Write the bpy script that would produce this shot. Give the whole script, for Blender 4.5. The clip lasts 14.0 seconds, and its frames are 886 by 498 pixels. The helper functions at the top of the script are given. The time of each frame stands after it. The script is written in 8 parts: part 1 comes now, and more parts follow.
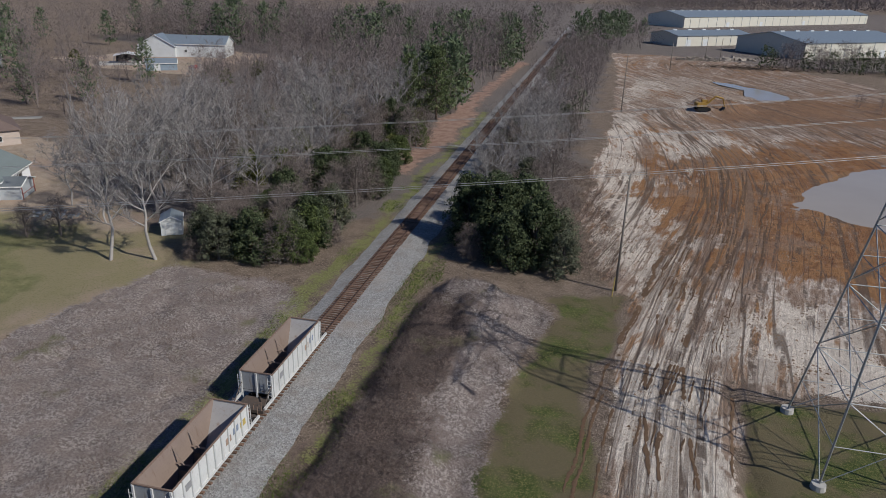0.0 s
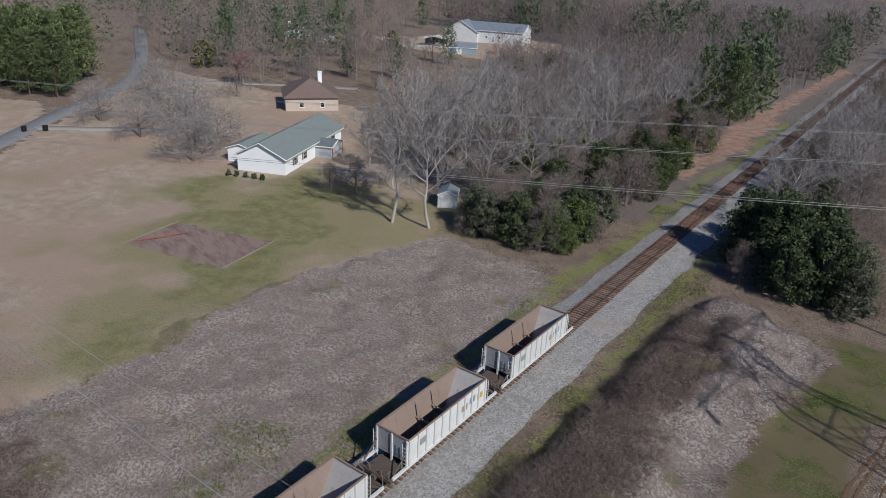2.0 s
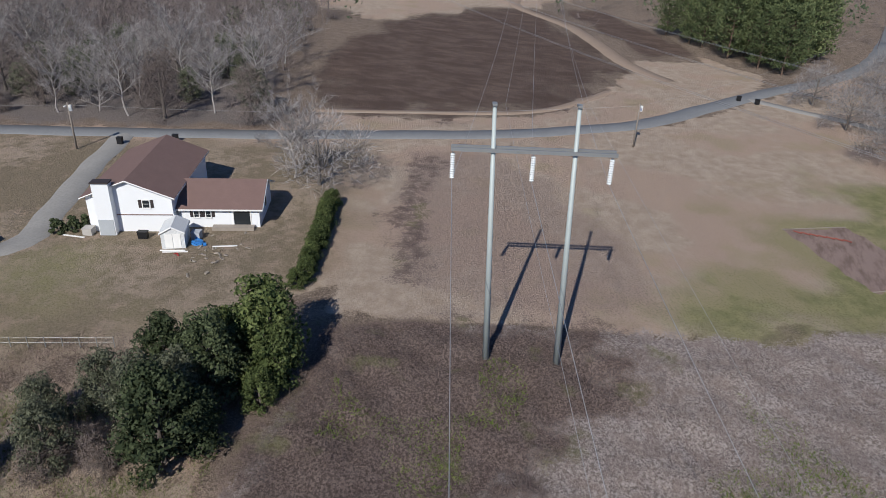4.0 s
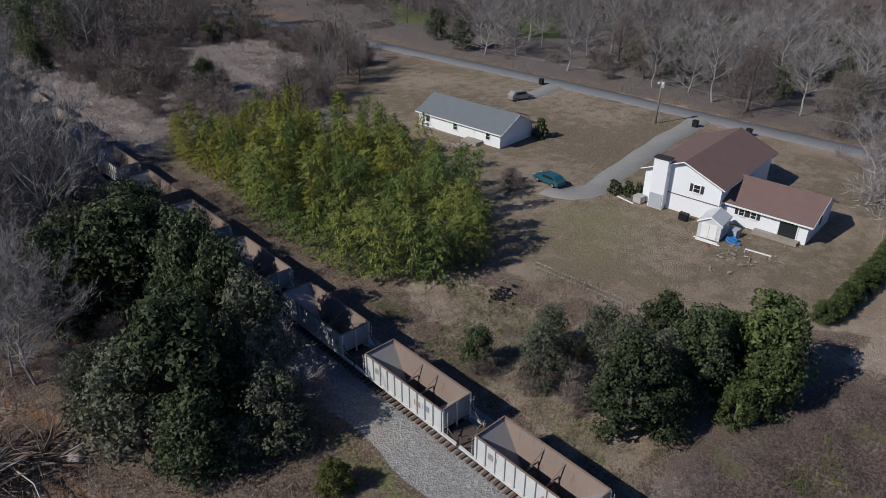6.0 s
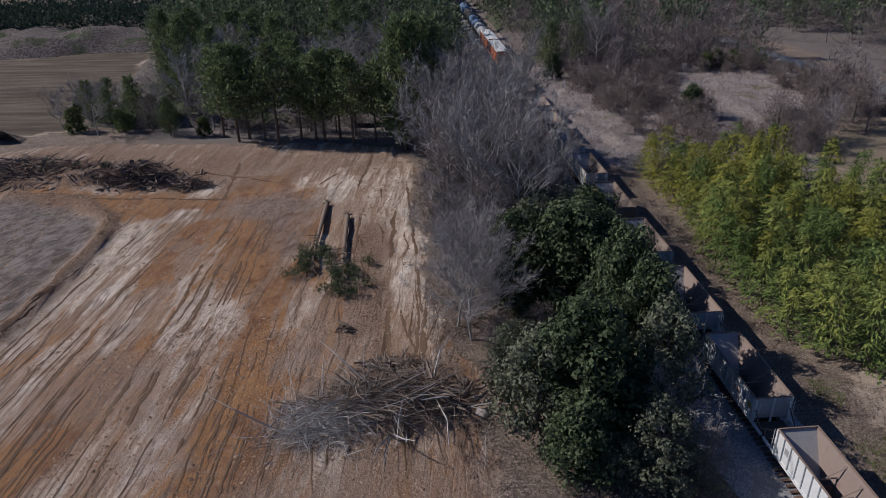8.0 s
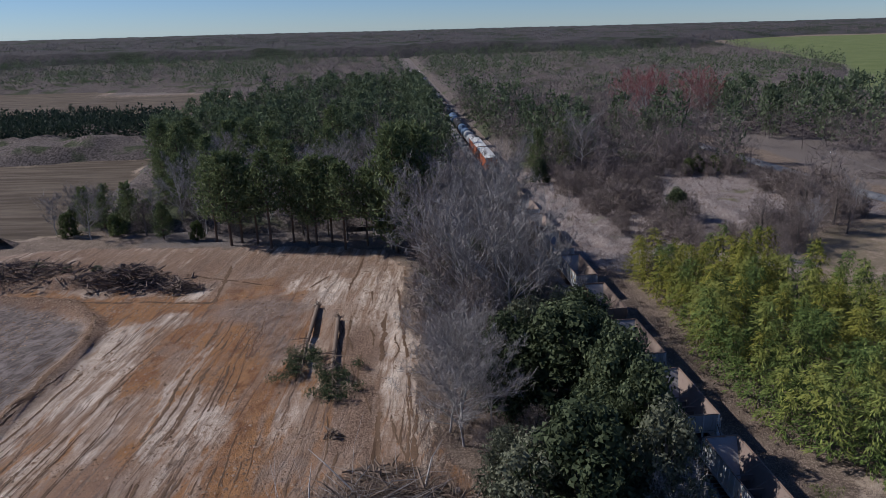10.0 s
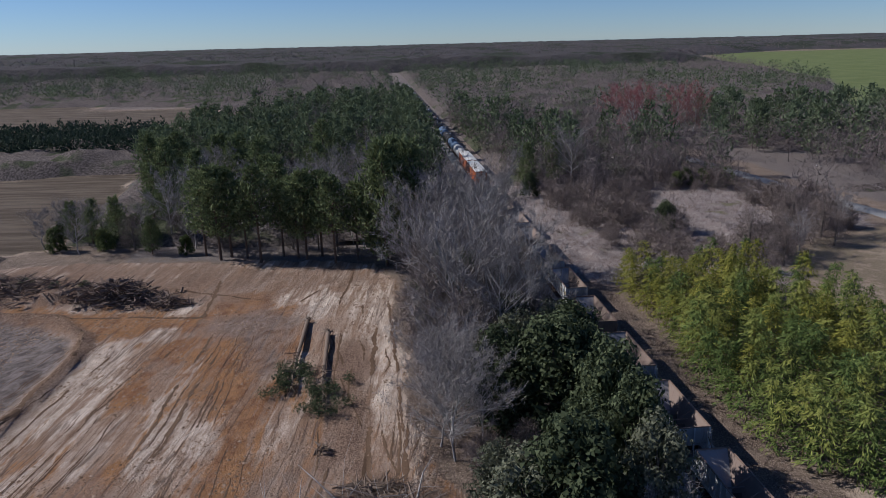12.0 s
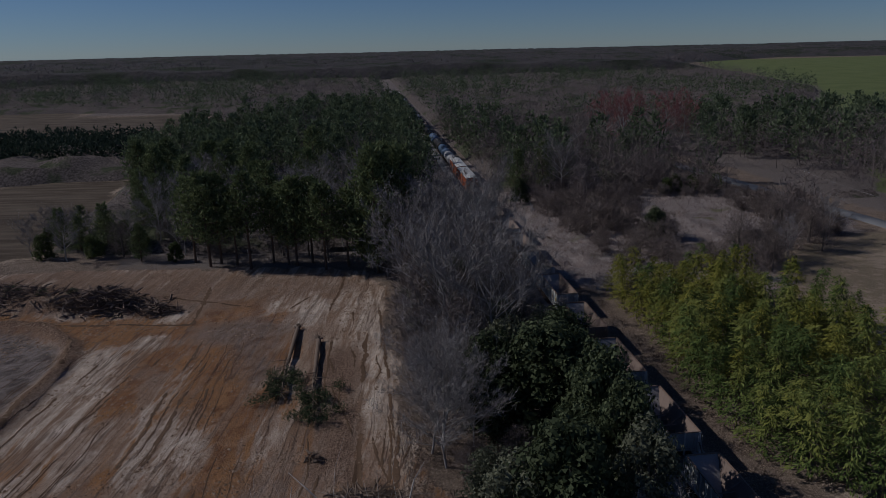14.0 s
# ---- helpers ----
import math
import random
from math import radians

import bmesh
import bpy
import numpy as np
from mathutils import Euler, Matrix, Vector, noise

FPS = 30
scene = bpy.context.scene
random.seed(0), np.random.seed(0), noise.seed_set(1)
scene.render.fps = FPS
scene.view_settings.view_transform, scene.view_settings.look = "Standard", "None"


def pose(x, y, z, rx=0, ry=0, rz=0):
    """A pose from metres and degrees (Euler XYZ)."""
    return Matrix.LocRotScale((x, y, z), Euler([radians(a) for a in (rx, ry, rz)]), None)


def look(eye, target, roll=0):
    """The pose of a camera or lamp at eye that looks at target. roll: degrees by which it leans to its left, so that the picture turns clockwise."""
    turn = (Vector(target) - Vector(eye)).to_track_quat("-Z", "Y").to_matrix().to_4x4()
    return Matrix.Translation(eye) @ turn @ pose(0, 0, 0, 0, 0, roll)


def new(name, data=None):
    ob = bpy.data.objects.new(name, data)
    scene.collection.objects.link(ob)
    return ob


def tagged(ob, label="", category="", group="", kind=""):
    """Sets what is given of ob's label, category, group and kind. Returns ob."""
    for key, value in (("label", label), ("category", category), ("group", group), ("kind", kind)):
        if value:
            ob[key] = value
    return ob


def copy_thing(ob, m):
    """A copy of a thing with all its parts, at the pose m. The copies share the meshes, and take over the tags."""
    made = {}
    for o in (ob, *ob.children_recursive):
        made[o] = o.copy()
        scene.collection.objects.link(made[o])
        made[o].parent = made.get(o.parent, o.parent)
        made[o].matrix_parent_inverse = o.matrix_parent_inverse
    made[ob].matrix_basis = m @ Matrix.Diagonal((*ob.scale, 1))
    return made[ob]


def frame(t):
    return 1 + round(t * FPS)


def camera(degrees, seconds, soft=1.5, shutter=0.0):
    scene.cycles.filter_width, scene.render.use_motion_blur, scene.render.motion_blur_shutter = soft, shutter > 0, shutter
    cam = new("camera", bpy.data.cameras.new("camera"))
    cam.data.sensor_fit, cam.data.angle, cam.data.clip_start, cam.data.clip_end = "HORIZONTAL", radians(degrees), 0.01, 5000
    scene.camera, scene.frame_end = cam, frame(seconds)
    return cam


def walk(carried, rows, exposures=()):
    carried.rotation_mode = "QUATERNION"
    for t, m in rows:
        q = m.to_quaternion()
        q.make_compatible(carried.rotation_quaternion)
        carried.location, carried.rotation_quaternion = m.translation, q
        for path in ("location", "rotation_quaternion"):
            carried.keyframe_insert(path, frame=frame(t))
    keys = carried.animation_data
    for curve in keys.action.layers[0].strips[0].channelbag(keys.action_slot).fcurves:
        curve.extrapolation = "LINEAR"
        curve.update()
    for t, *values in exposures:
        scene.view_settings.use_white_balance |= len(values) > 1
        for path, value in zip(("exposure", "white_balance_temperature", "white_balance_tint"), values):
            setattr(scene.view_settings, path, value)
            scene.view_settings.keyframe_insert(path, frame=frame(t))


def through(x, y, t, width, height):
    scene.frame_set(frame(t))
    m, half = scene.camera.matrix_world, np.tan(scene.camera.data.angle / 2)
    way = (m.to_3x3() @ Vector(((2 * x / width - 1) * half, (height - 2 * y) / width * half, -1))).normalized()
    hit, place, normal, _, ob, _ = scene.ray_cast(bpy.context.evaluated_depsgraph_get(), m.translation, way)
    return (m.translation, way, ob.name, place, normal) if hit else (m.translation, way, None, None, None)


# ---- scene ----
cam = camera(65.3, 14.0, soft=0.75, shutter=0.0)
PATH = [
    (0.0, pose(26.3, 0, 37.0, 68.30, -1.64, 12.83)),
    (0.5, pose(26.3, 0, 37.0, 68.19, -1.74, 15.62)),
    (1.0, pose(26.3, 0, 37.0, 67.94, -1.96, 20.02)),
    (1.5, pose(26.3, 0, 37.0, 67.56, -2.24, 26.19)),
    (2.0, pose(26.3, 0, 37.0, 66.88, -2.38, 36.16)),
    (2.5, pose(26.3, 0, 37.0, 65.93, -2.54, 49.34)),
    (3.0, pose(26.3, 0, 37.0, 64.92, -2.58, 62.90)),
    (3.5, pose(26.3, 0, 37.0, 63.96, -2.40, 77.04)),
    (4.0, pose(26.3, 0, 37.0, 63.15, -2.09, 91.07)),
    (4.2, pose(26.3, 0, 37.0, 62.87, -1.92, 96.16)),
    (6.3, pose(26.3, 0, 37.0, 61.31, 0.02, 142.73)),
    (6.5, pose(26.3, 0, 37.0, 61.31, 0.27, 146.20)),
    (7.0, pose(26.3, 0, 37.0, 61.49, 0.90, 156.59)),
    (7.5, pose(26.3, 0, 37.0, 62.50, 1.54, 169.08)),
    (8.0, pose(26.3, 0, 37.0, 63.72, 1.39, 175.88)),
    (8.5, pose(26.3, 0, 37.0, 65.71, 1.40, 175.65)),
    (9.0, pose(26.3, 0, 37.0, 68.54, 1.39, 175.47)),
    (9.2, pose(26.3, 0, 37.0, 69.69, 1.38, 175.41)),
    (10.0, pose(26.3, 0, 37.0, 72.15, 1.40, 175.08)),
    (10.6, pose(26.3, 0, 37.0, 72.75, 1.41, 174.83)),
    (11.5, pose(26.3, 0, 37.0, 73.10, 1.42, 174.46)),
    (12.0, pose(26.3, 0, 37.0, 73.25, 1.38, 174.25)),
    (12.5, pose(26.3, 0, 37.0, 73.41, 1.21, 174.09)),
    (13.0, pose(26.3, 0, 37.0, 73.49, 1.29, 173.85)),
    (13.5, pose(26.3, 0, 37.0, 73.64, 1.25, 173.66)),
    (14.0, pose(26.3, 0, 37.0, 73.76, 1.26, 173.48)),
]
EXPOSURES = [(0.0, -0.2, 6450, 9), (1.5, -0.12, 6300, 9), (3.0, 0.1, 6400, 10), (4.2, 0.02, 6350, 10), (6.3, -0.26, 6350, 10), (7.5, -0.12, 6250, 14), (12.6, -0.06, 6150, 15), (13.0, -0.16, 6150, 15), (13.5, -0.68, 6150, 15), (14.0, -1.36, 6150, 15)]
walk(cam, PATH, EXPOSURES)

# ---- world, sun ----
SUN_AZ, SUN_EL = radians(107.4), radians(38.6)
world = bpy.data.worlds.new("sky")
scene.world = world
world.use_nodes = True
wt = world.node_tree
wt.nodes.clear()
sky = wt.nodes.new("ShaderNodeTexSky")
sky.sky_type, sky.sun_disc = "NISHITA", False
sky.sun_elevation, sky.sun_rotation = SUN_EL, SUN_AZ
sky.air_density, sky.dust_density, sky.ozone_density = 0.8, 0.0, 4.0
bg = wt.nodes.new("ShaderNodeBackground")
bg.inputs["Strength"].default_value = 0.068
wo = wt.nodes.new("ShaderNodeOutputWorld")
tint = wt.nodes.new("ShaderNodeMix")
tint.data_type, tint.blend_type = "RGBA", "MULTIPLY"
tint.inputs[0].default_value, tint.inputs[7].default_value = 1.0, (0.76, 0.93, 1.17, 1.0)
wt.links.new(sky.outputs[0], tint.inputs[6])
wt.links.new(tint.outputs[2], bg.inputs[0])
wt.links.new(bg.outputs[0], wo.inputs[0])
sun = new("sun", bpy.data.lights.new("sun", "SUN"))
sun.data.energy, sun.data.angle, sun.data.color = 4.35, radians(0.55), (1.0, 0.955, 0.875)
sun_dir = Vector((math.sin(SUN_AZ) * math.cos(SUN_EL), math.cos(SUN_AZ) * math.cos(SUN_EL), math.sin(SUN_EL)))
sun.matrix_world = look(sun_dir * 200, (0, 0, 0))

# ---- node helpers and materials ----
rnd = random.Random(7)
rng = np.random.default_rng(11)


class Nodes:
    """A material and short ways to wire it."""

    def __init__(self, name):
        self.m = bpy.data.materials.new(name)
        self.m.use_nodes = True
        self.t = self.m.node_tree
        self.b = self.t.nodes["Principled BSDF"]
        self.pos = self.t.nodes.new("ShaderNodeNewGeometry")
        self.tex = self.t.nodes.new("ShaderNodeTexCoord")

    def link(self, a, b):
        self.t.links.new(a, b)

    def put(self, socket, value):
        if isinstance(value, bpy.types.NodeSocket):
            self.link(value, socket)
        else:
            socket.default_value = value

    def noise(self, scale, detail=3.0, rough=0.55, vec=None, dist=0.0):
        n = self.t.nodes.new("ShaderNodeTexNoise")
        n.inputs["Scale"].default_value, n.inputs["Detail"].default_value = scale, detail
        n.inputs["Roughness"].default_value, n.inputs["Distortion"].default_value = rough, dist
        self.link(vec if vec is not None else self.pos.outputs["Position"], n.inputs["Vector"])
        return n.outputs["Fac"]

    def stretch(self, sx, sy, sz, turn=0.0, vec=None):
        """Scaled coordinates, turned by an angle first."""
        src = vec if vec is not None else self.pos.outputs["Position"]
        for rot, scale in (((0, 0, turn), (1, 1, 1)), ((0, 0, 0), (sx, sy, sz))):
            n = self.t.nodes.new("ShaderNodeMapping")
            n.inputs["Rotation"].default_value, n.inputs["Scale"].default_value = rot, scale
            self.link(src, n.inputs["Vector"])
            src = n.outputs[0]
        return src

    def math(self, op, a, b=0.0, c=0.0, clamp=False):
        n = self.t.nodes.new("ShaderNodeMath")
        n.operation, n.use_clamp = op, clamp
        for s, v in zip(n.inputs, (a, b, c)):
            self.put(s, v)
        return n.outputs[0]

    def ramp(self, fac, lo, hi):
        n = self.t.nodes.new("ShaderNodeMapRange")
        n.interpolation_type = "SMOOTHSTEP"
        self.put(n.inputs["Value"], fac)
        n.inputs["From Min"].default_value, n.inputs["From Max"].default_value = lo, hi
        return n.outputs[0]

    def mix(self, fac, a, b):
        n = self.t.nodes.new("ShaderNodeMix")
        n.data_type = "RGBA"
        self.put(n.inputs[0], fac)
        for s, v in ((n.inputs[6], a), (n.inputs[7], b)):
            self.put(s, v if isinstance(v, bpy.types.NodeSocket) else (*v[:3], 1.0))
        return n.outputs[2]

    def attr(self, name):
        n = self.t.nodes.new("ShaderNodeAttribute")
        n.attribute_name = name
        return n.outputs["Fac"]

    def random(self, island=False):
        if island:
            return self.pos.outputs["Random Per Island"]
        return self.t.nodes.new("ShaderNodeObjectInfo").outputs["Random"]

    def done(self, color, rough=0.8, metal=0.0, bump=None, strength=0.3, dist=0.05, spec=0.3):
        self.put(self.b.inputs["Base Color"], color if isinstance(color, bpy.types.NodeSocket) else (*color[:3], 1.0))
        self.put(self.b.inputs["Roughness"], rough)
        self.put(self.b.inputs["Metallic"], metal)
        self.b.inputs["Specular IOR Level"].default_value = spec
        if bump is not None:
            n = self.t.nodes.new("ShaderNodeBump")
            n.inputs["Strength"].default_value, n.inputs["Distance"].default_value = strength, dist
            self.link(bump, n.inputs["Height"])
            self.link(n.outputs[0], self.b.inputs["Normal"])
        return self.m


def shade(c, k):
    return tuple(min(1.0, v * k) for v in c)


def plain(name, color, rough=0.7, metal=0.0, vary=0.25, scale=1.5, fine=14.0, dirt=None, dirt_lo=0.55, dirt_hi=0.75, spec=0.3, bump=0.15):
    """Paint, metal, wood and the like: a base colour with broad and fine variation, and stains of a second colour."""
    n = Nodes(name)
    v = n.tex.outputs["Object"]
    big, small = n.noise(scale, 4, 0.6, v), n.noise(fine, 3, 0.6, v)
    c = n.mix(big, shade(color, 1 - vary), shade(color, 1 + vary))
    c = n.mix(n.ramp(small, 0.35, 0.75), c, shade(color, 1 - vary * 0.7))
    if dirt:
        c = n.mix(n.ramp(n.noise(scale * 1.7, 6, 0.7, v, 0.6), dirt_lo, dirt_hi), c, dirt)
    return n.done(c, rough, metal, small, bump, 0.02, spec)


def leafy(name, dark, light, rough=0.55, tip=None, through=0.25):
    """Leaves and twigs: colour by tree and by leaf."""
    n = Nodes(name)
    c = n.mix(n.random(True), dark, light)
    tree = n.random()
    c = n.mix(n.math("MULTIPLY", tree, 0.55), c, shade(dark, 0.8))
    if tip:
        c = n.mix(n.math("MULTIPLY", n.ramp(n.noise(0.12, 2), 0.45, 0.65), 0.8), c, tip)
    m = n.done(c, max(rough, 0.7), spec=0.1)
    if through:
        tr = n.t.nodes.new("ShaderNodeBsdfTranslucent")
        n.put(tr.inputs[0], c)
        ms = n.t.nodes.new("ShaderNodeMixShader")
        ms.inputs[0].default_value = through
        n.link(n.b.outputs[0], ms.inputs[1])
        n.link(tr.outputs[0], ms.inputs[2])
        n.link(ms.outputs[0], n.t.nodes["Material Output"].inputs[0])
    return m


M = {}
M["bark"] = plain("bark", (0.15, 0.13, 0.115), 0.9, vary=0.35, scale=3)
M["pale_bark"] = plain("pale_bark", (0.39, 0.365, 0.345), 0.9, vary=0.3, scale=2)
M["pine_bark"] = plain("pine_bark", (0.14, 0.095, 0.07), 0.9, vary=0.4, scale=3)
M["twig"] = leafy("twig", (0.155, 0.142, 0.138), (0.42, 0.39, 0.38), 0.9, through=0.0)
# brown vine twigs, held darker to stand in for side-lit shading in the south
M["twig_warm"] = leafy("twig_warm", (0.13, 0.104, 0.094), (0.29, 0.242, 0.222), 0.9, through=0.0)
M["twig_red"] = leafy("twig_red", (0.20, 0.075, 0.075), (0.40, 0.165, 0.165), 0.8, through=0.1)
M["twig_far"] = leafy("twig_far", (0.15, 0.124, 0.118), (0.27, 0.227, 0.218), 0.9, through=0.0)
M["needle_far"] = leafy("needle_far", (0.068, 0.096, 0.056), (0.185, 0.225, 0.128), 0.7)
M["leaf_olive"] = leafy("leaf_olive", (0.06, 0.075, 0.02), (0.20, 0.205, 0.07), 0.6)
M["bamboo_gold"] = leafy("bamboo_gold", (0.10, 0.115, 0.02), (0.36, 0.335, 0.072), 0.5, through=0.1)
M["leaf_dark"] = leafy("leaf_dark", (0.032, 0.047, 0.024), (0.16, 0.19, 0.098), 0.58)
M["leaf_mid"] = leafy("leaf_mid", (0.042, 0.064, 0.024), (0.19, 0.225, 0.085), 0.58)
M["leaf_grey"] = leafy("leaf_grey", (0.07, 0.08, 0.054), (0.235, 0.245, 0.165), 0.6)
M["needle"] = leafy("needle", (0.065, 0.092, 0.042), (0.26, 0.30, 0.14), 0.6)
M["needle_blue"] = leafy("needle_blue", (0.02, 0.034, 0.026), (0.06, 0.085, 0.06), 0.6)
M["bamboo_leaf"] = leafy("bamboo_leaf", (0.038, 0.068, 0.02), (0.205, 0.265, 0.076), 0.5, tip=(0.29, 0.295, 0.072), through=0.1)
M["bamboo_culm"] = plain("bamboo_culm", (0.20, 0.21, 0.07), 0.5)
M["brush"] = leafy("brush", (0.25, 0.205, 0.185), (0.53, 0.46, 0.42), 0.9, through=0.0)
M["brush_dull"] = leafy("brush_dull", (0.12, 0.096, 0.086), (0.36, 0.30, 0.275), 0.9, through=0.0)
M["brush_brown"] = leafy("brush_brown", (0.11, 0.08, 0.07), (0.29, 0.22, 0.185), 0.9, through=0.0)
M["brush_rust"] = leafy("brush_rust", (0.085, 0.064, 0.058), (0.22, 0.168, 0.148), 0.9, through=0.0)
M["weed"] = leafy("weed", (0.08, 0.12, 0.025), (0.21, 0.26, 0.07), 0.6)
M["steel_pole"] = plain("steel_pole", (0.44, 0.49, 0.48), 0.55, 0.1, vary=0.12)
M["steel"] = plain("steel", (0.36, 0.37, 0.37), 0.5, 0.6, vary=0.15)
M["insulator"] = plain("insulator", (0.75, 0.78, 0.78), 0.25, vary=0.08, spec=0.5)
M["wire"] = plain("wire", (0.38, 0.38, 0.38), 0.5, 0.5, vary=0.1)
M["wood_pole"] = plain("wood_pole", (0.24, 0.21, 0.18), 0.9, vary=0.3)
M["white_wall"] = plain("white_wall", (0.79, 0.81, 0.83), 0.7, vary=0.05, scale=0.5)
M["stone_wall"] = plain("stone_wall", (0.50, 0.42, 0.37), 0.85, vary=0.25, scale=2.5, fine=6)
M["brick_red"] = plain("brick_red", (0.28, 0.09, 0.07), 0.85)
M["grey_wall"] = plain("grey_wall", (0.42, 0.45, 0.48), 0.7, vary=0.1)
M["cream_wall"] = plain("cream_wall", (0.62, 0.59, 0.51), 0.6, vary=0.1, scale=0.3)
M["glass"] = plain("glass", (0.02, 0.025, 0.03), 0.08, spec=0.6, vary=0.1)
M["trim"] = plain("trim", (0.80, 0.80, 0.78), 0.6, vary=0.05)
M["shutter"] = plain("shutter", (0.05, 0.04, 0.04), 0.6)
M["tarp_blue"] = plain("tarp_blue", (0.05, 0.22, 0.55), 0.45)
M["black"] = plain("black", (0.015, 0.015, 0.017), 0.5)
M["rubber"] = plain("rubber", (0.02, 0.02, 0.02), 0.8)
M["red"] = plain("red", (0.40, 0.03, 0.03), 0.5)
M["machine_yellow"] = plain("machine_yellow", (0.36, 0.22, 0.05), 0.5, dirt=(0.25, 0.15, 0.08))
M["plank"] = plain("plank", (0.33, 0.29, 0.25), 0.85, vary=0.3)
M["root"] = plain("root", (0.19, 0.142, 0.115), 0.95, vary=0.4)
M["clod"] = leafy("clod", (0.14, 0.09, 0.06), (0.38, 0.275, 0.20), 0.95, through=0.0)
M["log"] = plain("log", (0.20, 0.15, 0.115), 0.9, vary=0.35)
M["concrete"] = plain("concrete", (0.45, 0.43, 0.40), 0.85, vary=0.15, scale=0.4)


def roof_mat(name, color, rough=0.8, metal=0.0, turn=0.0, pitch=3.0):
    """Shingles or ribbed sheet in courses."""
    n = Nodes(name)
    v = n.tex.outputs["Object"]
    w = n.t.nodes.new("ShaderNodeTexWave")
    w.inputs["Scale"].default_value, w.inputs["Distortion"].default_value = pitch, 0.6
    n.link(n.stretch(1, 1, 1, turn, v), w.inputs["Vector"])
    c = n.mix(n.noise(0.7, 5, 0.65, v), shade(color, 0.75), shade(color, 1.25))
    c = n.mix(n.math("MULTIPLY", w.outputs["Fac"], 0.35), c, shade(color, 0.65))
    c = n.mix(n.ramp(n.noise(9.0, 2, 0.5, v), 0.4, 0.7), c, shade(color, 0.85))
    return n.done(c, rough, metal, w.outputs["Fac"], 0.2, 0.02)


M["roof_slate"] = roof_mat("roof_slate", (0.20, 0.235, 0.235))
M["roof_grey"] = roof_mat("roof_grey", (0.17, 0.19, 0.205))
M["roof_brown"] = roof_mat("roof_brown", (0.20, 0.13, 0.115))
M["roof_tan"] = roof_mat("roof_tan", (0.17, 0.125, 0.11))
M["roof_dark"] = roof_mat("roof_dark", (0.07, 0.075, 0.085))
M["roof_metal"] = roof_mat("roof_metal", (0.27, 0.32, 0.37), 0.45, 0.3, pitch=1.2)
M["sheet_white"] = roof_mat("sheet_white", (0.66, 0.68, 0.69), 0.55, 0.0, pitch=2.0)
M["sheet_blue"] = roof_mat("sheet_blue", (0.26, 0.33, 0.40), 0.6, 0.0, pitch=2.0)

# ---- geometry helpers ----
def vnoise(x, y, scale, seed=0):
    """Smooth lattice noise from 0 to 1."""
    x, y = x / scale, y / scale
    xi, yi = np.floor(x).astype(np.int64), np.floor(y).astype(np.int64)
    fx, fy = x - xi, y - yi
    fx, fy = fx * fx * (3 - 2 * fx), fy * fy * (3 - 2 * fy)

    def cell(i, j):
        k = (i * 374761393 + j * 668265263 + seed * 974634777) & 0xFFFFFFFF
        k = ((k ^ (k >> 13)) * 1274126177) & 0xFFFFFFFF
        return ((k ^ (k >> 16)) & 0xFFFF) / 65535.0

    a, b, c, d = cell(xi, yi), cell(xi + 1, yi), cell(xi, yi + 1), cell(xi + 1, yi + 1)
    return (a * (1 - fx) + b * fx) * (1 - fy) + (c * (1 - fx) + d * fx) * fy


def poly_dist(x, y, pts):
    """Signed distance to a closed polygon, negative inside."""
    best = np.full(np.shape(x), 1e9)
    inside = np.zeros(np.shape(x), bool)
    for (ax, ay), (bx, by) in zip(pts, pts[1:] + pts[:1]):
        ex, ey = bx - ax, by - ay
        k = np.clip(((x - ax) * ex + (y - ay) * ey) / max(ex * ex + ey * ey, 1e-9), 0, 1)
        best = np.minimum(best, np.hypot(x - ax - k * ex, y - ay - k * ey))
        if ay != by:
            inside ^= ((ay > y) != (by > y)) & (x < ex * (y - ay) / ey + ax)
    return np.where(inside, -best, best)


def line_dist(x, y, pts):
    best = np.full(np.shape(x), 1e9)
    for (ax, ay), (bx, by) in zip(pts, pts[1:]):
        ex, ey = bx - ax, by - ay
        k = np.clip(((x - ax) * ex + (y - ay) * ey) / (ex * ex + ey * ey), 0, 1)
        best = np.minimum(best, np.hypot(x - ax - k * ex, y - ay - k * ey))
    return best


def soft(d, width):
    return np.clip(0.5 - d / width, 0, 1)


def region(x, y, pts, width=2.0, warp=1.5, seed=3):
    d = poly_dist(x, y, pts) + (vnoise(x, y, 7.0, seed) - 0.5) * 2 * warp + (vnoise(x, y, 2.3, seed + 1) - 0.5) * warp
    return soft(d, width)


def mesh_np(name, verts, faces, material, smooth=False):
    """A mesh from arrays: verts (n, 3), faces (m, k)."""
    me = bpy.data.meshes.new(name)
    verts, faces = np.asarray(verts, np.float32), np.asarray(faces, np.int32)
    n, k = faces.shape
    me.vertices.add(len(verts))
    me.vertices.foreach_set("co", verts.ravel())
    me.loops.add(n * k)
    me.loops.foreach_set("vertex_index", faces.ravel())
    me.polygons.add(n)
    me.polygons.foreach_set("loop_start", np.arange(0, n * k, k, dtype=np.int32))
    if smooth:
        me.polygons.foreach_set("use_smooth", np.ones(n, bool))
    me.materials.append(material)
    me.update(calc_edges=True)
    return me


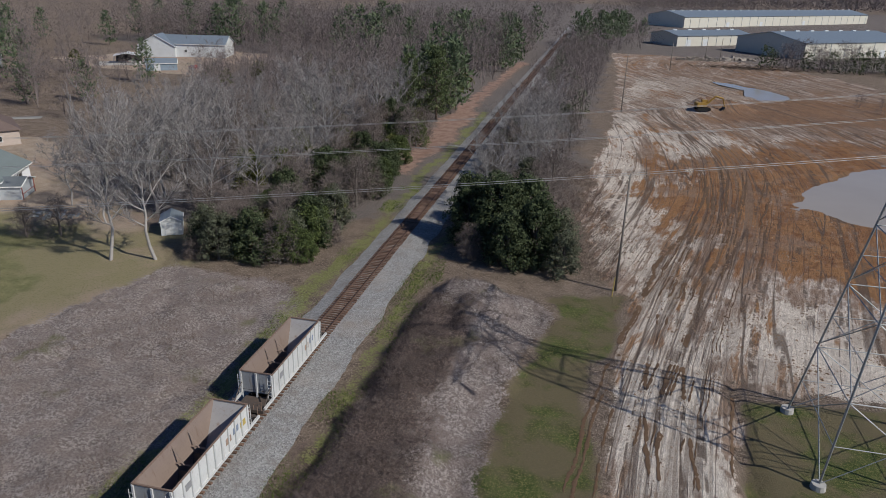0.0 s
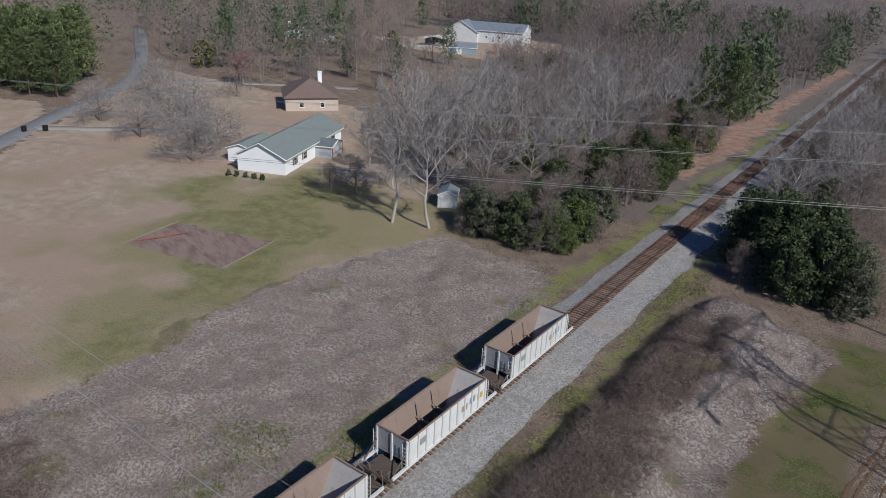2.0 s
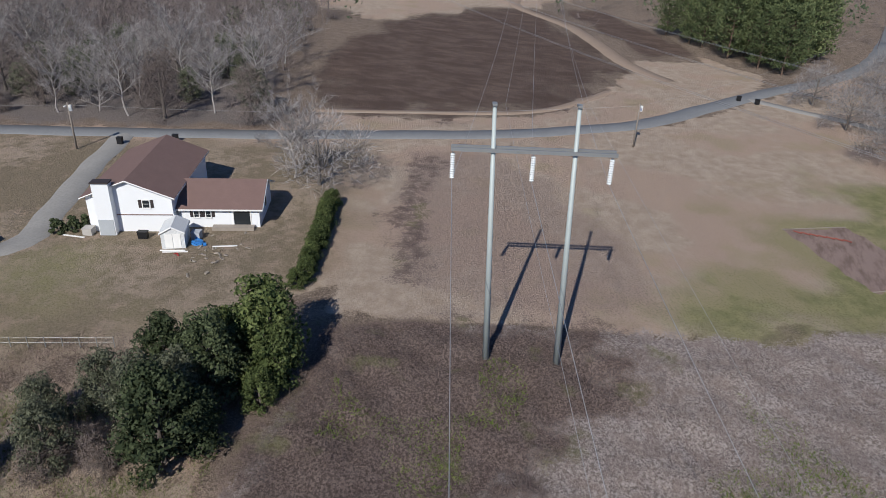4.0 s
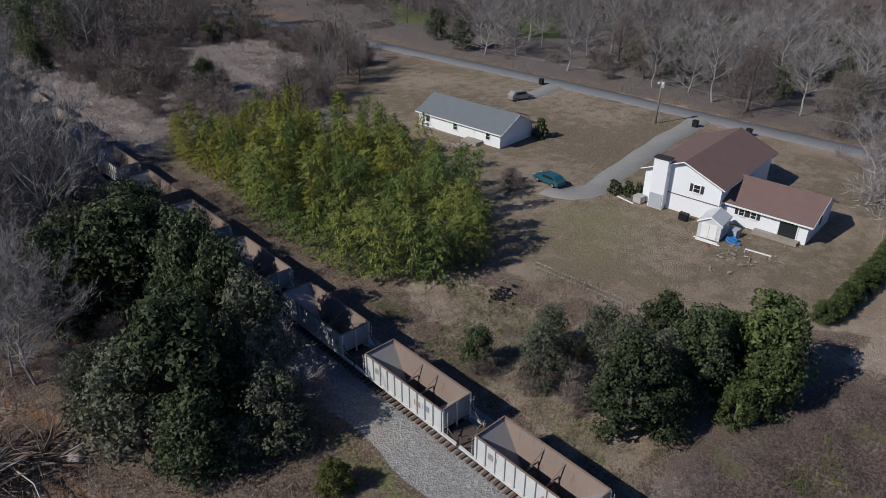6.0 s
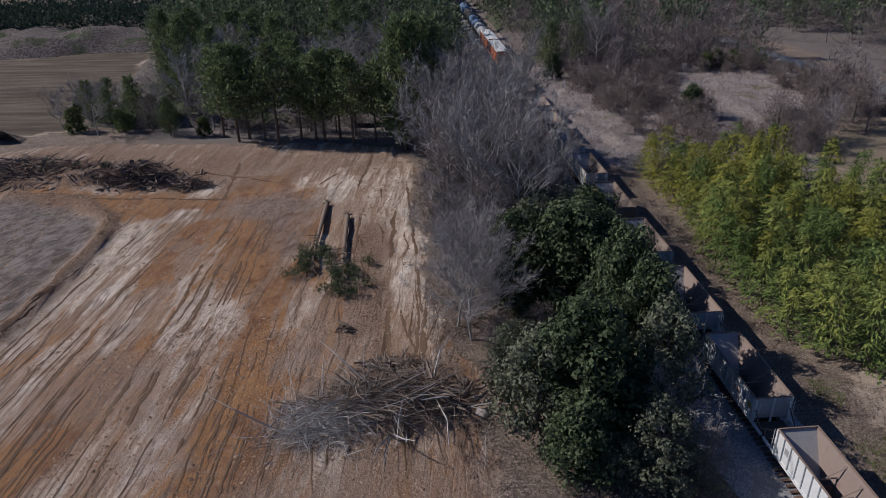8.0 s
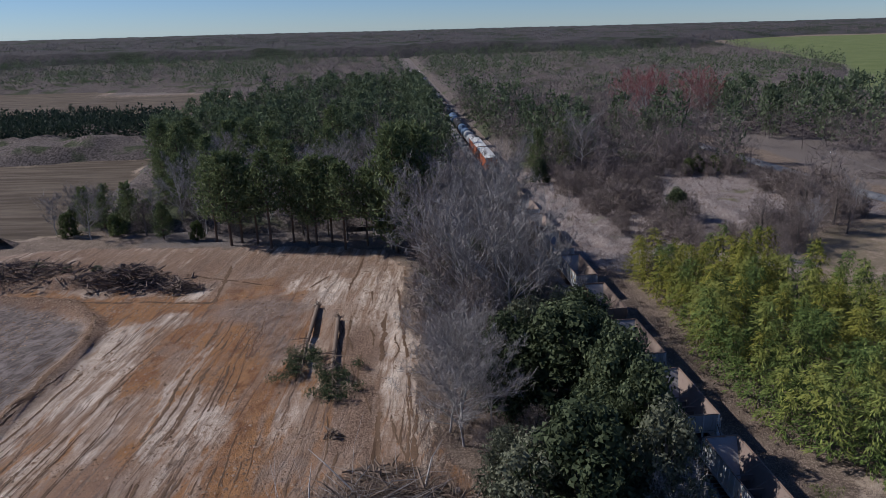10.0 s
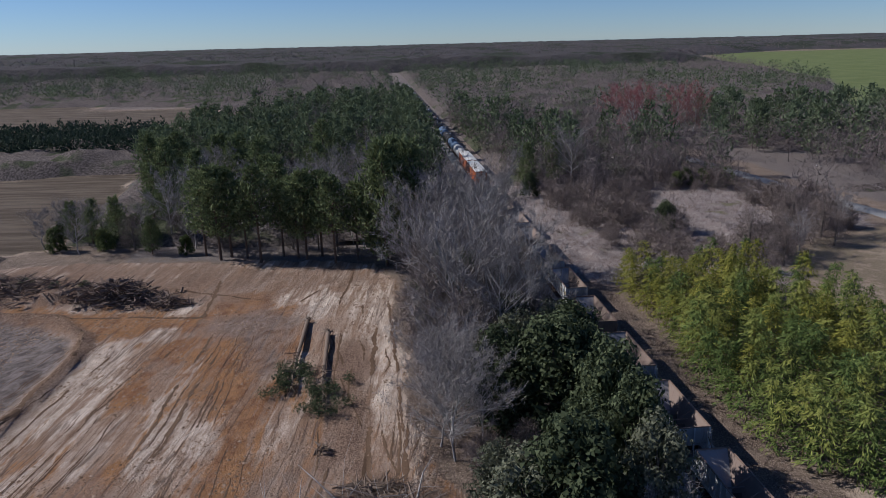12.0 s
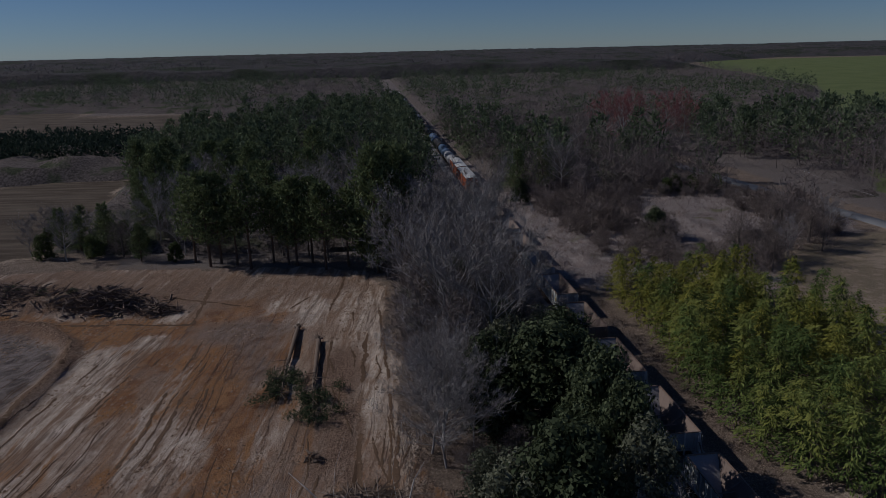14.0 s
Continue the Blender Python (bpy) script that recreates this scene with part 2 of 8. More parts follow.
class Build:
    """Collects boxes, tubes and sheets for one mesh."""

    def __init__(self):
        self.v, self.f = [], []

    def add(self, vs, fs):
        o = len(self.v)
        self.v += [tuple(v) for v in vs]
        self.f += [tuple(i + o for i in f) for f in fs]
        return self

    def box(self, cx, cy, cz, sx, sy, sz, turn=0.0, m=None):
        c, s = math.cos(turn), math.sin(turn)
        vs = []
        for dz in (-sz / 2, sz / 2):
            for dx, dy in ((-sx / 2, -sy / 2), (sx / 2, -sy / 2), (sx / 2, sy / 2), (-sx / 2, sy / 2)):
                vs.append((cx + dx * c - dy * s, cy + dx * s + dy * c, cz + dz))
        if m is not None:
            vs = [tuple(m @ Vector(v)) for v in vs]
        return self.add(vs, [(3, 2, 1, 0), (4, 5, 6, 7), (0, 1, 5, 4), (1, 2, 6, 5), (2, 3, 7, 6), (3, 0, 4, 7)])

    def bar(self, a, b, w, h=None):
        """A square bar from a to b."""
        return self.tube(a, b, w * 0.7, (h or w) * 0.7, 4)

    def tube(self, a, b, r0, r1, n=6, caps=True):
        a, b = Vector(a), Vector(b)
        d = (b - a).normalized()
        u = d.orthogonal().normalized()
        w = d.cross(u)
        vs = []
        for p, r in ((a, r0), (b, r1)):
            for i in range(n):
                t = 2 * math.pi * (i + 0.5) / n
                vs.append(p + u * (r * math.cos(t)) + w * (r * math.sin(t)))
        fs = [(i, (i + 1) % n, n + (i + 1) % n, n + i) for i in range(n)]
        if caps:
            fs += [tuple(range(n - 1, -1, -1)), tuple(range(n, 2 * n))]
        return self.add(vs, fs)

    def sheet(self, pts, thick=(0, 0, -0.05)):
        """A flat plate with thickness."""
        n = len(pts)
        t = Vector(thick)
        vs = [Vector(p) for p in pts] + [Vector(p) + t for p in pts]
        fs = [tuple(range(n)), tuple(range(2 * n - 1, n - 1, -1))]
        fs += [(i, n + i, n + (i + 1) % n, (i + 1) % n) for i in range(n)]
        return self.add(vs, fs)

    def mesh(self, name, material, smooth=False):
        me = bpy.data.meshes.new(name)
        me.from_pydata(self.v, [], self.f)
        me.materials.append(material)
        bm = bmesh.new()
        bm.from_mesh(me)
        bmesh.ops.recalc_face_normals(bm, faces=bm.faces)
        bm.to_mesh(me)
        bm.free()
        if smooth:
            me.polygons.foreach_set("use_smooth", np.ones(len(me.polygons), bool))
        return me


def part(name, build, material, parent=None, label="", smooth=False):
    """One mesh object, under its thing or part."""
    me = build if isinstance(build, bpy.types.Mesh) else build.mesh(name, material, smooth)
    ob = new(name, me)
    if parent is not None:
        ob.parent = parent
    return tagged(ob, label)


def thing(name, m, label, category, group="", kind=""):
    ob = new(name)
    ob.empty_display_size = 0.3
    ob.matrix_world = m
    return tagged(ob, label, category, group, kind)


# ---- the ground: one sheet out to the horizon ----
def spaced(parts):
    return np.unique(np.round(np.concatenate(parts), 3))


def away(start, step, end, grow=1.16):
    out, p = [], start
    while abs(p) < end:
        out.append(p)
        step *= grow
        p += math.copysign(step, start)
    return np.array(out + [math.copysign(end, start)])


gx = spaced([away(-108, 1.2, 4900), np.arange(-108, -36, 1.2), np.arange(-36, 20, 1.0), np.arange(20, 98, 0.85), away(98, 1.0, 4900)])
gy = spaced([away(-142, 1.2, 4900), np.arange(-142, -20, 0.9), np.arange(-20, 180, 1.0), np.arange(180, 330, 1.6), away(330, 2.0, 4900)])
GX, GY = np.meshgrid(gx, gy)
TRACK_X = -0.6

DIRT_N = [(29, 36), (29.5, 54), (30.4, 65), (32, 82), (29, 88), (25.5, 105), (27, 145), (31, 213), (33, 310), (30, 395), (60, 400), (95, 380), (125, 330), (135, 285), (150, 200), (160, 60), (150, 10), (64, 66), (55, 63), (42.3, 62), (41, 47), (40, 30)]
DIRT_S = [(22, -28), (21.5, -54), (23.5, -66), (24.5, -77), (24.8, -109), (28, -116), (55, -122), (84, -125), (120, -120), (150, -60), (150, 0), (80, -10), (40, -15)]
GREEN_E = [(24, 74), (22.3, 79), (32.4, 82), (29.4, 63), (29, 36), (20, 36), (20.5, 57)]
GREEN_T = [(42.5, 61), (56, 63), (75, 55), (75, 20), (40, 20), (41.5, 47)]
LAWN = [(-31.5, 22), (-32, 38), (-31.5, 53), (-28.4, 66.6), (-27, 76), (-34, 82), (-58, 84), (-63, 70), (-73, 68), (-78, 62), (-62, 56), (-60, 42), (-44, 40), (-40, 28)]
SCRUB_W = [(-4.5, -14), (-18, -12), (-29, -10), (-30.5, 2), (-31, 20), (-29.5, 31), (-32, 40), (-31.5, 53), (-28.5, 66), (-26, 75), (-10, 74), (-5.8, 70), (-5, 30)]
SCRUB_E = [(9, 77), (15, 78), (22, 77), (23.5, 73), (20.5, 57), (20.5, 42), (19, 20), (5, 20), (6.5, 44), (8, 60)]
TAN = [(-31, -12), (-31, 22), (-32, 38), (-31.5, 53), (-28.4, 66.6), (-27, 76), (-40, 88), (-62, 104), (-90, 130), (-110, 130), (-180, 128), (-128, 72), (-103, 42), (-92, 10), (-88, -12), (-88, -60), (-84, -95), (-78, -125), (-40, -112), (-36, -82), (-31, -56), (-20, -38), (-25, -26), (-36, -12)]
DARK_A = [(-104, -24), (-104, -13), (-110, 19), (-133, 33), (-158, 44), (-200, 37), (-250, 30), (-239, 6), (-214, -19), (-160, -32)]
DARK_B = [(-172, 55), (-176, 70), (-205, 68), (-255, 55), (-262, 42)]
VERGE = [(-86, -30), (-100, -30), (-101, -14), (-106, 19), (-130, 36), (-160, 50), (-172, 72), (-150, 78), (-128, 68), (-103, 38), (-91, 8)]
FAR_TAN_W = [(-215, -25), (-250, -60), (-520, -60), (-520, 160), (-320, 60), (-262, 30)]
FIELD_S = [(88, -134), (92, -150), (98, -219), (138, -216), (420, -226), (420, -140), (150, -128)]
FIELD_X = [(150, -262), (108, -318), (78, -398), (150, -470), (235, -500), (520, -480), (520, -270)]
FIELD_G = [(-205, -330), (-330, -520), (-560, -1250), (-900, -1500), (-1500, -1300), (-1100, -600), (-600, -300), (-300, -250)]
YARD_N = [(-120, 232), (-122, 262), (-112, 275), (-108, 296), (-135, 310), (-185, 300), (-195, 250), (-165, 235)]
WILD_S = [(-4, -104), (-12, -100), (-36, -98), (-42, -112), (-74, -128), (-70, -170), (-40, -176), (-8, -230), (-3, -180)]
PLOT = [(-56.5, 44.3), (-58.1, 53.4), (-42.5, 57.6), (-40.5, 47.6)]
POND_A = [(65, 131), (72, 125), (80, 121), (100, 116), (125, 125), (130, 150), (112, 166), (90, 166), (76, 150)]
POND_B = [(70.5, 301), (77, 296), (86, 284), (92, 271), (88, 262), (80, 257), (77, 268), (79, 280), (72, 292)]
BANK = [(-13, 250), (-11, 255), (-7, 160), (-9, 130), (-13, 140), (-16, 185), (-14, 240), (-10, 330), (-7, 330)]
ROAD = [(-280, 186), (-172, 117), (-129.5, 68.5), (-117, 54), (-103.7, 38), (-97, 22), (-92.8, 8.5), (-90, -12), (-87, -35), (-85.5, -57), (-84, -80), (-81, -112), (-77.3, -143), (-72, -190), (-66, -260)]

dirt = np.maximum(region(GX, GY, DIRT_N, 2.2, 1.6, 5), region(GX, GY, DIRT_S, 2.2, 1.6, 9))
dirt = np.clip(dirt - 0.85 * region(GX, GY, GREEN_T, 1.5, 0.6, 2), 0, 1)
orange = np.clip((vnoise(GX, GY, 26, 4) * 0.6 + vnoise(GX * 1.3, GY * 0.5, 9, 8) * 0.4 - 0.42) * 4, 0, 1)
orange = np.maximum(orange * np.where(GY > 0, 0.3, 0.3), region(GX, GY, [(44, 96), (40, 120), (40, 150), (55, 175), (85, 195), (125, 185), (128, 110), (75, 98), (58, 92)], 14, 5, 12))
orange = np.maximum(orange, region(GX, GY, [(55, 205), (60, 240), (95, 262), (130, 270), (140, 230), (90, 215)], 12, 5, 14))
orange = np.maximum(orange, region(GX, GY, [(37, -66), (40, -95), (48, -100), (52, -90), (46, -64), (42, -50)], 8, 3, 17) * 0.9)
orange = np.maximum(orange, region(GX, GY, [(40, -96), (84, -98), (84, -93), (60, -92), (40, -88)], 3, 2, 18))
for k, pts in enumerate([[(82.8, -101.2), (51.9, -95.5), (52.7, -104.3), (43.4, -104.5), (41.4, -97.5), (50, -91.7), (65, -89.5), (72.9, -96.7)], [(50.2, -87.8), (46.6, -89.8), (41.5, -79.5), (40.5, -60), (42.1, -54.2), (43.1, -66.1), (46.8, -76.2)],
                         [(56.7, -86.3), (51.2, -88), (53.8, -70.9), (56.7, -71.3)], [(56, -54.1), (50.1, -61.4), (50, -57.6), (51.6, -46), (60, -30)], [(40, -57.4), (38.7, -62.5), (41, -62.8), (41.9, -53.1), (44, -38), (50, -30), (36, -36)]]):
    orange = np.maximum(orange, region(GX, GY, pts, 3.5, 1.6, 100 + k))
white = np.zeros_like(GX)
for k, pts in enumerate([[(64.2, -90), (57.9, -89), (59.6, -69.2), (66, -50), (67.4, -69.6)], [(26.7, -105.2), (23.8, -87.5), (22.3, -66.3), (22.1, -50.5), (27.1, -51.1), (27.8, -76.4), (29.1, -103.8)], [(50.3, -117.2), (26.6, -111), (27.3, -101.8), (38.1, -98.6), (45.8, -104.9)],
                         [(47.5, -84), (49.5, -84), (51.6, -56), (48, -56)], [(33, 36), (40, 36), (37.5, 62), (39, 85), (44, 110), (40, 118), (34.5, 90), (32, 62)], [(42, 62), (60, 64), (60, 82), (50, 88), (43, 74)], [(29.6, 44), (29.4, 58), (30.4, 65), (35.9, 95.5), (41.5, 102), (40.6, 79), (39, 61), (38.6, 46)], [(30, 212), (38, 215), (35, 147), (29.7, 145)], [(37.5, 190), (53, 175), (44, 108), (44, 150)], [(27.5, 92), (26.5, 104), (28, 125), (34, 148), (43, 138), (41, 104), (36, 92)], [(45, 252), (50, 222), (60, 218), (75, 238), (80, 300), (60, 310), (40, 300), (34, 230)], [(40, 195), (62, 190), (70, 172), (54, 152)]]):
    white = np.maximum(white, (0.4 if k == 2 else 0.75 if k > 8 else 1.0) * region(GX, GY, pts, 4, 1.6, 110 + k))
masks = {
    "white": white,
    "dirt": dirt,
    "orange": orange,
    "green": np.maximum(region(GX, GY, GREEN_E, 2, 1.2, 22), region(GX, GY, GREEN_T, 1.5, 0.6, 2)),
    "lawn": np.clip(np.maximum.reduce([1.2 * region(GX, GY, LAWN, 13, 5, 21), 0.5 * region(GX, GY, [(-36, -50), (-44, -52), (-44, -40), (-30, -30), (-24, -38)], 10, 3, 23)]), 0, 1),
    "tan": np.clip(np.maximum.reduce([region(GX, GY, TAN, 3, 1.5, 31), region(GX, GY, VERGE, 4, 2, 32), 0.62 * region(GX, GY, [(-4.5, -14), (-7, -45), (-18, -46), (-22, -34), (-16, -15)], 4, 3, 37), region(GX, GY, YARD_N, 6, 3, 33), region(GX, GY, FAR_TAN_W, 8, 5, 34), region(GX, GY, FIELD_S, 5, 2, 35), region(GX, GY, FIELD_X, 8, 4, 36)]), 0, 1),
    "scrub": np.clip(np.maximum.reduce([region(GX, GY, SCRUB_W, 2.5, 1.2, 41), region(GX, GY, SCRUB_E, 2.5, 1.2, 42), region(GX, GY, WILD_S, 8, 4, 43)]), 0, 1),
    # first polygon: dark brown brush with the bank's shade put into its colour
    "rust": np.maximum.reduce([region(GX, GY, [(7.6, 76), (15, 71), (15.5, 55), (16.5, 40), (15, 20), (5, 20), (7.0, 45), (7.8, 60)], 4, 2.5, 47), region(GX, GY, [(-4.5, -16), (-29, -12), (-30.5, 2), (-31, 14), (-20, 16), (-12, 6), (-4.5, 2)], 7, 3, 44), 0.62 * region(GX, GY, [(-80, -6.5), (-39, -7), (-36, -2), (-60, -1), (-80, 0)], 3, 2, 45)]),
    "weedpatch": region(GX, GY, [(-80, -4.7), (-39, -5.3), (-33, 8), (-36, 22), (-55, 22), (-82, 8)], 4, 2, 46),
    "mud": np.maximum.reduce([soft(line_dist(GX, GY, [(66.6, -60), (65.5, -71), (65, -83), (66, -89), (73, -97), (84, -99)]) - 1.2, 1.0), 0.55 * region(GX, GY, [(58, 195), (45, 230), (40, 300), (60, 390), (120, 350), (150, 260), (150, 190)], 25, 8, 46), region(GX, GY, [(33.3, -84), (29, -84), (28.2, -65.5), (28.8, -53.5), (32.5, -54), (33.1, -63.9)], 2, 1, 47), 0.75 * region(GX, GY, [(24, -109), (55, -122), (90, -127), (110, -112), (60, -99), (40, -101)], 5, 3, 49), 0.6 * region(GX, GY, [(24, -30), (22, -52), (28, -54), (38, -44), (42, -28)], 5, 3, 50), region(GX, GY, [(22, -43), (22, -49), (30, -52), (37, -47), (36, -43)], 3, 2, 51), region(GX, GY, [(60, -100), (64, -108), (84, -112), (100, -112), (100, -103), (80, -102)], 4, 2, 52)]),
    "silt": np.maximum.reduce([region(GX, GY, [(68, -58), (66.5, -72), (66.3, -83), (68, -89), (74, -96), (90, -99), (130, -95), (130, -40), (80, -40)], 2, 1.5, 48), region(GX, GY, [(50.4, -93.1), (43.3, -95.6), (38, -91.1), (39.2, -79.2), (40.5, -75.3), (46.4, -86), (50.7, -89.8)], 3, 1.2, 57) * 0.6]),
    "stubble": np.maximum(region(GX, GY, FIELD_S, 6, 2, 54), 0.85 * region(GX, GY, FIELD_X, 9, 3, 55)),
    "plum": np.clip(np.maximum(region(GX, GY, DARK_A, 16, 6, 51), region(GX, GY, DARK_B, 6, 3, 52)), 0, 1),
    "field": np.maximum.reduce([region(GX, GY, FIELD_G, 12, 4, 61), 0.8 * region(GX, GY, [(-121, -190), (-138, -176), (-109, -146), (-99, -156)], 6, 3, 62), 0.7 * region(GX, GY, [(-145, -136), (-130, -118), (-112, -110), (-110, -116), (-128, -140)], 6, 3, 63)]),
    "plot": region(GX, GY, PLOT, 0.5, 0.15, 71),
    "litter": np.clip(region(GX, GY, [(-24, 84), (-60, 100), (-70, 138), (-112, 228), (-112, 292), (-230, 330), (-230, 1200), (600, 1200), (400, 380), (190, 350), (30, 400), (26, 200), (24, 104), (6, 104), (-9, 97)], 8, 4, 83) + region(GX, GY, [(-4, -180), (-8, -260), (-60, -260), (-400, -260), (-400, -1500), (900, -1500), (110, -330), (98, -220), (92, -150), (70, -127), (27, -117), (23, -108), (22, -70), (6, -38), (4, -60)], 8, 4, 84) + region(GX, GY, [(-93, -32), (-150, -42), (-300, -60), (-300, -260), (-80, -260), (-86, -110), (-91, -60)], 5, 3, 85), 0, 1) * 0.9,
    "yard": region(GX, GY, [(-31, -56), (-20, -38), (-34, -14), (-84, -14), (-84, -95), (-78, -125), (-40, -112), (-36, -82)], 8, 4, 86),
    "bank": np.maximum(region(GX, GY, BANK, 4, 1.5, 81), 0.7 * soft(line_dist(GX, GY, [(-10.5, 130), (-12, 180), (-10, 330)]) - 2.5, 4)),
    "weedy": np.clip(np.maximum(soft(np.abs(GX + 5.4 + (vnoise(GX, GY, 9, 2) - 0.5) * 3) - 0.9, 1.6), soft(np.abs(GX - 6.0 - (GY > 0) * 0.6 + (vnoise(GX, GY, 9, 5) - 0.5) * 2) - 0.6, 1.2)) * (np.abs(GY) < 200) * np.where((GX < 0) & (GY < 15), 0.0, 1.0) * (0.75 + 0.5 * vnoise(GX, GY, 8, 6)), 0, 1),
    "water": np.maximum(soft(poly_dist(GX, GY, POND_A) + (vnoise(GX, GY, 8, 71) - 0.5) * 5, 6), soft(poly_dist(GX, GY, POND_B) + (vnoise(GX, GY, 8, 72) - 0.5) * 4, 5)),
}
near = np.clip(1.5 - np.hypot(GX, GY - 60) / 300, 0, 1)
GZ = (vnoise(GX, GY, 3.0, 91) - 0.5) * (0.8 + 0.5 * (GX > 3)) * masks["scrub"] * near + (vnoise(GX, GY, 1.6, 92) - 0.5) * 0.8 * masks["scrub"] * near
bend = GX + 2.5 * np.sin(GY / 17.0) + 6 * (vnoise(GX, GY, 22, 93) - 0.5)
ruts = np.abs(np.sin(bend * 2.2)) ** 0.5 - 0.6
GZ += dirt * near * (0.16 * ruts * soft(np.abs(GX - 36 - 0.02 * (GY - 80)) - 5.5, 4) + 0.22 * (vnoise(GX, GY, 2.2, 94) - 0.5) + 0.5 * (vnoise(GX, GY, 9, 95) - 0.5))
slant = (GX * 0.80 + GY * 0.60 + 5 * (vnoise(GX, GY, 30, 96) - 0.5))
GZ += dirt * near * soft(poly_dist(GX, GY, [(38, -45), (40, -92), (84, -95), (95, -20), (45, -20)]), 6) * 0.12 * (np.abs(np.sin(slant * 0.75)) ** 0.4 - 0.7)
LANE = (6.27, -15.32, -17.2, 20.55, 49.07)
# the scrub east of the track stands on a bank that drops to the ballast
GZ += 1.7 * soft(poly_dist(GX, GY, [(10.8, 80), (16, 80), (20, 77), (18, 57), (17, 42), (16, 15), (7.6, 15), (8.0, 42), (8.8, 60)]) + (vnoise(GX, GY, 5, 99) - 0.5) * 1.6, np.where(GX < 12, 1.7, 5.0))
# a drainage ditch beside the tower, spoil heaps round the digger, the berm by the felled trees
GZ -= 0.9 * soft(line_dist(GX, GY, [(41.3, 40), (41.5, 52), (41.9, 63)]) - 0.35, 1.2)
GZ += 3.4 * np.exp(-(((GX - 62) / 9) ** 2 + ((GY - 232) / 6) ** 2)) * (0.6 + 0.8 * vnoise(GX, GY, 3, 97))
GZ += 2.2 * np.exp(-(((GX - 48) / 7) ** 2 + ((GY - 216) / 6) ** 2)) * (0.5 + vnoise(GX, GY, 3, 98))
GZ += 1.5 * soft(line_dist(GX, GY, [(66.6, -60), (65.5, -71), (65, -83), (66, -89), (73, -97), (84, -99)]) - 0.5, 1.8)
GZ -= 0.35 * soft(line_dist(GX, GY, [(27.5, -88), (28.4, -67), (28.5, -50)]) - 0.2, 1.2)
GZ += 1.1 * np.exp(-(((GX - 28.5) / 7) ** 2 + ((GY + 47) / 3.2) ** 2)) * (0.4 + 1.2 * vnoise(GX, GY, 2.2, 141))
GZ += 1.6 * np.exp(-(((GX - 78) / 16) ** 2 + ((GY + 106) / 4) ** 2)) * (0.2 + 1.4 * vnoise(GX, GY, 4, 142))
GZ -= 0.8 * masks["water"]
GZ -= 0.02
ny, nx = GX.shape
idx = np.arange(nx * ny).reshape(ny, nx)
quads = np.stack([idx[:-1, :-1], idx[:-1, 1:], idx[1:, 1:], idx[1:, :-1]], -1).reshape(-1, 4)

g = Nodes("earth")
fine, mid, wide = g.ramp(g.noise(4.2, 8, 0.78), 0.34, 0.66), g.ramp(g.noise(0.45, 7, 0.7), 0.33, 0.67), g.ramp(g.noise(0.045, 4, 0.55), 0.3, 0.7)
grit = g.ramp(g.noise(13.0, 4, 0.8), 0.34, 0.66)
c = g.mix(mid, (0.12, 0.09, 0.07), (0.27, 0.21, 0.165))
c = g.mix(g.ramp(fine, 0.45, 0.85), c, (0.38, 0.30, 0.24))
c = g.mix(g.math("MULTIPLY", g.ramp(grit, 0.55, 0.85), 0.8), c, (0.09, 0.068, 0.052))


def blotch(mask, amount=0.5, spread=0.12):
    """A mask broken up along its edge."""
    n = g.math("SUBTRACT", g.math("MULTIPLY", g.math("ADD", fine, mid), 0.5), 0.5)
    v = g.math("ADD", g.attr(mask), g.math("MULTIPLY", n, amount * 2))
    return g.math("MULTIPLY", g.ramp(v, 0.5 - spread, 0.5 + spread), g.ramp(g.attr(mask), 0.02, 0.12))


def crease(scale, sx, sy, turn, width=0.03, dist=0.6):
    """Thin winding lines: wheel and blade marks."""
    n = g.noise(scale, 3, 0.5, g.stretch(sx, sy, 1, turn), dist)
    return g.math("SUBTRACT", 1.0, g.ramp(g.math("ABSOLUTE", g.math("SUBTRACT", n, 0.5)), width * 0.25, width))


c = g.mix(blotch("litter", 0.4, 0.25), c, g.mix(g.ramp(fine, 0.3, 0.8), (0.12, 0.104, 0.096), (0.245, 0.21, 0.194)))
tan_c = g.mix(mid, (0.37, 0.29, 0.225), (0.51, 0.415, 0.33))
tan_c = g.mix(g.ramp(wide, 0.42, 0.66), tan_c, (0.44, 0.33, 0.26))
tan_c = g.mix(g.math("MULTIPLY", g.ramp(fine, 0.55, 1.0), 0.7), tan_c, (0.26, 0.195, 0.135))
tan_c = g.mix(g.math("MULTIPLY", g.ramp(g.noise(0.09, 4, 0.6), 0.54, 0.70), 0.4), tan_c, (0.30, 0.27, 0.15))
tan_c = g.mix(g.math("MULTIPLY", g.ramp(grit, 0.6, 1.0), 0.5), tan_c, (0.21, 0.155, 0.115))
tan_c = g.mix(g.math("MULTIPLY", crease(0.10, 0.3, 1.0, 0.2, 0.05), 0.08), tan_c, (0.44, 0.36, 0.29))
tan_c = g.mix(g.math("MULTIPLY", g.attr("yard"), g.ramp(g.math("ADD", mid, wide), 0.2, 1.3)), tan_c, g.mix(g.ramp(fine, 0.3, 0.9), (0.255, 0.205, 0.145), (0.175, 0.145, 0.10)))
c = g.mix(blotch("tan", 0.3), c, tan_c)
plum_c = g.mix(g.ramp(g.noise(0.22, 7, 0.75, g.stretch(0.8, 0.4, 1, 0.5)), 0.4, 0.62), (0.10, 0.068, 0.055), (0.18, 0.128, 0.102))
plum_c = g.mix(g.ramp(fine, 0.5, 0.75), plum_c, (0.085, 0.062, 0.052))
